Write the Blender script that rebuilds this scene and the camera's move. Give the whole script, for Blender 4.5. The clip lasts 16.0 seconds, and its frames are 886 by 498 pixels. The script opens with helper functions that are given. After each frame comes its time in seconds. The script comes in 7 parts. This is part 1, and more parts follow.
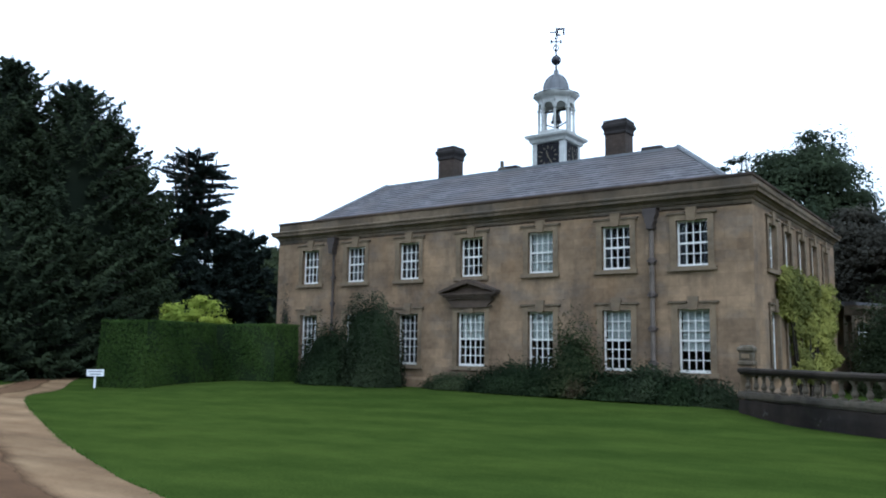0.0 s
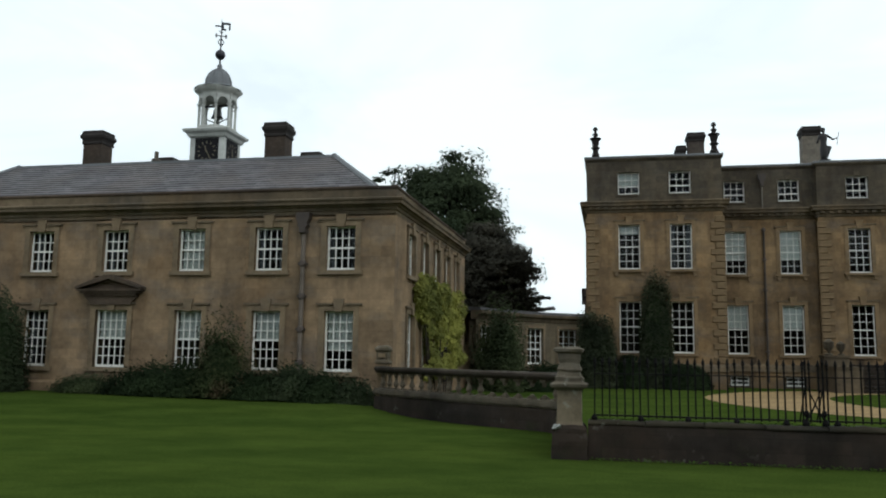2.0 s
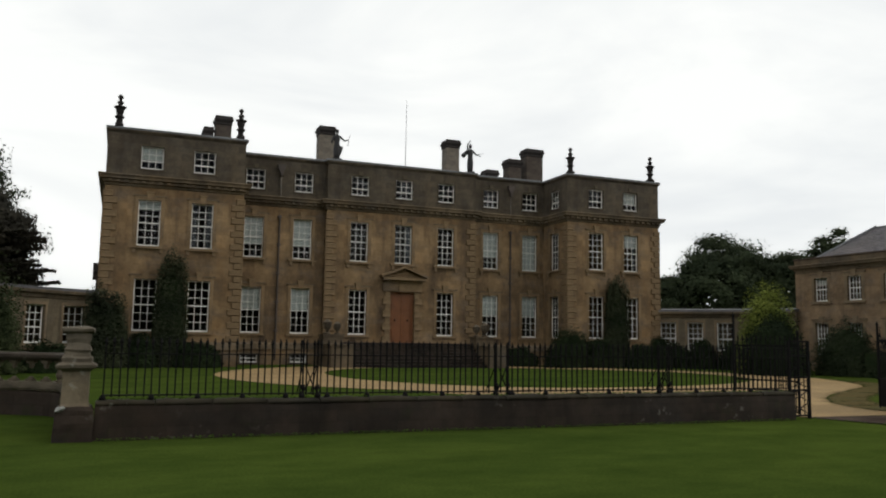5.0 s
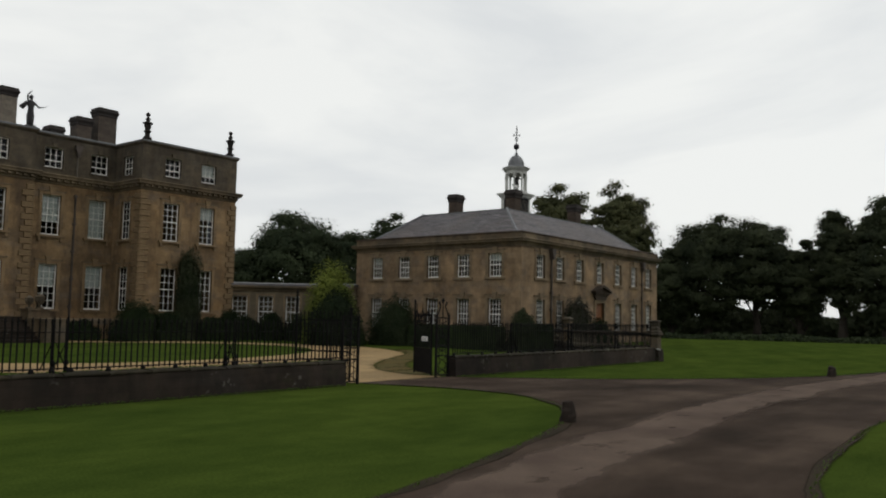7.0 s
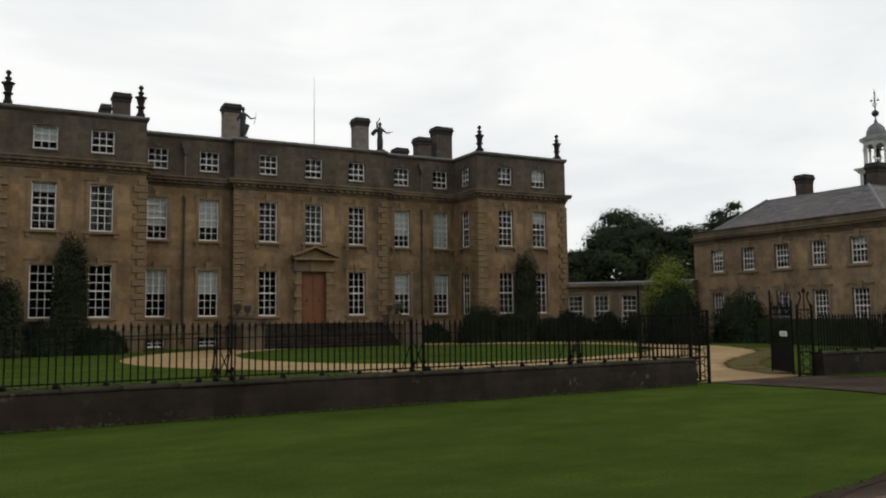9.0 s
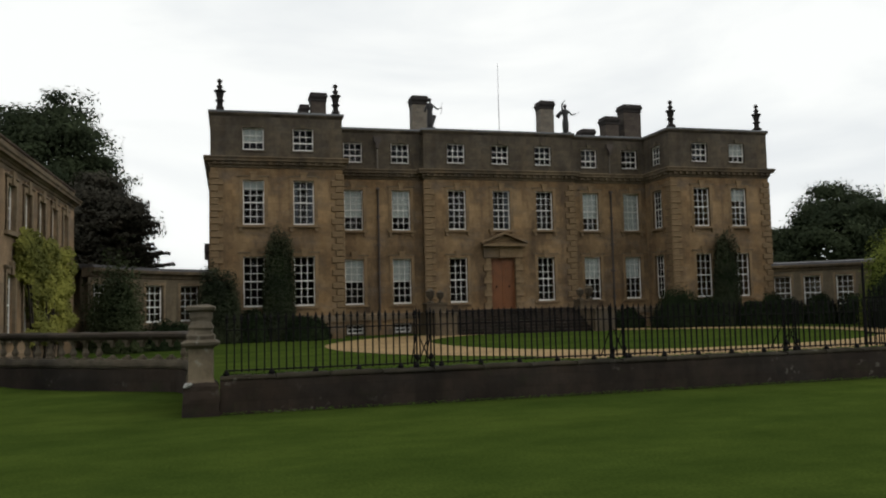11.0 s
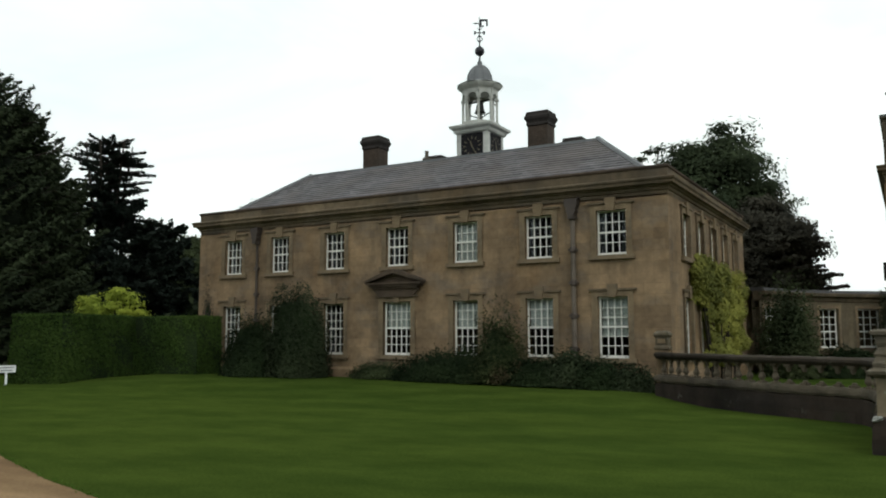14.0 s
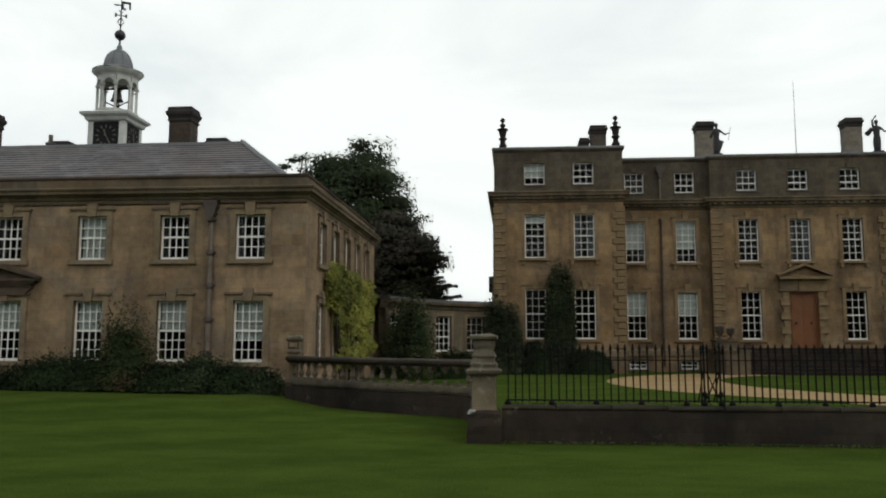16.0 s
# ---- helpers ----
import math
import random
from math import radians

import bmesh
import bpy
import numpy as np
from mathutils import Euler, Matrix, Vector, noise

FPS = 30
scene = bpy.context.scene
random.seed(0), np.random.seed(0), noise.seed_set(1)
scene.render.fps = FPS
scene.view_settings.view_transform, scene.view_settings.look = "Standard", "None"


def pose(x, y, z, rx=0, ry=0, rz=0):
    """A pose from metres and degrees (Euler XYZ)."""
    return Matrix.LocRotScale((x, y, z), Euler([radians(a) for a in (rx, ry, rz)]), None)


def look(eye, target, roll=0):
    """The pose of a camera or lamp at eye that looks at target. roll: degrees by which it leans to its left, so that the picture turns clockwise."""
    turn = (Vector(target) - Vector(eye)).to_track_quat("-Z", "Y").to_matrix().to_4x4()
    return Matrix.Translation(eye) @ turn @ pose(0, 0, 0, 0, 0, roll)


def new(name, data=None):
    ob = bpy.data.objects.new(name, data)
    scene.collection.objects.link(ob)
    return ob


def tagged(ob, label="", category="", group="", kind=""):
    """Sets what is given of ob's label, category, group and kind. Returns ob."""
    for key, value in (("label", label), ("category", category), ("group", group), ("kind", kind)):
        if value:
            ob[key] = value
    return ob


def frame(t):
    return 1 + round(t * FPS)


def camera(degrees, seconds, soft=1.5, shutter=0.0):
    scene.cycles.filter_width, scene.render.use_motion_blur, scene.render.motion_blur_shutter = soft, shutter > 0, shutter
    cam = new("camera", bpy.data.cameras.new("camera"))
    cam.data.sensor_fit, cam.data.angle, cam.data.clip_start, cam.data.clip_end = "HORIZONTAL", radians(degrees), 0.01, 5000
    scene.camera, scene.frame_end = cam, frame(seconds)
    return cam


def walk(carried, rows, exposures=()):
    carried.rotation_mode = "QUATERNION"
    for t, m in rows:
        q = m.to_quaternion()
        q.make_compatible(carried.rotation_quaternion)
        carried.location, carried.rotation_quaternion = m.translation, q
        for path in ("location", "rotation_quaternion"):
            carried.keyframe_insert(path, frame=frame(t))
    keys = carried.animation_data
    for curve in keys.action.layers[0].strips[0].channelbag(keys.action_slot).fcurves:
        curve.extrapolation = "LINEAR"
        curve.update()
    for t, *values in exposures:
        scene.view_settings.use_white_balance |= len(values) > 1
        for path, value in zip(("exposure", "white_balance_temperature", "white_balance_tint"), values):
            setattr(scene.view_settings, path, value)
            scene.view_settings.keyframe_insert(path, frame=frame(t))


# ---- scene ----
cam = camera(57.79, 16.0, soft=2.0)
PATH = [
    (0.0, pose(-0.032, 0.511, 1.745, 97.01, -0.83, 35.63)),
    (0.5, pose(0.025, 0.417, 1.760, 96.44, -0.37, 32.16)),
    (1.0, pose(0.260, 0.513, 1.726, 96.16, -1.31, 27.17)),
    (1.5, pose(0.291, 0.332, 1.767, 96.71, -1.87, 20.98)),
    (2.0, pose(0.363, 0.264, 1.768, 97.30, -0.80, 11.61)),
    (2.5, pose(0.263, 0.055, 1.780, 97.23, -0.66, 2.51)),
    (3.0, pose(0.232, 0.024, 1.775, 96.39, -0.34, -4.60)),
    (3.2, pose(0.267, 0.064, 1.798, 96.26, -0.05, -6.58)),
    (5.3, pose(0.275, -0.400, 1.808, 96.57, -0.72, -26.84)),
    (5.5, pose(0.261, -0.380, 1.794, 97.09, -0.37, -30.88)),
    (6.0, pose(0.095, -0.711, 1.827, 96.94, -0.82, -40.96)),
    (6.5, pose(-0.027, -0.983, 1.835, 95.85, -0.74, -46.71)),
    (7.0, pose(-0.104, -1.025, 1.893, 94.78, -1.12, -51.66)),
    (7.5, pose(-0.163, -0.930, 1.850, 95.03, -0.42, -51.11)),
    (8.0, pose(-0.043, -0.800, 1.876, 94.40, 0.10, -45.58)),
    (8.5, pose(0.128, -0.554, 1.841, 94.60, 0.59, -35.63)),
    (9.0, pose(0.176, -0.394, 1.802, 94.71, 0.64, -28.24)),
    (9.2, pose(0.158, -0.257, 1.779, 95.27, 1.01, -25.85)),
    (11.3, pose(0.140, -0.012, 1.815, 94.05, 1.40, -9.50)),
    (11.5, pose(0.212, 0.009, 1.783, 94.51, 1.42, -4.41)),
    (12.0, pose(0.190, -0.024, 1.845, 95.82, 2.10, 8.62)),
    (12.5, pose(0.200, 0.100, 1.785, 96.55, 0.98, 16.76)),
    (13.0, pose(0.130, 0.080, 1.806, 96.76, 1.20, 23.91)),
    (13.5, pose(-0.017, 0.110, 1.791, 96.25, 0.65, 27.86)),
    (14.0, pose(0.017, 0.315, 1.790, 96.18, 0.07, 30.26)),
    (14.5, pose(0.120, 0.430, 1.769, 96.59, 0.00, 28.95)),
    (15.0, pose(0.182, 0.339, 1.770, 96.48, -0.49, 22.59)),
    (15.5, pose(0.206, 0.216, 1.756, 97.14, -0.48, 14.50)),
    (16.0, pose(0.183, 0.071, 1.767, 96.52, -0.10, 4.89)),
]
walk(cam, PATH, exposures=[(0.0, 0.3, 5000, 6), (0.7, 0.04, 5320, -1), (1.2, 0.03, 5200, -8), (1.7, -0.17, 5480, -4), (2.2, -0.5, 6150, 4), (2.5, -0.62, 6250, 5), (3.0, -0.64, 6400, 7), (5.4, -0.48, 6500, 8), (6.0, -0.8, 6500, 8), (6.5, -0.76, 6500, 8), (7.0, -0.7, 6500, 8), (8.5, -0.7, 6500, 8), (9.0, -0.52, 6500, 9), (12.0, -0.48, 6400, 5), (13.5, -0.28, 6300, 0), (14.5, -0.38, 6380, 1), (16.0, -0.48, 6430, 4)])

# ---- sky and sun: an overcast day, thin cloud ----
world = bpy.data.worlds.new("world")
scene.world = world
world.use_nodes = True
wn, wl = world.node_tree.nodes, world.node_tree.links
wn.clear()
w_out = wn.new("ShaderNodeOutputWorld")
w_sky = wn.new("ShaderNodeTexSky")
w_sky.sky_type = "NISHITA"
w_sky.sun_disc = False
w_sky.sun_elevation, w_sky.sun_rotation = radians(40), radians(125)
w_blue = wn.new("ShaderNodeBackground")
w_blue.inputs["Strength"].default_value = 0.1
wl.new(w_sky.outputs[0], w_blue.inputs[0])
w_co = wn.new("ShaderNodeTexCoord")
w_map = wn.new("ShaderNodeMapping")
w_map.inputs["Scale"].default_value = (1.0, 1.0, 3.2)
wl.new(w_co.outputs["Generated"], w_map.inputs[0])
w_noise = wn.new("ShaderNodeTexNoise")
w_noise.inputs["Scale"].default_value = 2.0
w_noise.inputs["Detail"].default_value = 6
w_noise.inputs["Roughness"].default_value = 0.55
w_noise.inputs["Distortion"].default_value = 0.6
wl.new(w_map.outputs[0], w_noise.inputs[0])
w_ramp = wn.new("ShaderNodeValToRGB")
w_ramp.color_ramp.elements[0].position, w_ramp.color_ramp.elements[0].color = 0.34, (0.83, 0.845, 0.86, 1)
w_ramp.color_ramp.elements[1].position, w_ramp.color_ramp.elements[1].color = 0.56, (1.0, 1.0, 0.985, 1)
wl.new(w_noise.outputs[0], w_ramp.inputs[0])
w_cloud = wn.new("ShaderNodeBackground")
w_cloud.inputs["Strength"].default_value = 1.5
wl.new(w_ramp.outputs[0], w_cloud.inputs[0])
w_mix = wn.new("ShaderNodeMixShader")
w_mix.inputs[0].default_value = 0.93
wl.new(w_blue.outputs[0], w_mix.inputs[1])
wl.new(w_cloud.outputs[0], w_mix.inputs[2])
wl.new(w_mix.outputs[0], w_out.inputs[0])

sun = new("sun", bpy.data.lights.new("sun", "SUN"))
sun.data.energy, sun.data.angle, sun.data.color = 0.8, radians(25), (1.0, 0.95, 0.88)
sun.matrix_world = look((55, -38, 55), (0, 0, 0))


# ---- materials ----
def material(name, rough=0.8, spec=0.3, metal=0.0):
    """A new material with its principled shader."""
    m = bpy.data.materials.new(name)
    m.use_nodes = True
    b = m.node_tree.nodes["Principled BSDF"]
    b.inputs["Roughness"].default_value = rough
    b.inputs["Specular IOR Level"].default_value = spec
    b.inputs["Metallic"].default_value = metal
    return m, m.node_tree.nodes, m.node_tree.links, b


def noise_node(n, l, scale, detail=4, rough=0.55, stretch=(1, 1, 1), coord="Object"):
    co, mp, no = n.new("ShaderNodeTexCoord"), n.new("ShaderNodeMapping"), n.new("ShaderNodeTexNoise")
    mp.inputs["Scale"].default_value = stretch
    no.inputs["Scale"].default_value, no.inputs["Detail"].default_value = scale, detail
    no.inputs["Roughness"].default_value = rough
    l.new(co.outputs[coord], mp.inputs[0])
    l.new(mp.outputs[0], no.inputs[0])
    return no.outputs[0]


def ramp_node(n, l, value, stops):
    r = n.new("ShaderNodeValToRGB")
    while len(r.color_ramp.elements) < len(stops):
        r.color_ramp.elements.new(0.5)
    for e, (p, c) in zip(r.color_ramp.elements, stops):
        e.position, e.color = p, (*c, 1)
    l.new(value, r.inputs[0])
    return r.outputs[0]


def mix_node(n, l, fac, a, b, kind="MIX"):
    m = n.new("ShaderNodeMix")
    m.data_type, m.blend_type = "RGBA", kind
    for key, value in ((0, fac), (6, a), (7, b)):
        if isinstance(value, (int, float)):
            m.inputs[key].default_value = value
        elif isinstance(value, tuple):
            m.inputs[key].default_value = (*value, 1)
        else:
            l.new(value, m.inputs[key])
    return m.outputs[2]


def bump_node(n, l, b, height, strength=0.3, dist=0.02):
    k = n.new("ShaderNodeBump")
    k.inputs["Strength"].default_value, k.inputs["Distance"].default_value = strength, dist
    l.new(height, k.inputs["Height"])
    l.new(k.outputs[0], b.inputs["Normal"])


def stone(name, light, dark, stain, courses=0.0, stain_at=0.55, rough=0.9, lichen=0.0, depth=0.8):
    """Weathered limestone: broad patches, fine grain, streaks, and faint courses of ashlar."""
    m, n, l, b = material(name, rough, 0.2)
    broad = noise_node(n, l, 0.35, 5, 0.6)
    fine = noise_node(n, l, 6.0, 6, 0.7)
    streak = noise_node(n, l, 0.9, 5, 0.6, (1, 1, 0.22))
    col = ramp_node(n, l, broad, ((0.36, tuple(0.85 * v for v in dark)), (0.62, tuple(1.18 * v for v in light))))
    col = mix_node(n, l, ramp_node(n, l, streak, ((stain_at, (0, 0, 0)), (stain_at + 0.2, (depth, depth, depth)))), col, stain)
    warm = noise_node(n, l, 0.55, 4, 0.6, (1, 1, 0.5))
    col = mix_node(n, l, ramp_node(n, l, warm, ((0.52, (0, 0, 0)), (0.7, (0.42, 0.42, 0.42)))), col, tuple(v * k for v, k in zip(light, (1.05, 0.9, 0.7))))
    grey = noise_node(n, l, 0.8, 6, 0.65, (0.6, 0.6, 1.2))
    col = mix_node(n, l, ramp_node(n, l, grey, ((0.5, (0, 0, 0)), (0.68, (0.62, 0.62, 0.62)))), col, tuple(0.3 * v + 0.44 * sum(light) / 3 for v in light))
    blot = noise_node(n, l, 2.2, 6, 0.7)
    col = mix_node(n, l, 0.55, col, ramp_node(n, l, blot, ((0.32, (0.68, 0.68, 0.68)), (0.68, (1.22, 1.21, 1.2)))), "MULTIPLY")
    col = mix_node(n, l, 0.5, col, ramp_node(n, l, fine, ((0.25, (0.55, 0.55, 0.55)), (0.75, (1.25, 1.25, 1.25)))), "MULTIPLY")
    if lichen:
        spots, where = noise_node(n, l, 7.0, 3, 0.5), noise_node(n, l, 0.8, 3, 0.5)
        both = mix_node(n, l, 1.0, ramp_node(n, l, spots, ((0.6, (0, 0, 0)), (0.68, (1, 1, 1)))), ramp_node(n, l, where, ((0.56, (0, 0, 0)), (0.68, (lichen, lichen, lichen)))), "MULTIPLY")
        col = mix_node(n, l, both, col, (0.30, 0.29, 0.25))
        moss = noise_node(n, l, 1.6, 6, 0.7)
        col = mix_node(n, l, ramp_node(n, l, moss, ((0.55, (0, 0, 0)), (0.72, (0.6, 0.6, 0.6)))), col, (0.022, 0.026, 0.011))
    height = fine
    if courses:
        co, mp, bk = n.new("ShaderNodeTexCoord"), n.new("ShaderNodeMapping"), n.new("ShaderNodeTexBrick")
        sep, com, add = n.new("ShaderNodeSeparateXYZ"), n.new("ShaderNodeCombineXYZ"), n.new("ShaderNodeMath")
        l.new(co.outputs["Object"], sep.inputs[0])
        add.operation = "ADD"
        l.new(sep.outputs[0], add.inputs[0])
        l.new(sep.outputs[1], add.inputs[1])
        l.new(add.outputs[0], com.inputs[0])
        l.new(sep.outputs[2], com.inputs[1])
        l.new(com.outputs[0], mp.inputs[0])
        l.new(mp.outputs[0], bk.inputs[0])
        bk.inputs["Scale"].default_value = 1.0
        bk.inputs["Brick Width"].default_value, bk.inputs["Row Height"].default_value = courses * 2.1, courses
        bk.inputs["Mortar Size"].default_value = 0.008
        bk.inputs["Mortar Smooth"].default_value = 0.3
        bk.inputs["Color1"].default_value, bk.inputs["Color2"].default_value = (1.16, 1.14, 1.1, 1), (0.8, 0.79, 0.78, 1)
        bk.inputs["Mortar"].default_value = (0.74, 0.72, 0.7, 1)
        col = mix_node(n, l, 0.7, col, bk.outputs["Color"], "MULTIPLY")
    l.new(col, b.inputs["Base Color"])
    bump_node(n, l, b, height, 0.35, 0.015)
    return m


STONE_LP = stone("limestone", (0.262, 0.184, 0.113), (0.168, 0.119, 0.075), (0.104, 0.081, 0.057), 0.34, 0.52, 0.9, 0.0, 0.85)
STONE_HOUSE = stone("golden_limestone", (0.226, 0.153, 0.083), (0.139, 0.093, 0.052), (0.070, 0.049, 0.033), 0.36, 0.49, 0.9, 0.0, 0.9)
STONE_TRIM = stone("dressed_limestone", (0.212, 0.158, 0.099), (0.146, 0.109, 0.070), (0.088, 0.069, 0.046), 0, 0.52)
STONE_LINK = stone("grey_gold_limestone", (0.150, 0.122, 0.082), (0.100, 0.081, 0.056), (0.062, 0.051, 0.038), 0.3, 0.52)
STONE_ATTIC = stone("weathered_attic_stone", (0.096, 0.079, 0.057), (0.060, 0.049, 0.036), (0.034, 0.029, 0.023), 0.36, 0.48)
STONE_CORNICE = stone("sooty_cornice_stone", (0.139, 0.106, 0.068), (0.083, 0.064, 0.043), (0.053, 0.042, 0.030), 0, 0.5)
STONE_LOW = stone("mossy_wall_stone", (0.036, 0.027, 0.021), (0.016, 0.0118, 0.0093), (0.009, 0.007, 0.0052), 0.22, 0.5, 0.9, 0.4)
STONE_BALUSTER = stone("lichened_stone", (0.168, 0.138, 0.097), (0.078, 0.063, 0.046), (0.028, 0.023, 0.018), 0, 0.46, 0.9, 0.45)
CHIMNEY_STONE = stone("chimney_stone", (0.076, 0.062, 0.052), (0.041, 0.034, 0.029), (0.022, 0.017, 0.014), 0.3, 0.52)
STONE_COPING = stone("blackened_coping_stone", (0.042, 0.033, 0.025), (0.021, 0.017, 0.013), (0.012, 0.010, 0.008), 0, 0.5, 0.9, 0.35)
STONE_PLINTH = stone("stained_plinth_stone", (0.104, 0.087, 0.063), (0.048, 0.040, 0.030), (0.021, 0.018, 0.014), 0, 0.48, 0.9, 0.9)
STONE_MOSS = stone("moss_grown_coping", (0.04, 0.034, 0.022), (0.019, 0.016, 0.010), (0.010, 0.009, 0.006), 0, 0.5, 0.95, 0.8)
STONE_PARAPET = stone("stained_parapet_stone", (0.150, 0.116, 0.077), (0.094, 0.074, 0.05), (0.052, 0.043, 0.032), 0.9, 0.5)
STONE_PIER = stone("grey_pier_stone", (0.145, 0.117, 0.079), (0.092, 0.073, 0.05), (0.06, 0.05, 0.036), 0, 0.5, 0.9, 0.4)
CHIMNEY_BRICK = stone("sooty_brown_brick", (0.068, 0.051, 0.040), (0.038, 0.029, 0.023), (0.019, 0.015, 0.0135), 0.075, 0.5)
CHIMNEY_PALE = stone("pale_rendered_stack", (0.17, 0.15, 0.125), (0.11, 0.095, 0.08), (0.045, 0.04, 0.035), 0.3, 0.52)
CHIMNEY_CAP = stone("soot_black_cap", (0.035, 0.03, 0.028), (0.018, 0.016, 0.015), (0.01, 0.01, 0.01), 0, 0.5)
QUOIN_STONE = stone("quoin_stone", (0.220, 0.152, 0.085), (0.148, 0.103, 0.058), (0.092, 0.066, 0.042), 0, 0.54)


def plain(name, col, rough=0.6, spec=0.4, metal=0.0, var=0.25, scale=8.0, bump=0.1):
    """One colour with wear at two scales."""
    m, n, l, b = material(name, rough, spec, metal)
    a, c = noise_node(n, l, scale, 5, 0.6), noise_node(n, l, scale * 0.13, 3, 0.5)
    f = mix_node(n, l, 0.5, a, c)
    lo, hi = tuple(v * (1 - var) for v in col), tuple(v * (1 + var) for v in col)
    l.new(ramp_node(n, l, f, ((0.35, lo), (0.65, hi))), b.inputs["Base Color"])
    bump_node(n, l, b, a, bump, 0.01)
    return m


WHITE = plain("white_sash_paint", (0.74, 0.725, 0.68), 0.5, 0.4, 0, 0.08, 5)
CREAM = plain("grey_white_painted_wood", (0.45, 0.45, 0.425), 0.6, 0.3, 0, 0.3, 3)
LEAD = plain("lead_sheet", (0.135, 0.14, 0.148), 0.55, 0.4, 0.2, 0.25, 2)
IRON = plain("black_wrought_iron", (0.006, 0.0055, 0.0055), 0.8, 0.12, 0.0, 0.4, 9)
DIAL = plain("black_clock_dial", (0.012, 0.011, 0.013), 0.8, 0.15, 0, 0.2, 3)
LICHEN = plain("white_lichen", (0.33, 0.33, 0.31), 0.95, 0.1, 0, 0.6, 22, 0.5)
GILT = plain("dull_gilding", (0.10, 0.082, 0.05), 0.5, 0.5, 0.2, 0.3, 6)
ROOF_LEAD = plain("dark_roof_lead", (0.062, 0.06, 0.064), 0.6, 0.3, 0.1, 0.3, 2)
BALL = plain("dark_copper_ball", (0.016, 0.014, 0.022), 0.45, 0.5, 0.2, 0.2, 4)
BRONZE = plain("dark_lead_statue", (0.016, 0.015, 0.016), 0.6, 0.4, 0.1, 0.3, 5)
BLIND = plain("linen_blind", (0.62, 0.64, 0.60), 0.9, 0.1, 0, 0.06, 3)
HOOD = stone("blackened_hood_stone", (0.085, 0.062, 0.045), (0.055, 0.04, 0.03), (0.035, 0.028, 0.022), 0, 0.5)
CURTAIN = plain("grey_curtain", (0.15, 0.155, 0.17), 0.9, 0.1, 0, 0.25, 4)
INNER = plain("room_plaster", (0.10, 0.09, 0.08), 0.9, 0.1, 0, 0.1, 1)
BARK = plain("bark", (0.038, 0.032, 0.027), 0.95, 0.1, 0, 0.4, 3, 0.6)
DOOR = plain("oiled_oak_door", (0.160, 0.058, 0.018), 0.5, 0.4, 0, 0.2, 3)
SIGNWHITE = plain("painted_sign_board", (0.78, 0.79, 0.80), 0.5, 0.4, 0, 0.03, 4)
INK = plain("sign_lettering", (0.16, 0.16, 0.18), 0.6, 0.3, 0, 0.05, 4)


def slate():
    """Stone slates in courses, each of its own tone."""
    m, n, l, b = material("grey_stone_slate", 0.55, 0.45)
    co, bk, geo = n.new("ShaderNodeTexCoord"), n.new("ShaderNodeTexBrick"), n.new("ShaderNodeNewGeometry")
    p, q, ab, gt, pick, com = (n.new("ShaderNode" + k) for k in ("SeparateXYZ", "SeparateXYZ", "Math", "Math", "Mix", "CombineXYZ"))
    l.new(co.outputs["Object"], p.inputs[0])
    l.new(geo.outputs["True Normal"], q.inputs[0])
    ab.operation, gt.operation = "ABSOLUTE", "GREATER_THAN"
    l.new(q.outputs[0], ab.inputs[0])
    l.new(ab.outputs[0], gt.inputs[0])
    gt.inputs[1].default_value = 0.3
    l.new(gt.outputs[0], pick.inputs[0])
    l.new(p.outputs[0], pick.inputs[2])
    l.new(p.outputs[1], pick.inputs[3])
    l.new(pick.outputs[0], com.inputs[0])
    l.new(p.outputs[2], com.inputs[1])
    l.new(com.outputs[0], bk.inputs[0])
    bk.inputs["Scale"].default_value = 1.0
    bk.inputs["Brick Width"].default_value, bk.inputs["Row Height"].default_value = 0.32, 2.2 / 19
    bk.inputs["Mortar Size"].default_value = 0.008
    bk.inputs["Color1"].default_value, bk.inputs["Color2"].default_value = (0.142, 0.132, 0.14, 1), (0.074, 0.068, 0.076, 1)
    bk.inputs["Mortar"].default_value = (0.05, 0.05, 0.052, 1)
    broad = noise_node(n, l, 0.5, 5, 0.6)
    col = mix_node(n, l, ramp_node(n, l, broad, ((0.45, (0, 0, 0)), (0.62, (0.8, 0.8, 0.8)))), bk.outputs["Color"], (0.102, 0.087, 0.084))
    fine = noise_node(n, l, 7, 5)
    col = mix_node(n, l, 0.4, col, ramp_node(n, l, fine, ((0.3, (0.5, 0.5, 0.5)), (0.7, (1.3, 1.28, 1.25)))), "MULTIPLY")
    streak = noise_node(n, l, 1.1, 6, 0.7, (0.5, 0.5, 4.0))
    col = mix_node(n, l, 0.75, col, ramp_node(n, l, streak, ((0.34, (0.55, 0.53, 0.54)), (0.5, (1.0, 1.0, 1.0)), (0.68, (1.5, 1.46, 1.5)))), "MULTIPLY")
    l.new(col, b.inputs["Base Color"])
    bump_node(n, l, b, mix_node(n, l, 0.5, fine, streak), 0.4, 0.03)
    return m


SLATE = slate()


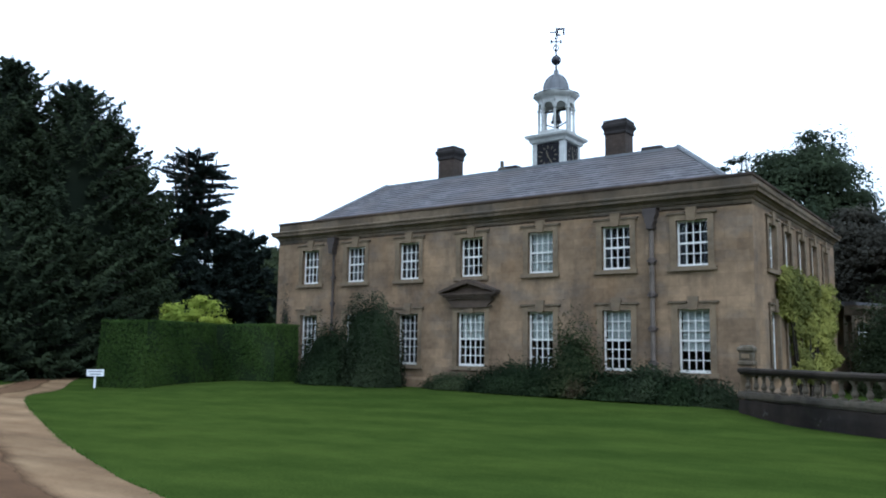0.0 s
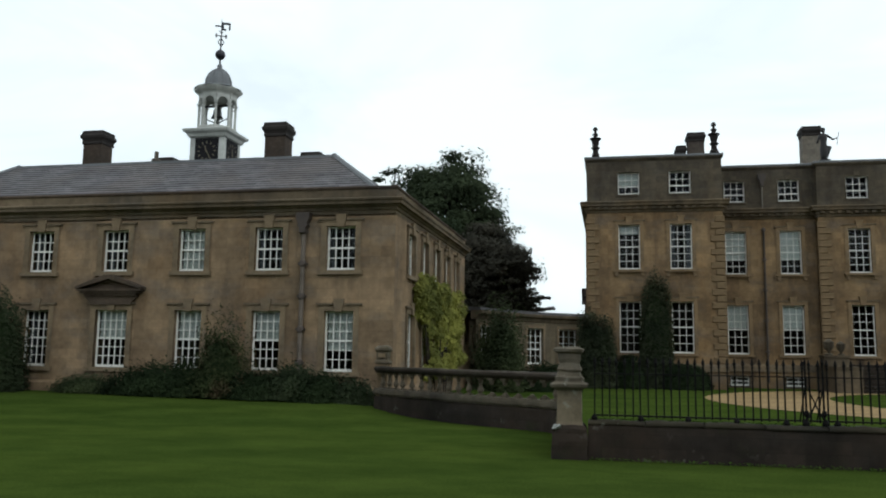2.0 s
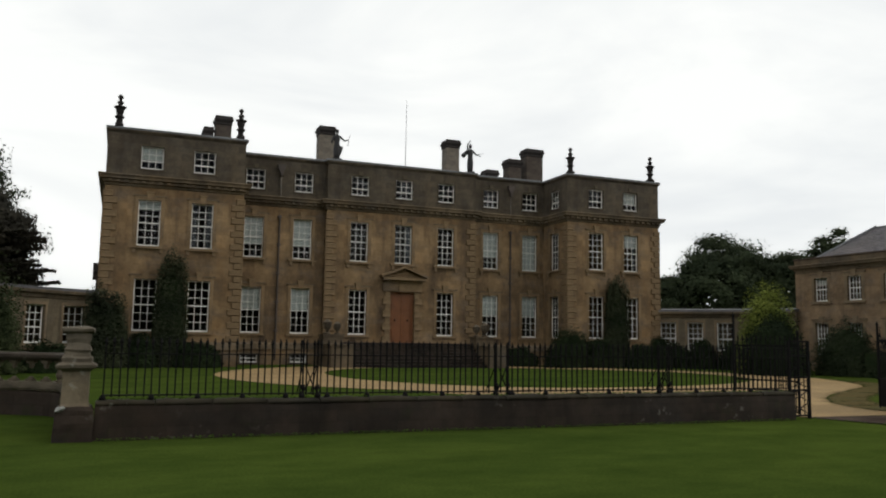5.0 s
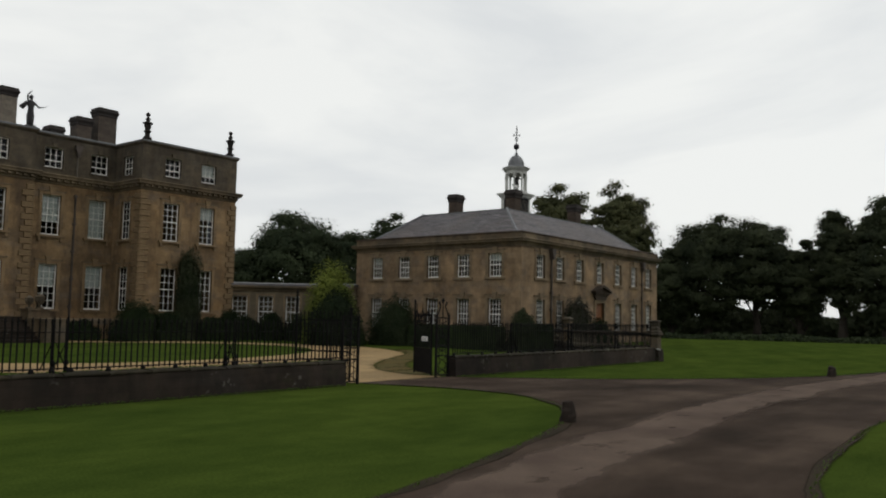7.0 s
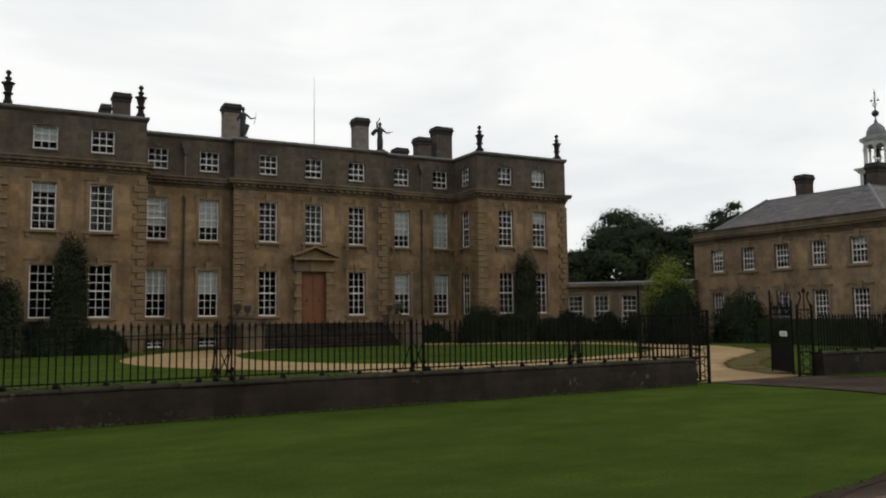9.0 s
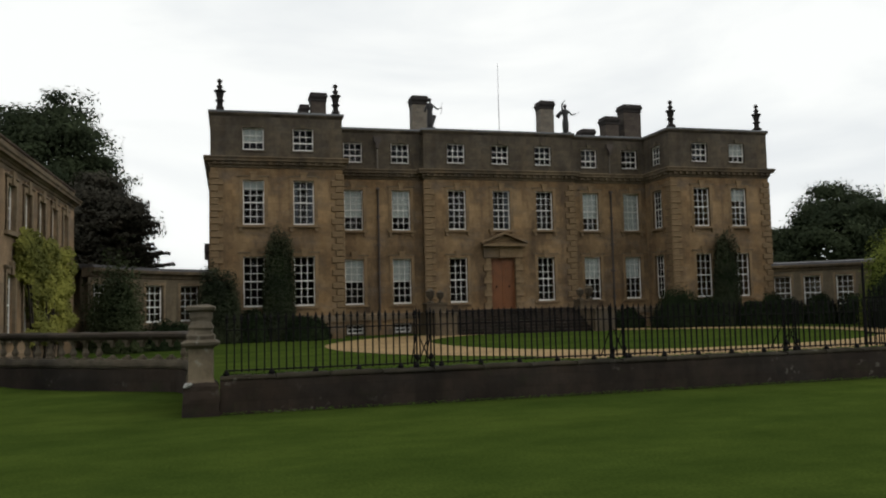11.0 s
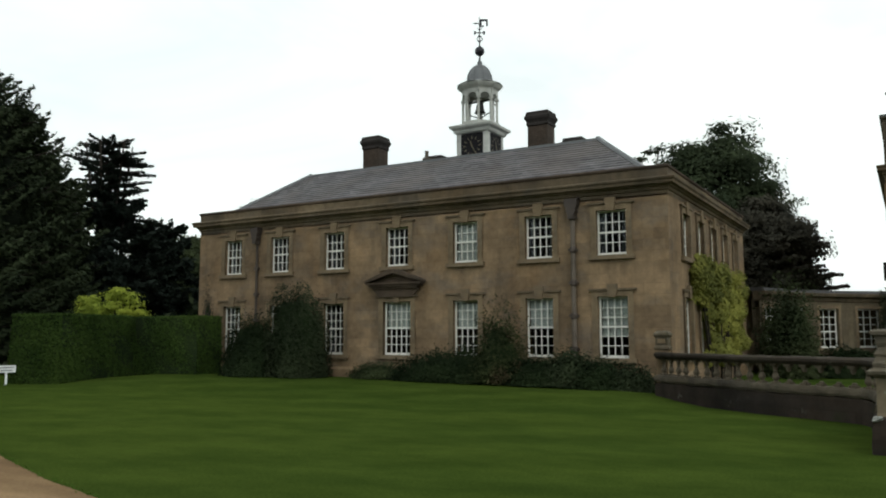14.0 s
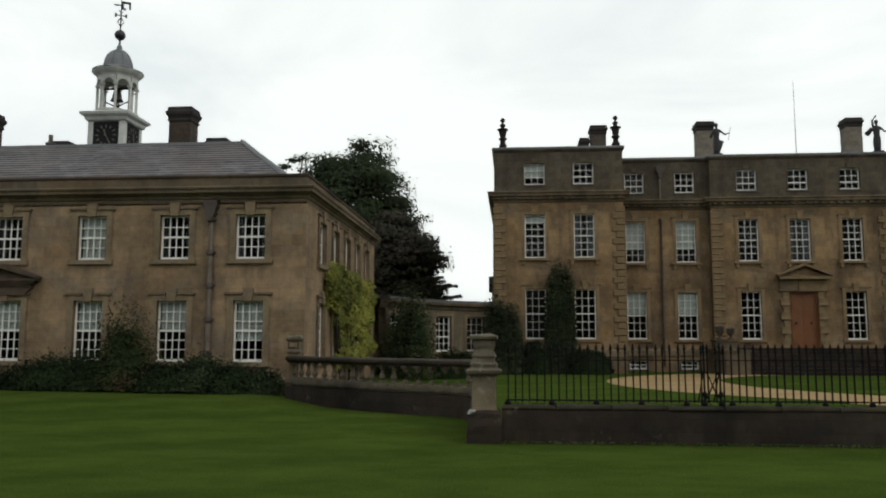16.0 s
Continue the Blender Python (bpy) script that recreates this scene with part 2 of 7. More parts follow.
def glass():
    """Clear old window glass: see-through, with the gloss that the angle gives; each pane waves a little."""
    m = bpy.data.materials.new("window_glass")
    m.use_nodes = True
    n, l = m.node_tree.nodes, m.node_tree.links
    n.clear()
    out, mix, tr, gl, fr = (n.new("ShaderNode" + k) for k in ("OutputMaterial", "MixShader", "BsdfTransparent", "BsdfGlossy", "Fresnel"))
    tr.inputs[0].default_value = (0.86, 0.88, 0.88, 1)
    gl.inputs["Roughness"].default_value = 0.03
    gl.inputs["Color"].default_value = (0.36, 0.36, 0.4, 1)
    fr.inputs[0].default_value = 1.27
    bp, no, info = n.new("ShaderNodeBump"), n.new("ShaderNodeTexNoise"), n.new("ShaderNodeObjectInfo")
    no.noise_dimensions = "4D"
    no.inputs["Scale"].default_value = 2.5
    l.new(info.outputs["Random"], no.inputs["W"])
    bp.inputs["Strength"].default_value, bp.inputs["Distance"].default_value = 0.25, 0.02
    l.new(no.outputs[0], bp.inputs["Height"])
    l.new(bp.outputs[0], gl.inputs["Normal"])
    for a, c in ((fr.outputs[0], mix.inputs[0]), (tr.outputs[0], mix.inputs[1]), (gl.outputs[0], mix.inputs[2]), (mix.outputs[0], out.inputs[0])):
        l.new(a, c)
    return m


GLASS = glass()


def foliage(name, light, dark, autumn=None, trans=0.25):
    """Leaves: every leaf of its own tone, in drifts of lighter and darker growth."""
    m = bpy.data.materials.new(name)
    m.use_nodes = True
    n, l = m.node_tree.nodes, m.node_tree.links
    b, out = n["Principled BSDF"], n["Material Output"]
    b.inputs["Roughness"].default_value, b.inputs["Specular IOR Level"].default_value = 0.85, 0.05
    geo = n.new("ShaderNodeNewGeometry")
    drift = noise_node(n, l, 0.45, 4, 0.6)
    col = ramp_node(n, l, drift, ((0.35, dark), (0.68, light)))
    col = mix_node(n, l, 0.5, col, ramp_node(n, l, geo.outputs["Random Per Island"], ((0.0, (0.7, 0.71, 0.7)), (1.0, (1.27, 1.25, 1.2)))), "MULTIPLY")
    if autumn:
        spot = noise_node(n, l, 0.9, 3)
        col = mix_node(n, l, ramp_node(n, l, spot, ((0.56, (0, 0, 0)), (0.66, (0.8, 0.8, 0.8)))), col, autumn)
    l.new(col, b.inputs["Base Color"])
    tl, mix = n.new("ShaderNodeBsdfTranslucent"), n.new("ShaderNodeMixShader")
    l.new(col, tl.inputs[0])
    mix.inputs[0].default_value = trans
    for a, c in ((b.outputs[0], mix.inputs[1]), (tl.outputs[0], mix.inputs[2]), (mix.outputs[0], out.inputs[0])):
        l.new(a, c)
    return m


LEAF_DARK = foliage("dark_evergreen_leaf", (0.043, 0.055, 0.028), (0.020, 0.028, 0.015), None, 0.1)
LEAF_CEDAR = foliage("cedar_needles", (0.025, 0.033, 0.026), (0.012, 0.017, 0.014))
LEAF_MID = foliage("broad_green_leaf", (0.068, 0.082, 0.037), (0.034, 0.045, 0.023))
LEAF_FAR = foliage("dark_green_leaf", (0.056, 0.065, 0.035), (0.026, 0.033, 0.02))
LEAF_HEDGE = foliage("clipped_hedge_leaf", (0.070, 0.112, 0.026), (0.036, 0.063, 0.016))
LEAF_SHRUB = foliage("shrub_leaf", (0.027, 0.040, 0.017), (0.011, 0.018, 0.009), None, 0.12)
LEAF_YOUNG = foliage("bright_young_leaf", (0.46, 0.50, 0.08), (0.2, 0.25, 0.04), None, 0.4)
LEAF_ROSE = foliage("rose_leaf", (0.05, 0.062, 0.025), (0.022, 0.03, 0.014), (0.075, 0.052, 0.032), 0.2)
LEAF_LIME = foliage("yellow_green_leaf", (0.34, 0.335, 0.08), (0.08, 0.09, 0.028), None, 0.3)
LEAF_YELLOW = foliage("young_yellow_green_leaf", (0.25, 0.285, 0.06), (0.085, 0.11, 0.025), None, 0.3)
LEAF_DEEP = foliage("deep_green_leaf", (0.050, 0.064, 0.033), (0.024, 0.033, 0.019))
LEAF_OLIVE = foliage("olive_green_leaf", (0.100, 0.104, 0.050), (0.048, 0.054, 0.028))
LEAF_COPPER = foliage("brownish_cedar_leaf", (0.075, 0.068, 0.052), (0.040, 0.040, 0.033))


def lawn():
    """Mown grass: light and dark mower bands, worn drifts and fine blades."""
    m, n, l, b = material("mown_grass", 1.0, 0.0)
    co, wv = n.new("ShaderNodeTexCoord"), n.new("ShaderNodeTexWave")
    mp = n.new("ShaderNodeMapping")
    mp.inputs["Rotation"].default_value = (0, 0, radians(62))
    l.new(co.outputs["Object"], mp.inputs[0])
    l.new(mp.outputs[0], wv.inputs[0])
    wv.inputs["Scale"].default_value, wv.inputs["Distortion"].default_value = 0.13, 6.0
    wv.inputs["Detail"].default_value, wv.inputs["Detail Scale"].default_value = 1.5, 0.25
    broad, mid, fine = noise_node(n, l, 0.16, 6, 0.62, (0.6, 1.5, 1)), noise_node(n, l, 0.75, 6, 0.7, (0.8, 1.2, 1)), noise_node(n, l, 26, 4, 0.7)
    col = ramp_node(n, l, broad, ((0.32, (0.032, 0.052, 0.0115)), (0.68, (0.048, 0.071, 0.0145))))
    col = mix_node(n, l, 0.9, col, ramp_node(n, l, wv.outputs["Color"], ((0.2, (0.94, 0.945, 0.94)), (0.8, (1.06, 1.05, 1.035)))), "MULTIPLY")
    col = mix_node(n, l, 0.8, col, ramp_node(n, l, mid, ((0.3, (0.68, 0.72, 0.7)), (0.7, (1.3, 1.24, 1.15)))), "MULTIPLY")
    col = mix_node(n, l, 0.7, col, ramp_node(n, l, fine, ((0.3, (0.6, 0.62, 0.55)), (0.7, (1.35, 1.3, 1.2)))), "MULTIPLY")
    l.new(col, b.inputs["Base Color"])
    bump_node(n, l, b, mix_node(n, l, 0.4, fine, mid), 0.6, 0.03)
    return m


LAWN = lawn()


def gravel(name, light, dark, wheel):
    """Rolled gravel, with damp and worn drifts along it and single stones."""
    m, n, l, b = material(name, 0.9, 0.2)
    broad, grit = noise_node(n, l, 0.35, 5, 0.6), noise_node(n, l, 45, 3, 0.8)
    col = ramp_node(n, l, broad, ((0.36, dark), (0.62, light)))
    track = noise_node(n, l, 0.7, 4, 0.6, (0.35, 1.2, 1))
    col = mix_node(n, l, ramp_node(n, l, track, ((0.5, (0, 0, 0)), (0.68, (0.8, 0.8, 0.8)))), col, wheel)
    col = mix_node(n, l, 0.8, col, ramp_node(n, l, grit, ((0.3, (0.6, 0.6, 0.6)), (0.7, (1.35, 1.35, 1.35)))), "MULTIPLY")
    l.new(col, b.inputs["Base Color"])
    bump_node(n, l, b, grit, 0.5, 0.01)
    return m




def drive_surface():
    """Pale gravel on one stretch of the drive, worn dark tar-bound grit on the other, with wheel tracks."""
    m, n, l, b = material("drive_gravel", 0.95, 0.05)
    broad, grit = noise_node(n, l, 0.35, 5, 0.6), noise_node(n, l, 45, 3, 0.8)
    pale = ramp_node(n, l, broad, ((0.36, (0.178, 0.113, 0.060)), (0.62, (0.252, 0.172, 0.096))))
    dark = ramp_node(n, l, broad, ((0.38, (0.027, 0.0185, 0.013)), (0.6, (0.060, 0.043, 0.032))))
    co, sep, rng_ = n.new("ShaderNodeTexCoord"), n.new("ShaderNodeSeparateXYZ"), n.new("ShaderNodeMapRange")
    l.new(co.outputs["Object"], sep.inputs[0])
    l.new(sep.outputs[0], rng_.inputs[0])
    rng_.inputs[1].default_value, rng_.inputs[2].default_value = -5.0, 4.0
    col = mix_node(n, l, rng_.outputs[0], pale, dark)
    track = noise_node(n, l, 0.5, 4, 0.6, (0.3, 1.3, 1))
    col = mix_node(n, l, 0.75, col, ramp_node(n, l, track, ((0.38, (0.55, 0.52, 0.5)), (0.62, (1.25, 1.25, 1.25)))), "MULTIPLY")
    col = mix_node(n, l, 0.8, col, ramp_node(n, l, grit, ((0.3, (0.6, 0.6, 0.6)), (0.7, (1.35, 1.35, 1.35)))), "MULTIPLY")
    l.new(col, b.inputs["Base Color"])
    bump_node(n, l, b, grit, 0.5, 0.01)
    return m


DRIVE = drive_surface()
COURT = gravel("pale_court_gravel", (0.30, 0.205, 0.095), (0.22, 0.15, 0.07), (0.19, 0.125, 0.058))


def soft_band(name, light, dark, cover=1.0, fray=1.6):
    """Worn ground along a band: thick in the middle, fraying out in patches towards both sides."""
    m, n, l, b = material(name, 0.95, 0.05)
    broad, grit, patch = noise_node(n, l, 0.6, 5, 0.6), noise_node(n, l, 45, 3, 0.8), noise_node(n, l, 1.3, 6, 0.65, (0.6, 1.1, 1))
    col = ramp_node(n, l, broad, ((0.36, dark), (0.62, light)))
    col = mix_node(n, l, 0.8, col, ramp_node(n, l, grit, ((0.3, (0.6, 0.6, 0.6)), (0.7, (1.35, 1.35, 1.35)))), "MULTIPLY")
    l.new(col, b.inputs["Base Color"])
    uv, sep = n.new("ShaderNodeUVMap"), n.new("ShaderNodeSeparateXYZ")
    l.new(uv.outputs[0], sep.inputs[0])
    across = ramp_node(n, l, sep.outputs[0], ((0.0, (0, 0, 0)), (0.25, (1, 1, 1)), (0.7, (1, 1, 1)), (1.0, (0, 0, 0))))
    ends = ramp_node(n, l, sep.outputs[1], ((0.0, (0, 0, 0)), (0.15, (1, 1, 1)), (0.85, (1, 1, 1)), (1.0, (0, 0, 0))))
    deep, less, al = (n.new("ShaderNodeMath") for _ in range(3))
    deep.operation, deep.inputs[1].default_value = "MULTIPLY", cover
    l.new(mix_node(n, l, 1.0, across, ends, "MULTIPLY"), deep.inputs[0])
    less.operation, less.inputs[1].default_value, less.inputs[2].default_value = "MULTIPLY_ADD", fray, -0.5 * fray - 0.12
    l.new(patch, less.inputs[0])
    al.operation, al.use_clamp = "ADD", True
    l.new(deep.outputs[0], al.inputs[0])
    l.new(less.outputs[0], al.inputs[1])
    fade = n.new("ShaderNodeMath")
    fade.operation, fade.use_clamp = "MULTIPLY", True
    l.new(al.outputs[0], fade.inputs[0])
    l.new(mix_node(n, l, 1.0, across, ends, "MULTIPLY"), fade.inputs[1])
    boost = n.new("ShaderNodeMath")
    boost.operation, boost.use_clamp, boost.inputs[1].default_value = "MULTIPLY", True, 1.7
    l.new(fade.outputs[0], boost.inputs[0])
    l.new(boost.outputs[0], b.inputs["Alpha"])
    return m


TRACK = soft_band("worn_brown_track", (0.135, 0.080, 0.042), (0.088, 0.051, 0.027))
PALETRACK = soft_band("dry_pale_track", (0.105, 0.077, 0.060), (0.068, 0.048, 0.038), 0.9, 2.4)
WORN = soft_band("worn_brown_grass", (0.083, 0.058, 0.020), (0.058, 0.053, 0.018), 0.75, 2.4)
# Edge band: brown soil with the shade of the cut turf in its colour.
SOIL_SHADE = soft_band("edge_soil_and_shade", (0.036, 0.027, 0.018), (0.020, 0.016, 0.010), 0.95, 1.6)
# Core colours: the shade inside crowns, bushes and hedges, put into dark greens.
CORE_SHADE_DEEP = foliage("deep_inner_shade_green", (0.012, 0.016, 0.009), (0.007, 0.01, 0.006), None, 0.02)
CORE_SHADE = foliage("inner_shade_green", (0.03, 0.045, 0.018), (0.014, 0.022, 0.01), None, 0.05)


# ---- building tools ----
class Shape:
    """Vertices and faces of one mesh in the making."""

    def __init__(self, m=None):
        self.v, self.f, self.m = [], [], m or Matrix()

    def add(self, verts, faces):
        k = len(self.v)
        self.v += [tuple(self.m @ Vector(p)) for p in verts]
        self.f += [tuple(k + i for i in f) for f in faces]
        return self

    def box(self, x0, y0, z0, x1, y1, z1, taper=0.0):
        t = taper
        return self.add(
            [(x0, y0, z0), (x1, y0, z0), (x1, y1, z0), (x0, y1, z0), (x0 + t, y0 + t, z1), (x1 - t, y0 + t, z1), (x1 - t, y1 - t, z1), (x0 + t, y1 - t, z1)],
            [(0, 3, 2, 1), (4, 5, 6, 7), (0, 1, 5, 4), (1, 2, 6, 5), (2, 3, 7, 6), (3, 0, 4, 7)],
        )

    def prism(self, poly, y0, y1):
        """A polygon in x and z, drawn out along y."""
        n = len(poly)
        return self.add(
            [(x, y0, z) for x, z in poly] + [(x, y1, z) for x, z in poly],
            [tuple(range(n)), tuple(range(2 * n - 1, n - 1, -1))] + [(i, n + i, n + (i + 1) % n, (i + 1) % n) for i in range(n)],
        )

    def lathe(self, profile, x=0.0, y=0.0, seg=16, turn=0.0):
        """A profile of (radius, z) turned about an upright axis."""
        vs, fs, n = [], [], len(profile)
        for r, z in profile:
            vs += [(x + r * math.cos(turn + 2 * math.pi * i / seg), y + r * math.sin(turn + 2 * math.pi * i / seg), z) for i in range(seg)]
        for j in range(n - 1):
            fs += [(j * seg + i, j * seg + (i + 1) % seg, (j + 1) * seg + (i + 1) % seg, (j + 1) * seg + i) for i in range(seg)]
        fs += [tuple(range(seg - 1, -1, -1)), tuple((n - 1) * seg + i for i in range(seg))]
        return self.add(vs, fs)

    def tube(self, a, b, r0, r1, seg=7):
        a, b = Vector(a), Vector(b)
        q = (b - a).to_track_quat("Z", "Y").to_matrix()
        vs = [tuple(p + q @ Vector((r * math.cos(2 * math.pi * i / seg), r * math.sin(2 * math.pi * i / seg), 0))) for p, r in ((a, r0), (b, r1)) for i in range(seg)]
        return self.add(vs, [(i, (i + 1) % seg, seg + (i + 1) % seg, seg + i) for i in range(seg)] + [tuple(range(seg - 1, -1, -1)), tuple(range(seg, 2 * seg))])

    def sweep(self, profile, path, closed=False):
        """A profile of (out, z) led along a path in plan, out to its right, with mitred corners."""
        n, rows = len(path), []
        for i, p in enumerate(path):
            p = Vector(p)
            a = (p - Vector(path[i - 1])).normalized() if closed or i else None
            b = (Vector(path[(i + 1) % n]) - p).normalized() if closed or i < n - 1 else None
            a, b = a or b, b or a
            na, nb = Vector((a.y, -a.x)), Vector((b.y, -b.x))
            side = (na + nb) / max(0.2, 1 + na.dot(nb))
            rows.append([(p.x + side.x * o, p.y + side.y * o, z) for o, z in profile])
        k = len(profile)
        vs = [q for row in rows for q in row]
        fs = [(i * k + j, (i + 1) % n * k + j, (i + 1) % n * k + (j + 1) % k, i * k + (j + 1) % k) for i in range(n if closed else n - 1) for j in range(k)]
        if not closed:
            fs += [tuple(range(k - 1, -1, -1)), tuple((n - 1) * k + j for j in range(k))]
        return self.add(vs, fs)

    def wall(self, length, z0, z1, thick, holes):
        """An upright wall along x, its face at y = 0, with openings (x0, x1, z0, z1) right through."""
        us = sorted({0.0, length, *(h[0] for h in holes), *(h[1] for h in holes)})
        zs = sorted({z0, z1, *(h[2] for h in holes), *(h[3] for h in holes)})
        for u0, u1 in zip(us, us[1:]):
            for a, c in zip(zs, zs[1:]):
                mu, mz = (u0 + u1) / 2, (a + c) / 2
                if any(h[0] < mu < h[1] and h[2] < mz < h[3] for h in holes):
                    continue
                self.add([(u0, 0, a), (u1, 0, a), (u1, 0, c), (u0, 0, c)], [(0, 1, 2, 3)])
                self.add([(u0, thick, a), (u1, thick, a), (u1, thick, c), (u0, thick, c)], [(3, 2, 1, 0)])
        for u0, u1, a, c in holes:
            self.add([(u0, 0, a), (u1, 0, a), (u1, thick, a), (u0, thick, a)], [(0, 1, 2, 3)])
            self.add([(u0, 0, c), (u1, 0, c), (u1, thick, c), (u0, thick, c)], [(3, 2, 1, 0)])
            self.add([(u0, 0, a), (u0, thick, a), (u0, thick, c), (u0, 0, c)], [(0, 1, 2, 3)])
            self.add([(u1, 0, a), (u1, thick, a), (u1, thick, c), (u1, 0, c)], [(3, 2, 1, 0)])
        self.add([(0, 0, z1), (length, 0, z1), (length, thick, z1), (0, thick, z1)], [(0, 1, 2, 3)])
        self.add([(0, 0, z0), (length, 0, z0), (length, thick, z0), (0, thick, z0)], [(3, 2, 1, 0)])
        return self

    def mesh(self, name, mat, smooth=False, weld=False):
        me = bpy.data.meshes.new(name)
        if weld:
            seen, order, to = {}, [], []
            for p in self.v:
                key = tuple(round(c, 4) for c in p)
                if key not in seen:
                    seen[key] = len(order)
                    order.append(p)
                to.append(seen[key])
            self.v, self.f = order, [f for f in (tuple(dict.fromkeys(to[i] for i in f)) for f in self.f) if len(f) > 2]
        me.from_pydata(self.v, [], self.f)
        me.materials.append(mat)
        if smooth:
            me.polygons.foreach_set("use_smooth", [True] * len(me.polygons))
        me.update()
        return me


WORLD = {}


def thing(name, label, category, at=(0, 0, 0), group="", kind=""):
    """An empty at the thing's base, that carries its parts."""
    ob = new(name)
    ob.empty_display_size = 0.2
    ob.matrix_basis = Matrix.Translation(at)
    WORLD[ob] = ob.matrix_basis.copy()
    return tagged(ob, label, category, group, kind)


def part(name, shape, mat, parent, label="", m=None, smooth=False):
    """Links a shape, or a mesh already made, as one object under its thing; m: its pose in the world."""
    me = shape if isinstance(shape, bpy.types.Mesh) else shape.mesh(name, mat, smooth)
    ob = new(name, me)
    m = m or Matrix()
    WORLD[ob] = m.copy()
    if parent:
        ob.parent = parent
        ob.matrix_basis = WORLD[parent].inverted() @ m
    else:
        ob.matrix_basis = m
    if label:
        ob["label"] = label
    return ob


def side(x, y, facing):
    """The pose of a wall whose left end, seen from outside, stands at x, y; facing: -y is 0, +x is 90, +y is 180, -x is 270."""
    return pose(x, y, 0, 0, 0, facing)


MESHES = {}


def once(key, make):
    if key not in MESHES:
        MESHES[key] = make()
    return MESHES[key]


def sash(w, h, nx, ny):
    """A sash in its box frame, with glazing bars and a meeting rail; x from the middle, z from the sill, face at y = 0."""
    e, b = 0.056, 0.0145
    pw, ph = (w - 2 * e) / nx, (h - e - 0.085) / ny
    holes = []
    for i in range(nx):
        for j in range(ny):
            x, z = e + i * pw, 0.085 + j * ph
            lo, hi = 0.03 if j == ny // 2 else b, 0.03 if j + 1 == ny // 2 else b
            holes.append((x + (b if i else 0), x + pw - (b if i < nx - 1 else 0), z + (lo if j else 0), z + ph - (hi if j < ny - 1 else 0)))
    return Shape(Matrix.Translation((-w / 2, 0.13, 0))).wall(w, 0, h, 0.05, holes).mesh("window", WHITE, False, True)


def surround(w, h, style):
    """The dressed stone frame of a window, proud of the wall."""
    a = {"attic": 0.07, "link": 0.15}.get(style, 0.19)
    d = 0.025 if style == "attic" else 0.045
    mat = STONE_ATTIC if style == "attic" else QUOIN_STONE if style in ("upper", "court") else STONE_TRIM
    s = Shape(Matrix.Translation((-w / 2 - a, -d, 0))).wall(w + 2 * a, 0, h + a, d + 0.06, [(a, w + a, 0.0, h)])
    return s.mesh("surround", mat, False, True)


def keystone(w, h, style):
    """The keystone, and the flat drip stones to either side of it."""
    a = 0.07 if style == "attic" else 0.19
    s = Shape()
    if style == "attic":
        return s.prism([(-0.12, h + 0.04), (0.12, h + 0.04), (0.16, h + 0.3), (-0.16, h + 0.3)], -0.06, 0.05).mesh("keystone", STONE_ATTIC)
    s.prism([(-0.12, h - 0.03), (0.12, h - 0.03), (0.165, h + a + 0.06), (0.165, h + a + 0.2), (-0.165, h + a + 0.2), (-0.165, h + a + 0.06)], -0.1, 0.05)
    if style in ("upper", "court"):
        s.box(-0.21, -0.125, h + a + 0.19, 0.21, 0.05, h + a + 0.27)
    return s.mesh("keystone", QUOIN_STONE if style in ("upper", "court") else STONE_TRIM)


def drip(w, side_of):
    x0, x1 = sorted((side_of * 0.19, side_of * (w / 2 + 0.29)))
    return Shape().box(x0, -0.09, 0, x1, 0.04, 0.06, 0.012).mesh("drip_stone", STONE_CORNICE)


def sill(w, style):
    mat = STONE_ATTIC if style == "attic" else QUOIN_STONE if style in ("upper", "court") else STONE_TRIM
    s = Shape()
    if style == "attic":
        return s.box(-w / 2 - 0.12, -0.05, -0.09, w / 2 + 0.12, 0.1, 0).mesh("sill", mat)
    if style == "upper":
        s.prism([(-w / 2 - 0.3, -0.13), (-w / 2 - 0.3, 0), (w / 2 + 0.3, 0), (w / 2 + 0.3, -0.13)], -0.17, 0.1)
        for d in (-1, 1):
            c = d * (w / 2 + 0.12)
            s.prism([(c - 0.08, -0.36), (c - 0.08, -0.12), (c + 0.08, -0.12), (c + 0.08, -0.36)], -0.13, 0.05)
        return s.mesh("sill", mat)
    return s.box(-w / 2 - 0.26, -0.1, -0.14, w / 2 + 0.26, 0.1, 0).mesh("sill", mat)


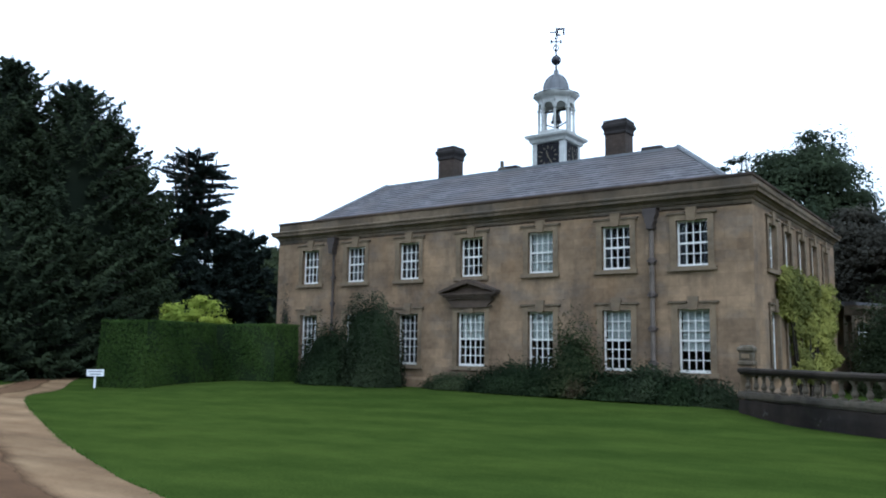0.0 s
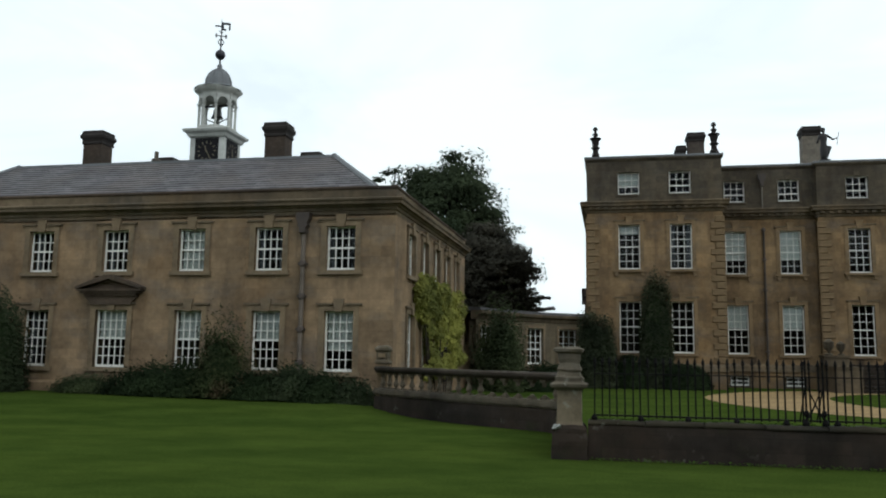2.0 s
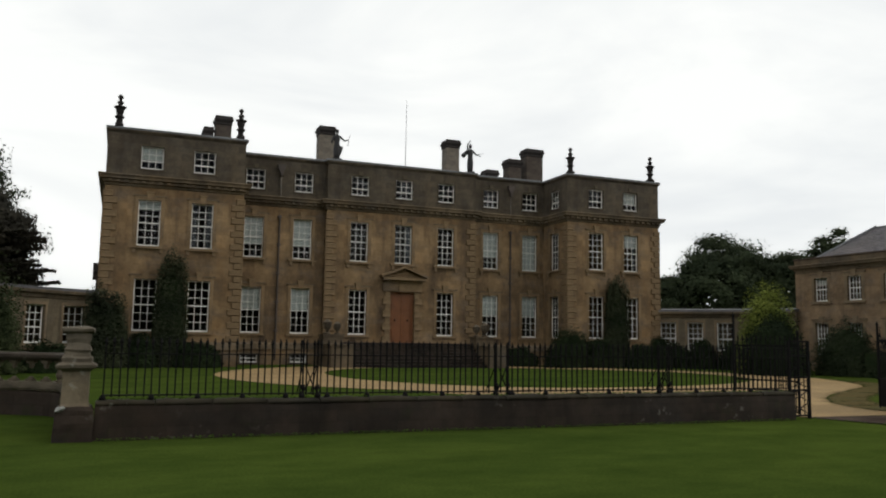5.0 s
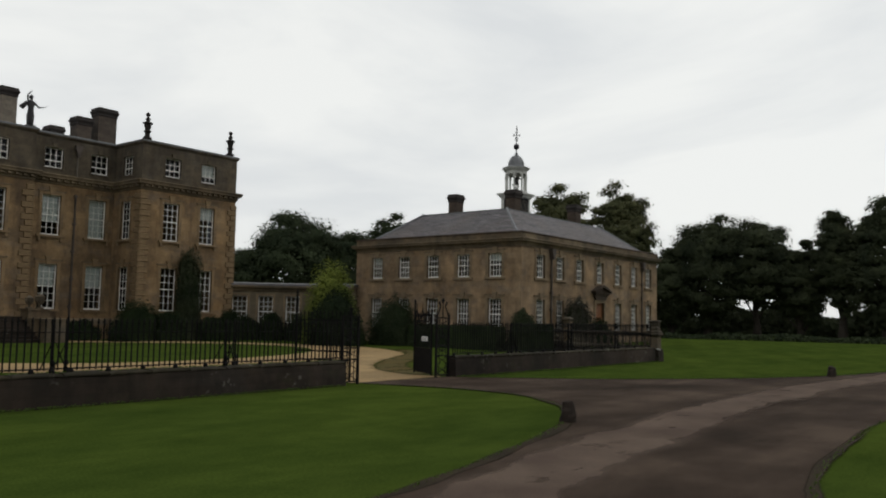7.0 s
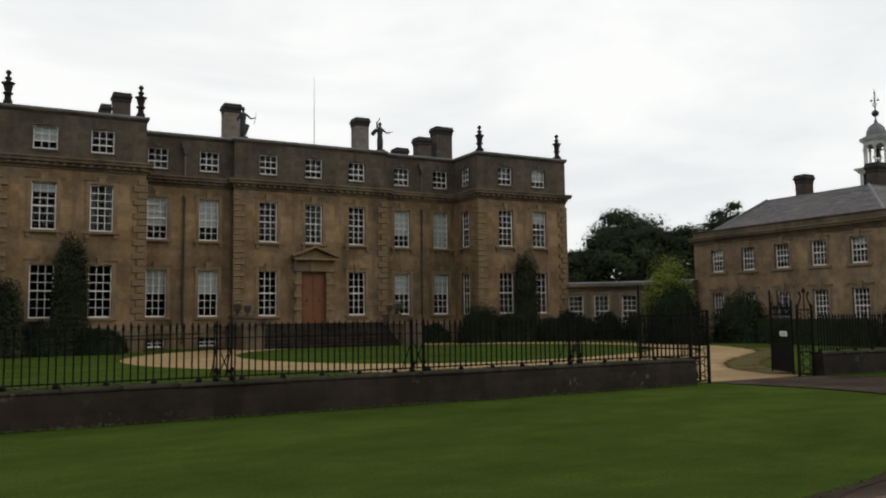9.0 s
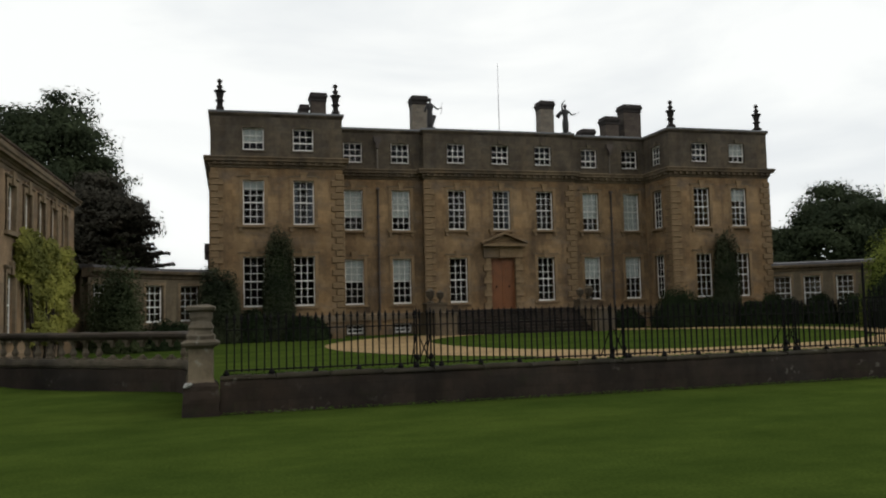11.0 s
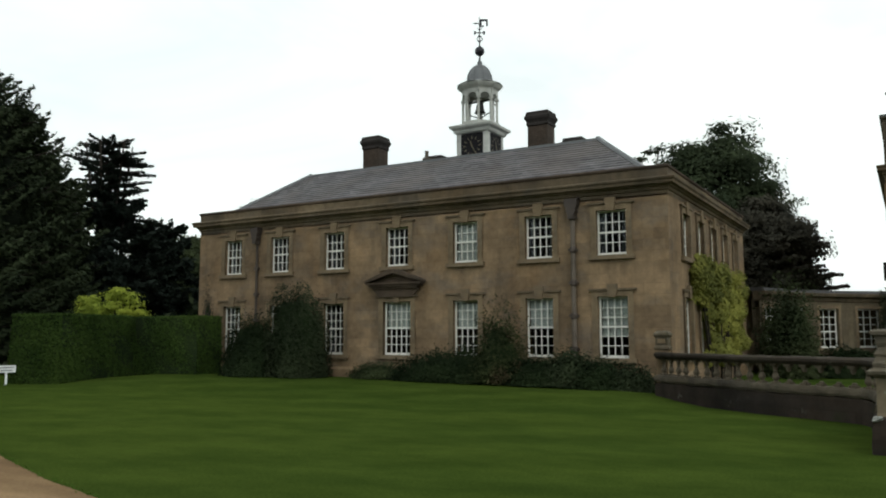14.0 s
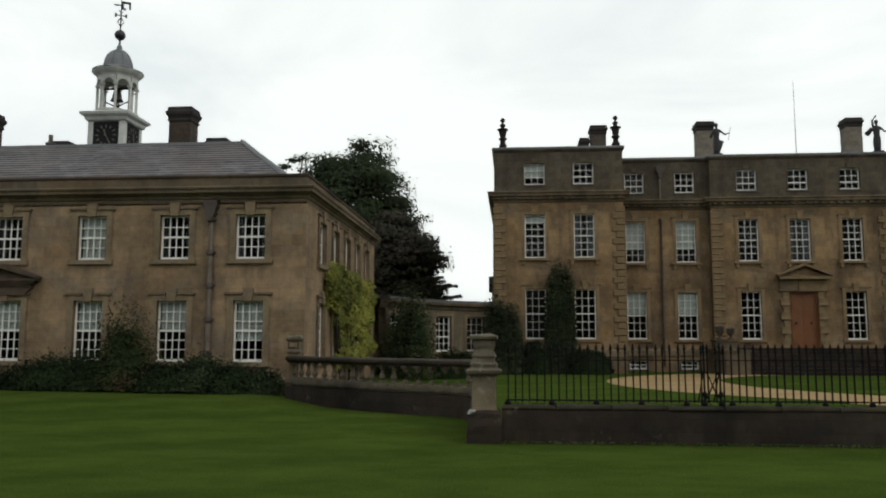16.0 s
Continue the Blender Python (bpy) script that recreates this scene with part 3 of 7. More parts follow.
def window(parent, m, w, h, nx, ny, style="pavilion", blind=0.0, curtain=0, label=""):
    """A sash window set into an opening; blind: how far a linen blind is let down, 0 to 1; curtain: 1 left, 2 right, 3 both."""
    win = part("window", once(("sash", w, h, nx, ny), lambda: sash(w, h, nx, ny)), WHITE, parent, label or "white painted sash window with small panes", m)
    part("surround", once(("surround", w, h, style), lambda: surround(w, h, style)), None, win, "dressed limestone surround", m)
    part("sill", once(("sill", w, style), lambda: sill(w, style)), None, win, "stone sill", m)
    if style != "link" and h > 0.6:
        part("keystone", once(("keystone", w, h, style), lambda: keystone(w, h, style)), None, win, "carved keystone", m)
    if style in ("pavilion", "court", "upper"):
        for d in (-1, 1):
            part("drip_stone", once(("drip", w, d), lambda: drip(w, d)), None, win, "", m @ Matrix.Translation((0, 0, h + 0.19)))
    e = 0.06
    pw, ph = (w - 2 * e) / nx, (h - e - 0.085) / ny
    pane = once(("pane", pw, ph), lambda: Shape().box(-pw / 2 + 0.008, -0.002, -ph / 2 + 0.008, pw / 2 - 0.008, 0.002, ph / 2 - 0.008).mesh("pane", GLASS))
    for i in range(nx):
        for j in range(ny):
            x, z = -w / 2 + e + (i + 0.5) * pw, 0.085 + (j + 0.5) * ph
            lean = pose(x, 0.15, z, random.uniform(-0.6, 0.6), 0, random.uniform(-0.6, 0.6))
            ob = part("pane", pane, None, win, "", m @ lean)
            ob.visible_shadow = False
    if blind:
        part("blind", once(("blind", w, h, blind), lambda: Shape().box(-w / 2 + 0.07, 0.24, h * (1 - blind), w / 2 - 0.07, 0.25, h - 0.02).box(-w / 2 + 0.06, 0.23, h * (1 - blind) - 0.03, w / 2 - 0.06, 0.26, h * (1 - blind)).mesh("blind", BLIND)), None, win, "pale linen blind let down part way", m)
    for bit, d in ((1, -1), (2, 1)):
        if curtain & bit:
            def drape():
                s = Shape()
                pts = [(d * (w / 2 - 0.03 - 0.05 * k * w / 1.1), 0.32 + 0.03 * (k % 2)) for k in range(6)]
                for (xa, ya), (xb, yb) in zip(pts, pts[1:]):
                    s.add([(xa, ya, 0.05), (xb, yb, 0.05), (xb, yb, h), (xa, ya, h), (xa, ya + 0.012, 0.05), (xb, yb + 0.012, 0.05), (xb, yb + 0.012, h), (xa, ya + 0.012, h)], [(0, 1, 2, 3), (7, 6, 5, 4), (0, 4, 5, 1), (3, 2, 6, 7)])
                return s.mesh("curtain", CURTAIN)
            part("curtain", once(("curtain", w, h, d), drape), None, win, "grey lined curtain", m)
    return win


def downpipe(parent, m, top, foot, head=True, thick=1.0, mat=None):
    """A lead rainwater pipe with its hopper head and collars; x from the middle of the pipe, y = 0 the wall's face."""
    r = 0.06 * thick
    s = Shape().lathe([(r, foot), (r, top - 0.5)], 0, -r - 0.03, 10)
    pipe = part("downpipe", s, mat or LEADPIPE, parent, "pale grey lead rainwater pipe" if thick > 1.2 else "dark lead rainwater pipe", m)
    collar = once(("collar", thick), lambda: Shape().box(-r - 0.05, -2 * r - 0.05, -0.035, r + 0.05, 0.0, 0.035).lathe([(r + 0.02, -0.1), (r + 0.035, -0.06), (r + 0.035, 0.06), (r + 0.02, 0.1)], 0, -r - 0.03, 10).mesh("collar", LEADPIPE))
    for k in range(1, 6):
        part("collar", collar, None, pipe, "", m @ Matrix.Translation((0, 0, foot + (top - foot - 0.6) * k / 5)))
    if head:
        k = 0.75 + 0.25 * thick
        part("hopper_head", Shape().prism([(-0.09 * k, top - 0.66), (0.09 * k, top - 0.66), (0.1 * k, top - 0.5), (0.16 * k, top - 0.4), (0.13 * k, top - 0.36), (0.2 * k, top - 0.2), (0.2 * k, top - 0.04), (0.24 * k, top), (-0.24 * k, top), (-0.2 * k, top - 0.04), (-0.2 * k, top - 0.2), (-0.13 * k, top - 0.36), (-0.16 * k, top - 0.4), (-0.1 * k, top - 0.5)], -0.3, -0.02), LEADPIPE, pipe, "dark lead hopper head", m)


LEADPIPE = plain("old_lead_pipe", (0.056, 0.043, 0.036), 0.6, 0.4, 0.1, 0.6, 1.2)
PALEPIPE = plain("worn_pale_lead_pipe", (0.125, 0.10, 0.08), 0.6, 0.4, 0.1, 0.55, 1.6)


def hip_roof(x0, x1, y0, y1, inset, z0, z1, rows=19):
    """A hipped roof cut off flat at the top, in stepped courses of slate."""
    s = Shape()

    def at(px, py, t, up):
        return (px + inset * t * (1 if px == x0 else -1), py + inset * t * (1 if py == y0 else -1), z0 + (z1 - z0) * t + up)
    for (ax, ay), (bx, by) in (((x0, y0), (x1, y0)), ((x1, y0), (x1, y1)), ((x1, y1), (x0, y1)), ((x0, y1), (x0, y0))):
        for k in range(rows):
            a, c = k / rows, (k + 1) / rows
            s.add([at(ax, ay, a, 0.04), at(bx, by, a, 0.04), at(bx, by, c, 0), at(ax, ay, c, 0), at(ax, ay, a, 0), at(bx, by, a, 0)], [(0, 1, 2, 3), (4, 5, 1, 0)])
    return s


def tower_clock(p, m):
    """A black dial with gilt marks and pointers, in the xz plane facing -y."""
    dial = part("clock_face", once("dial", lambda: Shape().box(-0.55, -0.03, -0.57, 0.55, 0.02, 0.57).mesh("clock_face", DIAL)), None, p, "black square clock dial with gilt marks", m)

    def marks():
        s = Shape()
        for k in range(12):
            a = math.pi * k / 6
            c, d = math.sin(a), math.cos(a)
            s.m = Matrix.Translation((0.38 * c, 0, 0.38 * d)) @ Matrix.Rotation(a, 4, "Y")
            s.box(-0.022, -0.045, -0.06, 0.022, -0.032, 0.06)
        s.m = Matrix.Rotation(radians(152), 4, "Y")
        s.box(-0.02, -0.055, -0.05, 0.02, -0.046, 0.34)
        s.m = Matrix.Rotation(radians(-18), 4, "Y")
        s.box(-0.028, -0.068, -0.05, 0.028, -0.058, 0.24)
        return s.mesh("dial_marks", GILT)
    part("dial_marks", once("marks", marks), None, p, "gilt hour marks and pointers", m)


def cupola(house, x, y, z):
    """The clock turret: square base, open octagonal lantern, leaded dome, ball and weather vane."""
    at = Matrix.Translation((x, y, z))
    s = Shape().box(-0.74, -0.74, -0.6, 0.74, 0.74, 1.75)
    for dx in (-1, 1):
        for dy in (-1, 1):
            s.box(dx * 0.66 - 0.12, dy * 0.66 - 0.12, -0.6, dx * 0.66 + 0.12, dy * 0.66 + 0.12, 1.75)
    s.sweep([(0.03, 1.72), (0.08, 1.76), (0.12, 1.88), (0.24, 1.96), (0.27, 2.06), (0.2, 2.1), (-0.8, 2.16), (-0.8, 1.72)], [(-0.78, -0.78), (0.78, -0.78), (0.78, 0.78), (-0.78, 0.78)], True)
    base = part("cupola", s, CREAM, house, "grey-white painted timber clock turret", at)
    for k in range(4):
        tower_clock(base, at @ pose(0, 0, 1.12, 0, 0, 90 * k) @ Matrix.Translation((0, -0.75, 0)))
    lan = Shape().lathe([(0.88, 2.1), (0.88, 2.26), (0.8, 2.3)], seg=8, turn=math.pi / 8)
    for k in range(8):
        a = math.pi / 8 + k * math.pi / 4
        lan.m = pose(0, 0, 0, 0, 0, math.degrees(a))
        lan.box(0.71, -0.048, 2.26, 0.82, 0.048, 3.5)
        lan.box(0.67, -0.09, 3.28, 0.86, 0.09, 3.34)
        h, q = 0.28, 0.23
        arch = [(-q * math.cos(math.pi * i / 8), 3.34 + q * math.sin(math.pi * i / 8)) for i in range(9)]
        lan.m = pose(0, 0, 0, 0, 0, math.degrees(a + math.pi / 8)) @ pose(0.71, 0, 0, 0, 0, 90)
        for i in range(8):
            lan.prism([arch[i], arch[i + 1], (arch[i + 1][0], 3.74), (arch[i][0], 3.74)], -0.05, 0.05)
        for d in (-1, 1):
            lan.box(min(d * q, d * h), -0.05, 3.34, max(d * q, d * h), 0.05, 3.74)
    lan.m = Matrix()
    lan.lathe([(0.82, 3.7), (0.86, 3.78), (0.95, 3.84), (1.04, 3.94), (1.05, 4.0), (0.8, 4.08)], seg=8, turn=math.pi / 8)
    part("lantern", lan, CREAM, base, "open octagonal lantern with arched openings", at)
    part("dome", Shape().lathe([(1.04, 4.01), (0.8, 4.12), (0.6, 4.2), (0.58, 4.32), (0.55, 4.5), (0.46, 4.7), (0.32, 4.86), (0.17, 4.97), (0.12, 5.04), (0.11, 5.16), (0.05, 5.24), (0.045, 5.45)], seg=16), LEAD, base, "ribbed lead dome", at)
    ribs = Shape()
    for k in range(8):
        a = math.pi / 4 * k
        pr = [(0.61, 4.2), (0.59, 4.34), (0.56, 4.5), (0.47, 4.71), (0.33, 4.87), (0.17, 4.99)]
        for (ra, za), (rb, zb) in zip(pr, pr[1:]):
            ribs.tube((ra * math.cos(a), ra * math.sin(a), za), (rb * math.cos(a), rb * math.sin(a), zb), 0.022, 0.022, 5)
    part("dome_ribs", ribs, LEAD, base, "rolled lead seams", at)
    part("bell", Shape().lathe([(0.05, 3.3), (0.12, 3.26), (0.17, 3.1), (0.2, 2.9), (0.27, 2.78)], seg=14).box(-0.68, -0.04, 3.28, 0.68, 0.04, 3.36).lathe([(0.03, 2.4), (0.03, 2.8)], seg=6).tube((-0.5, 0, 2.3), (0.5, 0, 2.75), 0.03, 0.03).tube((0.5, 0, 2.3), (-0.5, 0, 2.75), 0.03, 0.03), BRONZE, base, "bronze bell on its yoke and frame", at, True)
    part("ball", Shape().lathe([(0.03, 5.42)] + [(0.225 * math.sin(math.pi * k / 10), 5.67 - 0.225 * math.cos(math.pi * k / 10)) for k in range(1, 10)] + [(0.03, 5.92)], seg=16), BALL, base, "dark copper ball", at, True)
    v = Shape().tube((0, 0, 5.85), (0, 0, 7.3), 0.04, 0.018, 6)
    for k in range(4):
        v.m = pose(0, 0, 0, 0, 0, 90 * k + 30)
        v.box(0, -0.015, 6.52, 0.22, 0.015, 6.56).box(0.17, -0.015, 6.46, 0.25, 0.015, 6.63)
        v.tube((0.03, 0, 6.1), (0.13, 0, 6.25), 0.025, 0.02, 5).tube((0.13, 0, 6.25), (0.03, 0, 6.42), 0.02, 0.02, 5)
        v.tube((0.02, 0, 6.66), (0.1, 0, 6.78), 0.02, 0.015, 5)
    v.m = pose(0, 0, 0, 0, 0, 25)
    v.box(0.0, -0.012, 6.82, 0.1, 0.012, 7.18).box(0.1, -0.012, 7.08, 0.38, 0.012, 7.18).box(0.3, -0.012, 6.84, 0.38, 0.012, 7.08).box(0.1, -0.012, 6.8, 0.2, 0.012, 6.88).box(-0.28, -0.012, 6.96, 0, 0.012, 7.02)
    part("weather_vane", v, BALL, base, "wrought weather vane with a pennant", at)


def chimney(parent, x, y, z0, z1, wx, wy, mat=None):
    """A stack with a blackened moulded cap and a sunk flue top."""
    at = Matrix.Translation((x, y, 0))
    s = Shape().box(-wx / 2, -wy / 2, z0, wx / 2, wy / 2, z1 - 0.4).box(-wx / 2 - 0.05, -wy / 2 - 0.05, z0, wx / 2 + 0.05, wy / 2 + 0.05, z0 + 0.22)
    st = part("chimney", s, mat or CHIMNEY_STONE, parent, "weathered stone chimney stack" if not mat else "chimney stack with sooty top", at)
    c = Shape().sweep([(0, z1 - 0.58), (0.045, z1 - 0.55), (0.045, z1 - 0.48), (0.02, z1 - 0.45), (0.05, z1 - 0.37), (0.1, z1 - 0.3), (0.11, z1 - 0.2), (0.06, z1 - 0.15), (0.045, z1 - 0.02), (0.03, z1), (-0.15, z1), (-0.15, z1 - 0.58)], [(-wx / 2, -wy / 2), (wx / 2, -wy / 2), (wx / 2, wy / 2), (-wx / 2, wy / 2)], True)
    c.box(-wx / 2 + 0.1, -wy / 2 + 0.1, z1 - 0.42, wx / 2 - 0.1, wy / 2 - 0.1, z1 - 0.05)
    part("chimney_cap", c, CHIMNEY_CAP, st, "soot-black moulded cap", at)
    return st


AXIS, FRONT = 16.83, 24.79
BAYS = (-24.39, -21.85, -19.1, -16.2, -13.35, -10.58, -8.09)
FAR_BAYS = (57.73, 55.22, 52.61, 49.83, 46.98, 44.44, 42.07)
ENDS = (26.68, 29.1, 31.54, 33.98, 36.4)
COURT_ENDS = (27.0, 29.1, 31.2, 33.3, 35.4)


def pavilion(right):
    """A two-storeyed seven-bay wing building with five-bay ends and a clock turret on its roof."""
    sgn = -1 if right else 1
    xa, xb = (39.93, 59.32) if right else (-26.38, -6.28)
    y0, y1, z0 = FRONT, FRONT + (13.6 if right else 12.6), 0.1 if not right else 0.0
    ends = ENDS if right else COURT_ENDS
    bays = FAR_BAYS if right else BAYS
    middle = bays[3]
    p = thing("pavilion", "two-storey golden limestone pavilion with slate roof and clock turret" if not right else "limestone pavilion with panelled front door and clock turret", "building", ((xa + xb) / 2, (y0 + y1) / 2, z0), "pavilions")
    z1 = 6.15
    up, lo = (4.33, 5.77), (1.09, 3.02)
    ctr = (1.1, 3.03) if not right else (0.75, 3.0)
    # front
    m = side(xa, y0, 0)
    centres = sorted(bays)
    holes = []
    for b in centres:
        mid = b == middle
        w2 = 1.2 if mid else 0.98
        holes.append((b - xa - 0.49, b - xa + 0.49, *up))
        holes.append((b - xa - w2 / 2, b - xa + w2 / 2, *(ctr if mid else lo)))
    part("front_wall", Shape().wall(xb - xa, z0 - 0.3, z1, 0.5, holes), STONE_LP, p, "smooth weathered limestone ashlar", m)
    blinds = {4: 0.5, 5: 0.5, 6: 0.62} if not right else {}
    for i, b in enumerate(centres):
        mid = b == middle
        window(p, m @ Matrix.Translation((b - xa, 0, up[0])), 0.98, 1.44, 4, 4, "pavilion", 0.97 if (i == 4 and not right) else 0, 3 if i != 4 and not right else 0)
        if not mid:
            window(p, m @ Matrix.Translation((b - xa, 0, lo[0])), 0.98, 1.93, 4, 6, "pavilion", blinds.get(i, 0), 3 if not right and i < 4 else 0)
        elif not right:
            window(p, m @ Matrix.Translation((b - xa, 0, ctr[0])), 1.2, 1.93, 5, 6, "pavilion", 0.5)
        # moulded hood on the middle bay
        if mid:
            h = Shape(m @ Matrix.Translation((b - xa, 0, 0)))
            h.prism([(-0.74, 3.2), (0.74, 3.2), (0.8, 3.3), (0.94, 3.42), (1.0, 3.5), (-1.0, 3.5), (-0.94, 3.42), (-0.8, 3.3)], -0.13, 0)
            h.box(-0.98, -0.2, 3.5, 0.98, 0, 3.58).box(-1.1, -0.26, 3.58, 1.1, 0, 3.66).box(-1.2, -0.32, 3.66, 1.2, 0, 3.72)
            h.prism([(-1.05, 3.72), (1.05, 3.72), (0.0, 4.06)], -0.12, 0)
            for d in (-1, 1):
                h.prism([(-1.24, 3.72), (-1.24, 3.8), (-0.16, 4.2), (0, 4.2), (0, 4.06)] if d < 0 else [(0, 4.06), (0, 4.2), (0.16, 4.2), (1.24, 3.8), (1.24, 3.72)], -0.34, 0)
            h.prism([(-0.2, 3.94), (0.2, 3.94), (0.0, 4.1)], -0.17, -0.12)
            part("pediment", h, HOOD, p, "dark weathered triangular stone hood", None)
            if right:
                d = part("door", Shape(m @ Matrix.Translation((b - xa, 0.15, ctr[0]))).box(-0.6, 0, 0, 0.6, 0.06, 2.25).box(-0.48, -0.02, 0.15, -0.06, 0, 0.9).box(0.06, -0.02, 0.15, 0.48, 0, 0.9).box(-0.48, -0.02, 1.05, -0.06, 0, 2.1).box(0.06, -0.02, 1.05, 0.48, 0, 2.1), DOOR, p, "brown panelled wooden front door")
                part("surround", Shape(m @ Matrix.Translation((b - xa, 0, ctr[0]))).box(-0.85, -0.06, -0.1, -0.6, 0.1, 2.47).box(0.6, -0.06, -0.1, 0.85, 0.1, 2.47).box(-0.6, -0.06, 2.25, 0.6, 0.1, 2.47), STONE_TRIM, d, "plain stone door surround")
    for b, k in (((bays[0] + bays[1]) / 2 + (0.1 if not right else 0), 0.8), ((bays[5] + bays[6]) / 2, 1.35 if not right else 1.0)):
        downpipe(p, m @ Matrix.Translation((b - xa, 0, 0)), 6.2, 0.3, True, k, LEADPIPE if k < 1.2 else PALEPIPE)
    # court side
    if right:
        m = side(xa, y1, 270)
        us = [y1 - e for e in reversed(ends)]
    else:
        m = side(xb, y0, 90)
        us = [e - y0 for e in ends]
    holes = [(u - 0.49, u + 0.49, *z) for u in us for z in (up, lo)]
    part("court_wall", Shape().wall(y1 - y0, z0 - 0.3, z1, 0.5, holes), STONE_LP, p, "smooth weathered limestone ashlar", m)
    for i, u in enumerate(us):
        window(p, m @ Matrix.Translation((u, 0, up[0])), 0.98, 1.44, 4, 4, "pavilion", 0.3 if i in (0, 4) else 0, 3 if i % 2 and not right else 0)
        window(p, m @ Matrix.Translation((u, 0, lo[0])), 0.98, 1.93, 4, 6, "pavilion", 0, 3 if i % 2 and not right else 0)
    # the two plain sides, the plinth and the floors
    part("back_wall", Shape().wall(xb - xa, z0 - 0.3, z1, 0.5, []), STONE_LP, p, "", side(xb, y1, 180))
    part("outer_wall", Shape().wall(y1 - y0, z0 - 0.3, z1, 0.5, []), STONE_LP, p, "", side(xb, y0, 90) if right else side(xa, y1, 270))
    ring = [(xa, y0), (xb, y0), (xb, y1), (xa, y1)]
    part("plinth", Shape().sweep([(0.08, z0 - 0.4), (0.08, 0.55), (0.0, 0.64), (-0.1, 0.64), (-0.1, z0 - 0.4)], ring, True), STONE_LP, p, "projecting stone plinth")
    part("floor_slab", Shape().box(xa + 0.5, y0 + 0.5, 3.4, xb - 0.5, y1 - 0.5, 3.7).box(xa + 0.5, y0 + 0.5, z0, xb - 0.5, y1 - 0.5, z0 + 0.3).box(xa + 0.5, y0 + 4.5, z0 + 0.3, xb - 0.5, y0 + 4.7, 6.1), INNER, p, "inner floors and partition")
    part("cornice", Shape().sweep([(0.0, 6.1), (0.0, 6.26), (0.04, 6.28), (0.06, 6.36), (0.11, 6.39), (0.13, 6.43), (0.23, 6.45), (0.24, 6.54), (0.28, 6.58), (0.29, 6.63), (0.24, 6.66), (0.0, 6.69), (-0.45, 6.69), (-0.45, 6.1)], ring, True), STONE_PARAPET, p, "moulded stone cornice")
    part("parapet", Shape().sweep([(0.0, 6.68), (0.02, 6.69), (0.02, 6.97), (-0.4, 6.97), (-0.4, 6.68)], ring, True), STONE_PARAPET, p, "plain weathered blocking course")
    part("parapet_coping", Shape().sweep([(0.02, 6.965), (0.06, 6.98), (0.07, 7.04), (0.02, 7.07), (-0.44, 7.08), (-0.44, 6.965)], ring, True), HOOD, p, "blackened parapet coping")
    part("roof", hip_roof(xa + 0.4, xb - 0.4, y0 + 0.4, y1 - 0.4, 2.9, 6.75, 8.95).mesh("roof", SLATE, False, True), SLATE, p, "grey stone-slate hipped roof")
    t = Shape().box(xa + 3.3, y0 + 3.3, 8.85, xb - 3.3, y1 - 3.3, 8.97)
    for (ax, ay), (bx, by) in (((xa, y0), (xa + 3.35, y0 + 3.35)), ((xb, y0), (xb - 3.35, y0 + 3.35)), ((xb, y1), (xb - 3.3, y1 - 3.3)), ((xa, y1), (xa + 3.3, y1 - 3.3))):
        t.tube((ax, ay, 6.42), (bx, by, 9.0), 0.1, 0.1, 6)
    t.sweep([(0.1, 8.9), (0.1, 8.99), (-0.1, 9.01), (-0.1, 8.9)], [(xa + 3.3, y0 + 3.3), (xb - 3.3, y0 + 3.3), (xb - 3.3, y1 - 3.3), (xa + 3.3, y1 - 3.3)], True)
    part("roof_lead", t, LEAD, p, "lead flat and hip rolls")
    cx, cy = (xa + xb) / 2, (y0 + y1) / 2
    if not right:
        cx, cy = -16.2, y0 + 6.8
    for dx, rear in ((-4.2 if right else -4.0, -4.2 if right else -3.75), (4.2 if right else 3.95, 4.2 if right else 3.5)):
        chimney(p, cx + dx, cy - 2.55, 8.85, 10.55, 0.84, 0.72, CHIMNEY_BRICK)
        chimney(p, cx + rear, cy + 2.4, 8.85, 10.62, 0.82, 0.72, CHIMNEY_BRICK)
    cupola(p, cx - 0.15 * sgn, cy + 0.12, 9.0)
    return p


# ---- the ground ----
def swell(x, y):
    """The lawn's gentle rise towards the wing buildings."""
    def s(t):
        t = min(1, max(0, t))
        return t * t * (3 - 2 * t)
    if x > AXIS:
        x = 2 * AXIS - x
    return 0.27 * s((y - 17) / 6) * (0.78 + 0.22 * s((-9 - x) / 6)) * s((-5.2 - x) / 1.4) * s((x + 31) / 5) * s((60 - y) / 20)


def ground():
    xs = [-900, -400, -200, -120, -80] + [-60 + 1.5 * i for i in range(104)] + [110, 140, 200, 400, 900]
    ys = [-900, -300, -120, -60, -30, -15] + [-6 + 1.2 * i for i in range(60)] + [80, 100, 140, 200, 400, 900]
    s = Shape()
    nx = len(xs)
    s.add([(x, y, swell(x, y)) for y in ys for x in xs], [(j * nx + i, j * nx + i + 1, (j + 1) * nx + i + 1, (j + 1) * nx + i) for j in range(len(ys) - 1) for i in range(nx - 1)])
    return tagged(part("ground", s, LAWN, None, "", None, True), "mown green lawn with faint mower bands", "lawn", "", "structure")


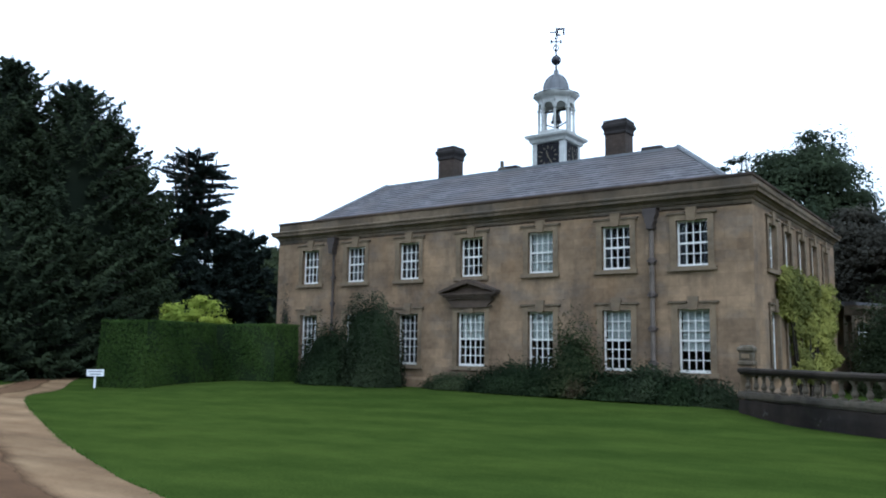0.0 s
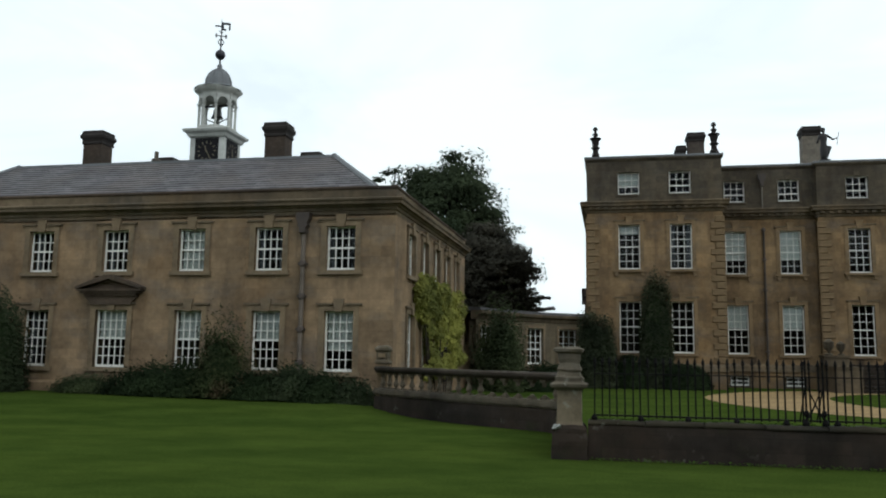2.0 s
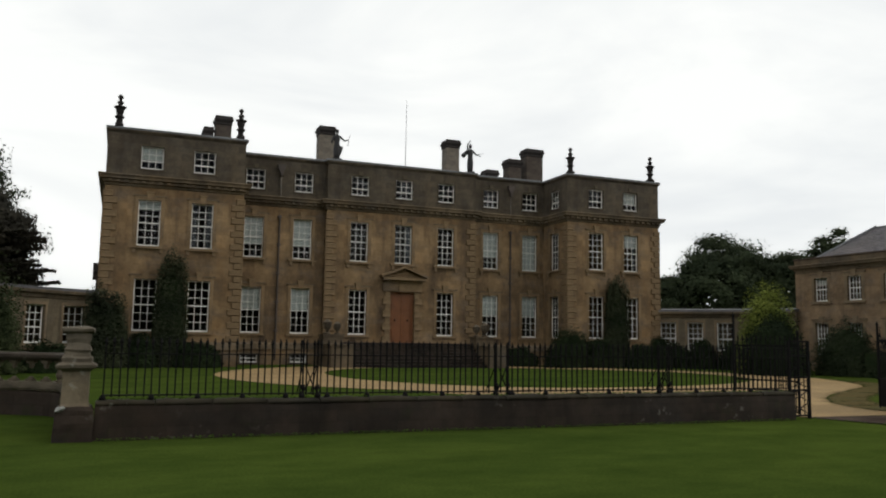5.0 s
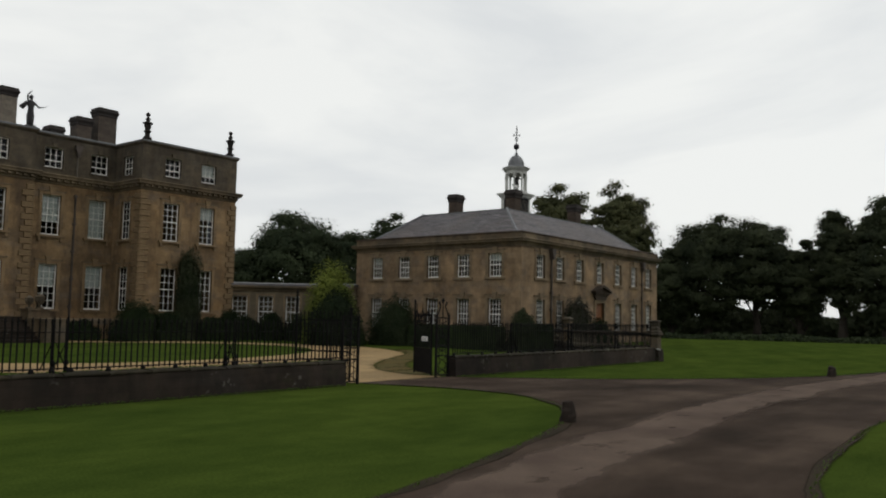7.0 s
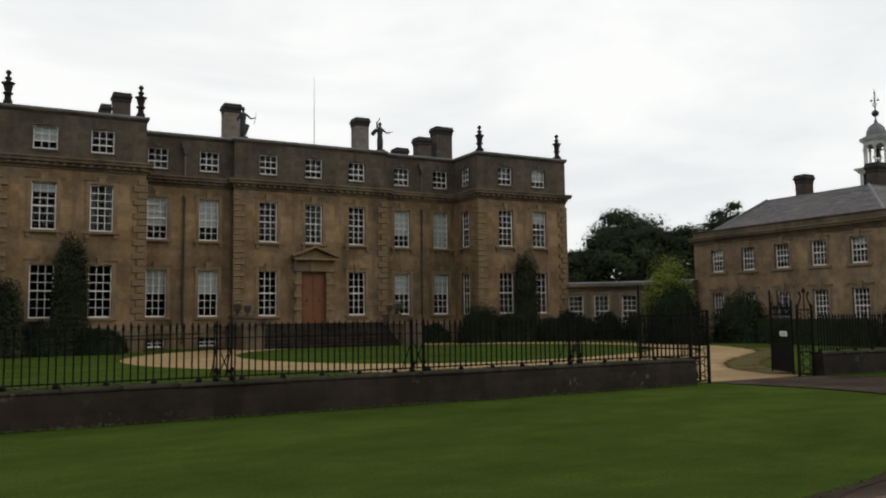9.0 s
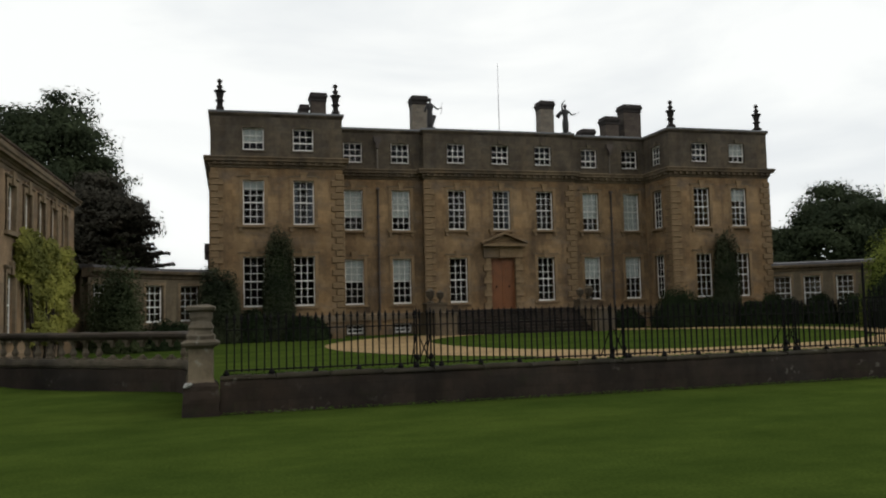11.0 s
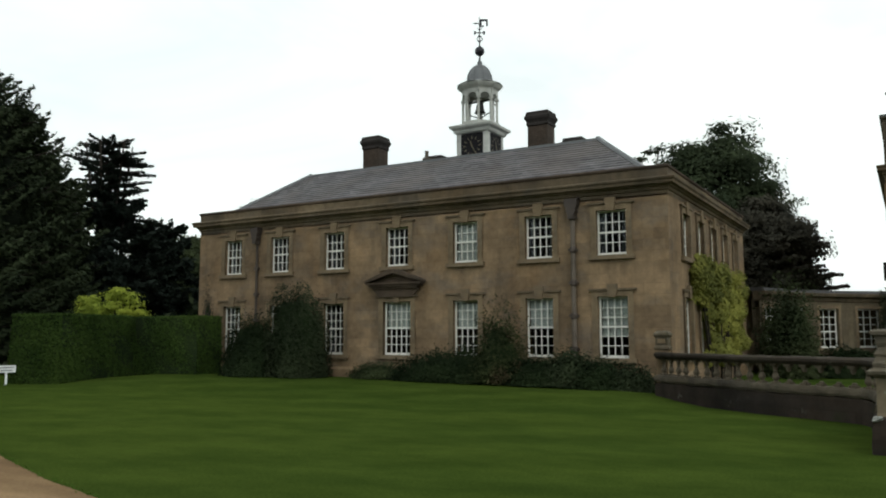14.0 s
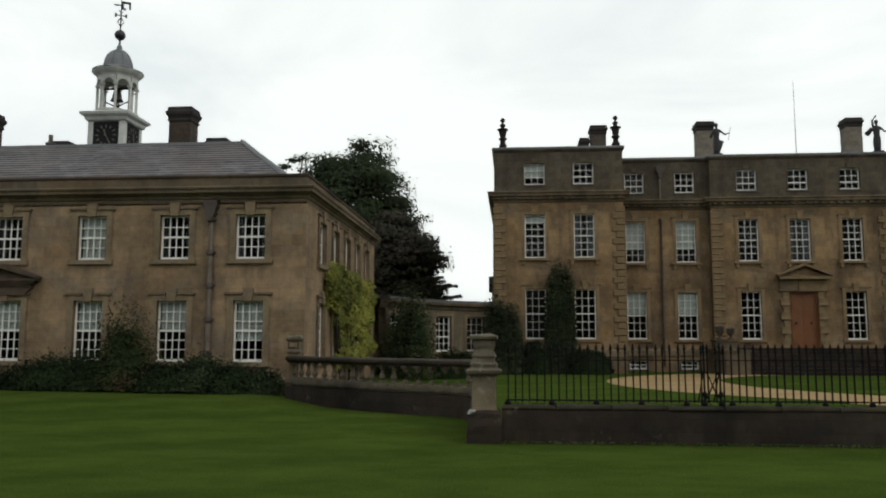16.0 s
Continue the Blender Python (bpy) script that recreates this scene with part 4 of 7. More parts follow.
def curve(pts, closed=False, n=6):
    """A smooth line through the points."""
    out, k = [], len(pts)
    for i in range(k if closed else k - 1):
        if closed:
            a, b, c, d = (Vector(pts[(i + j) % k]) for j in (-1, 0, 1, 2))
        else:
            a, b, c, d = (Vector(pts[min(k - 1, max(0, i + j))]) for j in (-1, 0, 1, 2))
        for j in range(n):
            t = j / n
            out.append(0.5 * ((2 * b) + (c - a) * t + (2 * a - 5 * b + 4 * c - d) * t * t + (3 * b - a - 3 * c + d) * t ** 3))
    if not closed:
        out.append(Vector(pts[-1]))
    return out


def sheet(name, outline, z, mat, label, category):
    """A thin sheet on the ground inside an outline, with a slightly ragged edge."""
    bm = bmesh.new()
    vs = []
    for p in outline:
        q = noise.noise((p.x * 0.9, p.y * 0.9, 3.0)) * 0.09
        vs.append(bm.verts.new((p.x + q, p.y - q, z + swell(p.x, p.y))))
    f = bm.faces.new(vs)
    bmesh.ops.triangulate(bm, faces=[f])
    bmesh.ops.recalc_face_normals(bm, faces=bm.faces)
    for f in bm.faces:
        if f.normal.z < 0:
            f.normal_flip()
    me = bpy.data.meshes.new(name)
    bm.to_mesh(me)
    bm.free()
    me.materials.append(mat)
    return tagged(new(name, me), label, category, "", "structure")


ground()
inner_edge = [(-70, 49), (-58, 38), (-46, 28.5), (-36, 21.3), (-29, 16.7), (-25.4, 13.6), (-16.1, 9.3), (-11.4, 7.4), (-8, 6.3), (-3, 5.1), (2, 4.6), (5.85, 4.7), (8.2, 5.1), (11.85, 6.03), (14.36, 7.15), (16.15, 8.98), (16.84, 11.0), (16.42, 13.02), (15.9, 14.75)]
far_edge = [(20.1, 14.5), (20.75, 13.3), (24.0, 10.05), (29.2, 7.05), (35.5, 5.25), (50.2, 3.5), (80, 2.2), (140, 1)]
near_edge = [(140, -4), (60, -1), (36, 1.0), (25, 1.9), (17.5, 2.06), (12.7, 1.8), (9.2, 1.24), (4.3, -0.7), (-3, -0.4), (-9, 2.2), (-18, 6.3), (-27, 11.3), (-32.8, 16.3), (-37.8, 20.8), (-42, 25), (-49.5, 31.5), (-62, 42), (-73, 52)]
sheet("drive", curve(inner_edge) + curve(far_edge) + curve(near_edge), 0.015, DRIVE, "curving gravel drive with darker wheel tracks", "drive")
CX, CY = AXIS, 35.0


def oval(left, right, deep):
    """A drawn-out oval round the forecourt's middle, longer on one side."""
    return [Vector((CX + (right if math.cos(a) > 0 else left) * math.cos(a), CY + deep * math.sin(a))) for a in [2 * math.pi * k / 72 for k in range(72)]]


ring_out, ring_in = oval(12.6, 16.4, 11.8), oval(7.6, 13.8, 9.3)
s = Shape()
s.add([(p.x, p.y, 0.015) for p in ring_out] + [(p.x, p.y, 0.015) for p in ring_in], [(k, (k + 1) % 72, 72 + (k + 1) % 72, 72 + k) for k in range(72)])
tagged(part("gravel_ring", s, COURT, None), "pale sandy gravel carriage ring round the forecourt lawn", "gravel path", "", "structure")
sheet("gravel_approach", curve([(15.9, 14.75), (16.0, 16.5), (13.8, 20), (9.5, 24.5)]) + curve([(11, 26), (17, 25.4), (23, 26.4), (27, 28.4), (29.6, 31.5)]) + curve([(32.5, 33.5), (34.0, 31.8), (32.0, 27.6), (29.7, 24.9), (26.1, 22.65), (22.75, 20.4), (20.4, 17.9), (19.7, 16.1), (19.85, 14.75)]), 0.010, COURT, "pale gravel leading in from the gate", "gravel path")


def strip(name, line, near, far, z, mat, label, category):
    """A ragged band beside a line, between two distances to its right."""
    pts = curve(line, False, 10)
    s, n = Shape(), len(pts)
    vs = []
    for i, p in enumerate(pts):
        t = (pts[min(n - 1, i + 1)] - pts[max(0, i - 1)]).normalized()
        side_way = Vector((t.y, -t.x))
        end = 1.0
        a = near + 0.12 * noise.noise((p.x * 0.8, p.y * 0.8, 1))
        b_ = far + 0.16 * noise.noise((p.x * 0.6, p.y * 0.6, 5))
        mid = (near + far) / 2
        for o in (mid + (a - mid) * end, mid + (b_ - mid) * end):
            q = p + side_way * o
            vs.append((q.x, q.y, z + swell(q.x, q.y)))
    s.add(vs, [(2 * i, 2 * i + 1, 2 * i + 3, 2 * i + 2) for i in range(n - 1)])
    ob = part(name, s, mat, None)
    uv = ob.data.uv_layers.new(name="along")
    for lp in ob.data.loops:
        uv.data[lp.index].uv = (lp.vertex_index % 2, (lp.vertex_index // 2) / (n - 1))
    return tagged(ob, label, category, "", "structure")


# Flat bands stand in for the shaded step from turf to drive.
strip("lawn_edge", inner_edge[9:], -0.1, 0.17, 0.021, SOIL_SHADE, "brown worn lawn edge along the drive, the cut turf's shade in its colour", "lawn edge")
strip("lawn_edge", list(reversed(near_edge))[8:14], -0.13, 0.1, 0.021, SOIL_SHADE, "brown worn lawn edge along the drive, the cut turf's shade in its colour", "lawn edge")
strip("lawn_edge", far_edge, -0.12, 0.13, 0.021, SOIL_SHADE, "brown worn lawn edge along the drive, the cut turf's shade in its colour", "lawn edge")
strip("wheel_track", inner_edge[2:11], 0.75, 2.35, 0.020, TRACK, "brown wheel track worn into the pale gravel", "wheel track")
strip("wheel_track", inner_edge[2:10], 3.6, 4.9, 0.020, TRACK, "brown wheel track worn into the pale gravel", "wheel track")
strip("worn_grass", [(34.0, 31.8), (32.0, 27.6), (29.7, 24.9), (26.1, 22.65), (22.75, 20.4), (20.4, 17.9), (19.7, 16.1), (19.85, 14.75)], -1.6, 0.4, 0.019, WORN, "brown worn grass beside the gravel", "worn grass")
strip("pale_track", [(-1, 2.4), (4, 3.9), (8.7, 4.95), (14.2, 5.6), (18.4, 5.9), (25, 5.9), (33, 5.2), (50, 3.6), (70, 2.0)], -0.25, 1.75, 0.020, PALETRACK, "dry pale wheel track on the darker drive", "wheel track")

left_pavilion = pavilion(False)
part("vent_pipe", Shape().lathe([(0.14, 9.3), (0.14, 9.85), (0.2, 9.9), (0.2, 9.98), (0.09, 10.0), (0.09, 10.32), (0.02, 10.32)], -19.04, 31.5, 10), CHIMNEY_PALE, left_pavilion, "short pale vent pipe on the roof ridge")
right_pavilion = pavilion(True)


# ---- the mansion ----
WING, CENTRE, RECESS = 44.96, 47.66, 48.16


def mirror(x):
    return 2 * AXIS - x


def statue(x, y, z, turn, lift):
    """A draped roof figure, kept to one plain shape."""
    s = Shape().box(-0.26, -0.26, 0, 0.26, 0.26, 0.12)
    s.lathe([(0.17, 0.1), (0.2, 0.3), (0.22, 0.7), (0.16, 1.1), (0.21, 1.42), (0.19, 1.58), (0.07, 1.66), (0.07, 1.72), (0.11, 1.8), (0.11, 1.92), (0.04, 2.0)], seg=12)
    s.tube((0.18, 0, 1.55), (0.5, 0.05, 1.3), 0.07, 0.05).tube((0.5, 0.05, 1.3), (0.78, 0.1, 1.42), 0.045, 0.03)
    if lift:
        s.tube((-0.18, 0, 1.55), (-0.22, 0, 1.95), 0.07, 0.05).tube((-0.22, 0, 1.95), (0.02, 0, 2.25), 0.045, 0.03)
        s.tube((-0.2, 0.1, 1.5), (-0.5, 0.15, 1.15), 0.12, 0.16).tube((0.7, 0.1, 1.25), (1.05, 0.12, 1.55), 0.015, 0.01)
    else:
        s.tube((-0.18, 0, 1.55), (-0.34, 0, 1.1), 0.08, 0.06).tube((0.72, 0.1, 1.0), (0.85, 0.1, 1.75), 0.018, 0.012)
        s.tube((0.1, 0, 0.3), (0.3, 0.05, 0.9), 0.12, 0.14)
    ob = part("statue", s, BRONZE, None, "", pose(x, y, z, 0, 0, turn), True)
    return tagged(ob, "dark lead statue standing on the roof parapet", "statue", "roof statues")


def finial(x, y, z, seg=14):
    """A stone vase finial with a ball top on a block."""
    s = Shape().box(-0.21, -0.21, 0, 0.21, 0.21, 0.14)
    s.lathe([(0.234, 0.14), (0.164, 0.2), (0.152, 0.42), (0.234, 0.48), (0.246, 0.55), (0.152, 0.6), (0.175, 0.68), (0.222, 0.9), (0.234, 0.98), (0.316, 1.02), (0.316, 1.08), (0.152, 1.13), (0.0936, 1.2), (0.164, 1.27), (0.164, 1.34), (0.0819, 1.4), (0.0643, 1.48), (0.135, 1.56), (0.14, 1.64), (0.0585, 1.74)], seg=seg)
    ob = part("finial", s, CHIMNEY_CAP, None, "", pose(x, y, z), True)
    return tagged(ob, "dark weathered stone vase finial on parapet corner", "finial", "parapet finials")


def quoins(parent, corner, dirs, z0, z1):
    """Alternate long and short corner blocks, on the faces that dirs names: (facing, the way along it from the corner)."""
    h, k, z = 0.36, 0, z0
    while z + h <= z1:
        for facing, way in dirs:
            long = (k % 2 == 0) == (facing in (0, 180))
            w = 0.66 if long else 0.42
            key = ("quoin", w, way)
            x0, x1 = sorted((-0.06 * way, w * way))
            me = once(key, lambda: Shape().add([(x0, -0.015, 0.01), (x1, -0.015, 0.01), (x1, -0.015, h - 0.01), (x0, -0.015, h - 0.01), (x0 + 0.02, -0.075, 0.035), (x1 - 0.02, -0.075, 0.035), (x1 - 0.02, -0.075, h - 0.035), (x0 + 0.02, -0.075, h - 0.035), (x0, 0.02, 0.01), (x1, 0.02, 0.01), (x1, 0.02, h - 0.01), (x0, 0.02, h - 0.01)], [(4, 5, 6, 7), (0, 1, 5, 4), (1, 2, 6, 5), (2, 3, 7, 6), (3, 0, 4, 7), (8, 9, 1, 0), (9, 10, 2, 1), (10, 11, 3, 2), (11, 8, 0, 3)]).mesh("quoin", QUOIN_STONE))
            part("quoin", me, None, parent, "", side(corner[0], corner[1], facing) @ Matrix.Translation((0, 0, z)))
        z += h
        k += 1


def mansion():
    h = thing("mansion", "three-storey golden limestone country house with dark attic and oak door", "country house", (AXIS, 52, 0))
    L, R, wl, wr = -0.77, mirror(-0.77), 6.43, mirror(6.43)
    cl, cr = 11.82, mirror(11.82)
    back = 64.0
    up, lo, at = (6.36, 8.84), (1.86, 4.62), (10.52, 11.76)
    W = 1.14
    # each front: name, left end, facing, length, window middles from its left end, blinds
    fronts = [
        ("wing_wall", (L, WING), 0, wl - L, [1.51 - L, 4.24 - L]),
        ("return_wall", (wl, WING), 90, RECESS - WING, []),
        ("recess_wall", (wl, RECESS), 0, cl - wl, [7.52 - wl, 10.46 - wl]),
        ("centre_wall", (cl, CENTRE), 0, cr - cl, [13.92 - cl, AXIS - cl, 19.74 - cl]),
        ("recess_wall", (cr, RECESS), 0, wr - cr, [mirror(10.46) - cr, mirror(7.52) - cr]),
        ("return_wall", (wr, RECESS), 270, RECESS - WING, [1.55]),
        ("wing_wall", (wr, WING), 0, R - wr, [mirror(4.24) - wr, mirror(1.51) - wr]),
        ("end_wall", (R, WING), 90, back - WING, []),
        ("back_wall", (R, back), 180, R - L, []),
        ("end_wall", (L, back), 270, back - WING, []),
    ]
    for k, (name, (x, y), facing, length, mids) in enumerate(fronts):
        m = side(x, y, facing)
        holes = []
        for u in mids:
            holes.append((u - W / 2, u + W / 2, *up))
            if not (name == "centre_wall" and abs(u - AXIS + cl) < 0.1):
                holes.append((u - W / 2, u + W / 2, *lo))
                if name != "return_wall":
                    holes.append((u - 0.5, u + 0.5, 0.12, 0.62))
        if name == "centre_wall":
            holes.append((AXIS - cl - 0.8, AXIS - cl + 0.8, 1.4, 4.58))
        part(name, Shape().wall(length, -0.3, 9.7, 0.6, holes), STONE_HOUSE, h, "golden limestone ashlar", m)
        part("attic_wall", Shape().wall(length, 10.1, 12.5, 0.5, [(u - W / 2, u + W / 2, *at) for u in mids]), STONE_ATTIC, h, "dark weathered attic storey", m)
        for i, u in enumerate(mids):
            rec = name == "recess_wall"
            right = x > AXIS
            window(h, m @ Matrix.Translation((u, 0, up[0])), W, 2.48, 3, 6, "upper", (0.66 if not (right and i == 1) else 0.95) if rec else (0.3 if k == 6 and i == 1 else 0.2 if k == 0 and i == 0 else 0.0), 0 if rec else 3 * (i % 2), "tall white sash window of eighteen panes")
            if not (name == "centre_wall" and i == 1):
                window(h, m @ Matrix.Translation((u, 0, lo[0])), W, 2.76, 3, 6, "court", 0.46 if rec else 0, 0, "tall white sash window of eighteen panes")
                if name != "return_wall":
                    window(h, m @ Matrix.Translation((u, 0, 0.12)), 1.0, 0.5, 3, 2, "attic", 0, 0, "low white basement window")
            window(h, m @ Matrix.Translation((u, 0, at[0])), W, 1.24, 3, 3, "attic", 0.55 if (k, i) in ((0, 0), (6, 1)) else 0, 0, "square white attic sash")
    outline = [(L, WING), (wl, WING), (wl, RECESS), (cl, RECESS), (cl, CENTRE), (cr, CENTRE), (cr, RECESS), (wr, RECESS), (wr, WING), (R, WING), (R, back), (L, back)]
    c = Shape().sweep([(0.0, 9.5), (0.04, 9.52), (0.06, 9.64), (0.12, 9.68), (0.12, 9.8), (0.3, 9.86), (0.31, 9.96), (0.37, 10.06), (0.35, 10.12), (-0.55, 10.2), (-0.55, 9.5)], outline, True)
    for k, ((ax, ay), (bx, by)) in enumerate(zip(outline, outline[1:] + outline[:1])):
        n = int(math.hypot(bx - ax, by - ay) / 0.42)
        if k > 9 or n < 2:
            continue
        a = math.degrees(math.atan2(by - ay, bx - ax))
        c.m = pose(ax, ay, 0, 0, 0, a)
        for i in range(n):
            u = (i + 0.5) * math.hypot(bx - ax, by - ay) / n
            c.box(u - 0.09, -0.27, 9.68, u + 0.09, -0.06, 9.81)
    c.m = Matrix()
    part("cornice", c, STONE_CORNICE, h, "bracketed stone main cornice")
    part("coping", Shape().sweep([(0.0, 12.38), (0.06, 12.46), (0.1, 12.5), (0.11, 12.57), (-0.5, 12.6), (-0.5, 12.38)], outline, True), STONE_ATTIC, h, "moulded attic coping")
    part("lead_capping", Shape().sweep([(0.11, 12.575), (0.12, 12.66), (0.08, 12.69), (-0.5, 12.72), (-0.5, 12.605)], outline, True), LEAD, h, "grey lead sheet over the coping")
    part("rain_head", Shape(side(L, WING + 0.9, 270)).prism([(-0.08, 4.5), (0.08, 4.5), (0.12, 4.75), (0.24, 4.95), (0.24, 5.4), (-0.24, 5.4), (-0.24, 4.95), (-0.12, 4.75)], -0.34, 0.0).lathe([(0.06, 0.2), (0.06, 4.5)], 0, -0.12, 8), LEADPIPE, h, "dark lead rainwater head and pipe")
    part("roof", Shape().box(L + 0.4, RECESS + 0.4, 12.2, R - 0.4, back - 0.4, 12.45).box(L + 0.4, WING + 0.4, 12.2, wl - 0.4, RECESS + 0.4, 12.45).box(wr + 0.4, WING + 0.4, 12.2, R - 0.4, RECESS + 0.4, 12.45).box(cl + 0.4, CENTRE + 0.4, 12.21, cr - 0.4, RECESS + 0.4, 12.46), LEAD, h, "flat lead roof behind the parapet")
    fl = Shape()
    for z in (1.2, 5.3, 9.6):
        fl.box(L + 0.6, RECESS + 0.6, z, R - 0.6, back - 0.6, z + 0.3).box(L + 0.6, WING + 0.6, z, wl - 0.6, RECESS + 0.6, z + 0.3).box(wr + 0.6, WING + 0.6, z, R - 0.6, RECESS + 0.6, z + 0.3)
    fl.box(L + 0.6, 55, 0, R - 0.6, 55.2, 12.2)
    part("floor_slab", fl, INNER, h, "inner floors and partition")
    part("plinth", Shape().sweep([(0.09, 0.92), (0.09, 1.22), (0.0, 1.32), (-0.05, 1.32), (-0.05, 0.92)], outline, True), STONE_TRIM, h, "projecting stone band")
    # corner blocks
    for corner, dirs in (((L, WING), ((0, 1), (270, -1))), ((wl, WING), ((0, -1), (90, 1))), ((cl, CENTRE), ((0, 1),)), ((cr, CENTRE), ((0, -1),)), ((wr, WING), ((0, 1), (270, -1))), ((R, WING), ((0, -1), (90, 1)))):
        quoins(h, corner, dirs, 1.34, 9.5)
    # pipes in the recesses
    for x in (9.02, mirror(9.02)):
        downpipe(h, side(x, RECESS, 0), 9.5, 0.3, False)
        hd = Shape(side(x, RECESS, 0)).prism([(-0.07, 11.4), (0.07, 11.4), (0.11, 11.68), (0.22, 11.86), (0.22, 12.12), (-0.22, 12.12), (-0.22, 11.86), (-0.11, 11.68)], -0.26, -0.01)
        rh = part("rain_head", hd, LEADPIPE, h, "lead rainwater head on the attic")
        part("attic_pipe", Shape(side(x, RECESS, 0)).lathe([(0.045, 10.15), (0.045, 11.4)], 0, -0.07, 8), CHIMNEY_PALE, rh, "pale short rainwater pipe")
    # oak doors, blocked surround and pediment
    m = side(AXIS, CENTRE, 0)
    for d in (-1, 1):
        x0, x1 = sorted((d * 0.01, d * 0.79))
        leaf = Shape().box(x0, 0.2, 1.42, x1, 0.27, 4.56)
        for a, b in ((1.6, 2.35), (2.5, 3.3), (3.45, 4.4)):
            leaf.box(x0 + 0.13, 0.18, a, x1 - 0.13, 0.2, b).box(x0 + 0.2, 0.165, a + 0.07, x1 - 0.2, 0.18, b - 0.07)
        dr = part("door_leaf", leaf, DOOR, h, "orange-brown oiled oak panelled door leaf", m)
        part("knocker", Shape().lathe([(0.015, 2.74), (0.04, 2.77), (0.045, 2.82), (0.02, 2.87)], d * 0.42, 0.13, 10), IRON, dr, "black iron door knocker", m)
    part("door_frame", Shape(m).box(-0.8, 0.12, 4.5, 0.8, 0.3, 4.58).box(-0.8, 0.12, 1.4, -0.77, 0.3, 4.5).box(0.77, 0.12, 1.4, 0.8, 0.3, 4.5), DOOR, h)
    for k in range(8):
        w = 0.5 if k % 2 == 0 else 0.34
        me = once(("door_block", w), lambda: Shape().box(0, -0.13 if w > 0.4 else -0.06, 0.01, w, 0.05, 0.385).mesh("door_block", QUOIN_STONE))
        for d in (-1, 1):
            part("door_block", me, None, h, "", m @ Matrix.Translation((0.8 if d > 0 else -0.8 - w, 0, 1.4 + 0.4 * k)))
    ped = Shape(m).box(-1.3, -0.12, 4.62, 1.3, 0, 5.3).box(-0.28, -0.2, 4.6, 0.28, 0, 5.32)
    ped.box(-1.42, -0.5, 5.3, 1.42, 0, 5.46).prism([(-1.35, 5.46), (1.35, 5.46), (0, 5.98)], -0.16, 0)
    ped.prism([(-1.52, 5.46), (0, 6.06), (0, 6.2), (-1.52, 5.6)], -0.54, 0).prism([(1.52, 5.46), (1.52, 5.6), (0, 6.2), (0, 6.06)], -0.54, 0)
    part("pediment", ped, QUOIN_STONE, h, "triangular stone pediment over the door")
    # stacks along the roof
    for x, top, wx in ((5.75, 15.4, 0.95), (4.85, 14.6, 0.5), (12.37, 15.5, 1.0), (21.35, 15.55, 0.95), (24.4, 13.7, 0.85), (26.2, 14.65, 1.0), (27.8, 15.55, 1.3)):
        chimney(h, x, 51, 12.3, top, wx, 0.95, CHIMNEY_PALE if x in (12.37, 21.35) else None)
    part("mast", Shape().tube((18.0, 51, 12.3), (18.0, 51, 18.1), 0.03, 0.012, 6), LEAD, h, "thin metal roof mast")
    return h


mansion()
for fx in (-0.26, 6.12, mirror(6.03), mirror(-0.35)):
    finial(fx, WING + 0.3, 12.76)
statue(12.4, CENTRE + 0.35, 12.7, 0, False)
statue(21.55, CENTRE + 0.35, 12.7, 0, True)


def steps():
    """The broad flight up to the door, with its end pedestals."""
    t = thing("entrance_steps", "broad flight of dark worn stone steps before the door", "steps", (AXIS, 45.5, 0))
    n = 8
    for k in range(n):
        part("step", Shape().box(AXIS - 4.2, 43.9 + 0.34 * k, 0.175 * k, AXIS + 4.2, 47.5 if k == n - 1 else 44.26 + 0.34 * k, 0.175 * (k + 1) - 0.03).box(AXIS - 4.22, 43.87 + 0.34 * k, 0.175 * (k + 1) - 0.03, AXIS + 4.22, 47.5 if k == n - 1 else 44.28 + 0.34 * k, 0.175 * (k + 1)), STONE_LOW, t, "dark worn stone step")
    for d in (-1, 1):
        x0, x1 = sorted((AXIS + d * 4.24, AXIS + d * 5.5))
        part("flank_wall", Shape().box(x0, 43.6, 0, x1, 47.4, 1.2).box(x0 - 0.05, 43.55, 1.2, x1 + 0.05, 47.4, 1.32), STONE_CORNICE, t, "stained stone flank wall")
        part("pedestal", Shape().box(x0 + 0.05, 45.7, 1.32, x1 - 0.02, 46.7, 1.76).box(x0, 45.64, 1.76, x1 + 0.04, 46.76, 1.87), STONE_CORNICE, t, "stained stone end pedestal")
    return t


steps()
for d in (-1, 1):
    for dx, s in ((4.52, 0.7), (5.12, 0.82)):
        u = Shape().box(-0.2, -0.2, 0, 0.2, 0.2, 0.12).lathe([(0.1, 0.12), (0.09, 0.25), (0.25, 0.4), (0.33, 0.6), (0.32, 0.78), (0.38, 0.84), (0.28, 0.88), (0.15, 0.98), (0.05, 1.06)], seg=12)
        tagged(part("urn", u, STONE_BALUSTER, None, "", pose(AXIS + d * dx, 46.2, 1.87), True), "weathered stone urn on the steps' pedestal", "urn", "step urns").scale = (s, s, s)


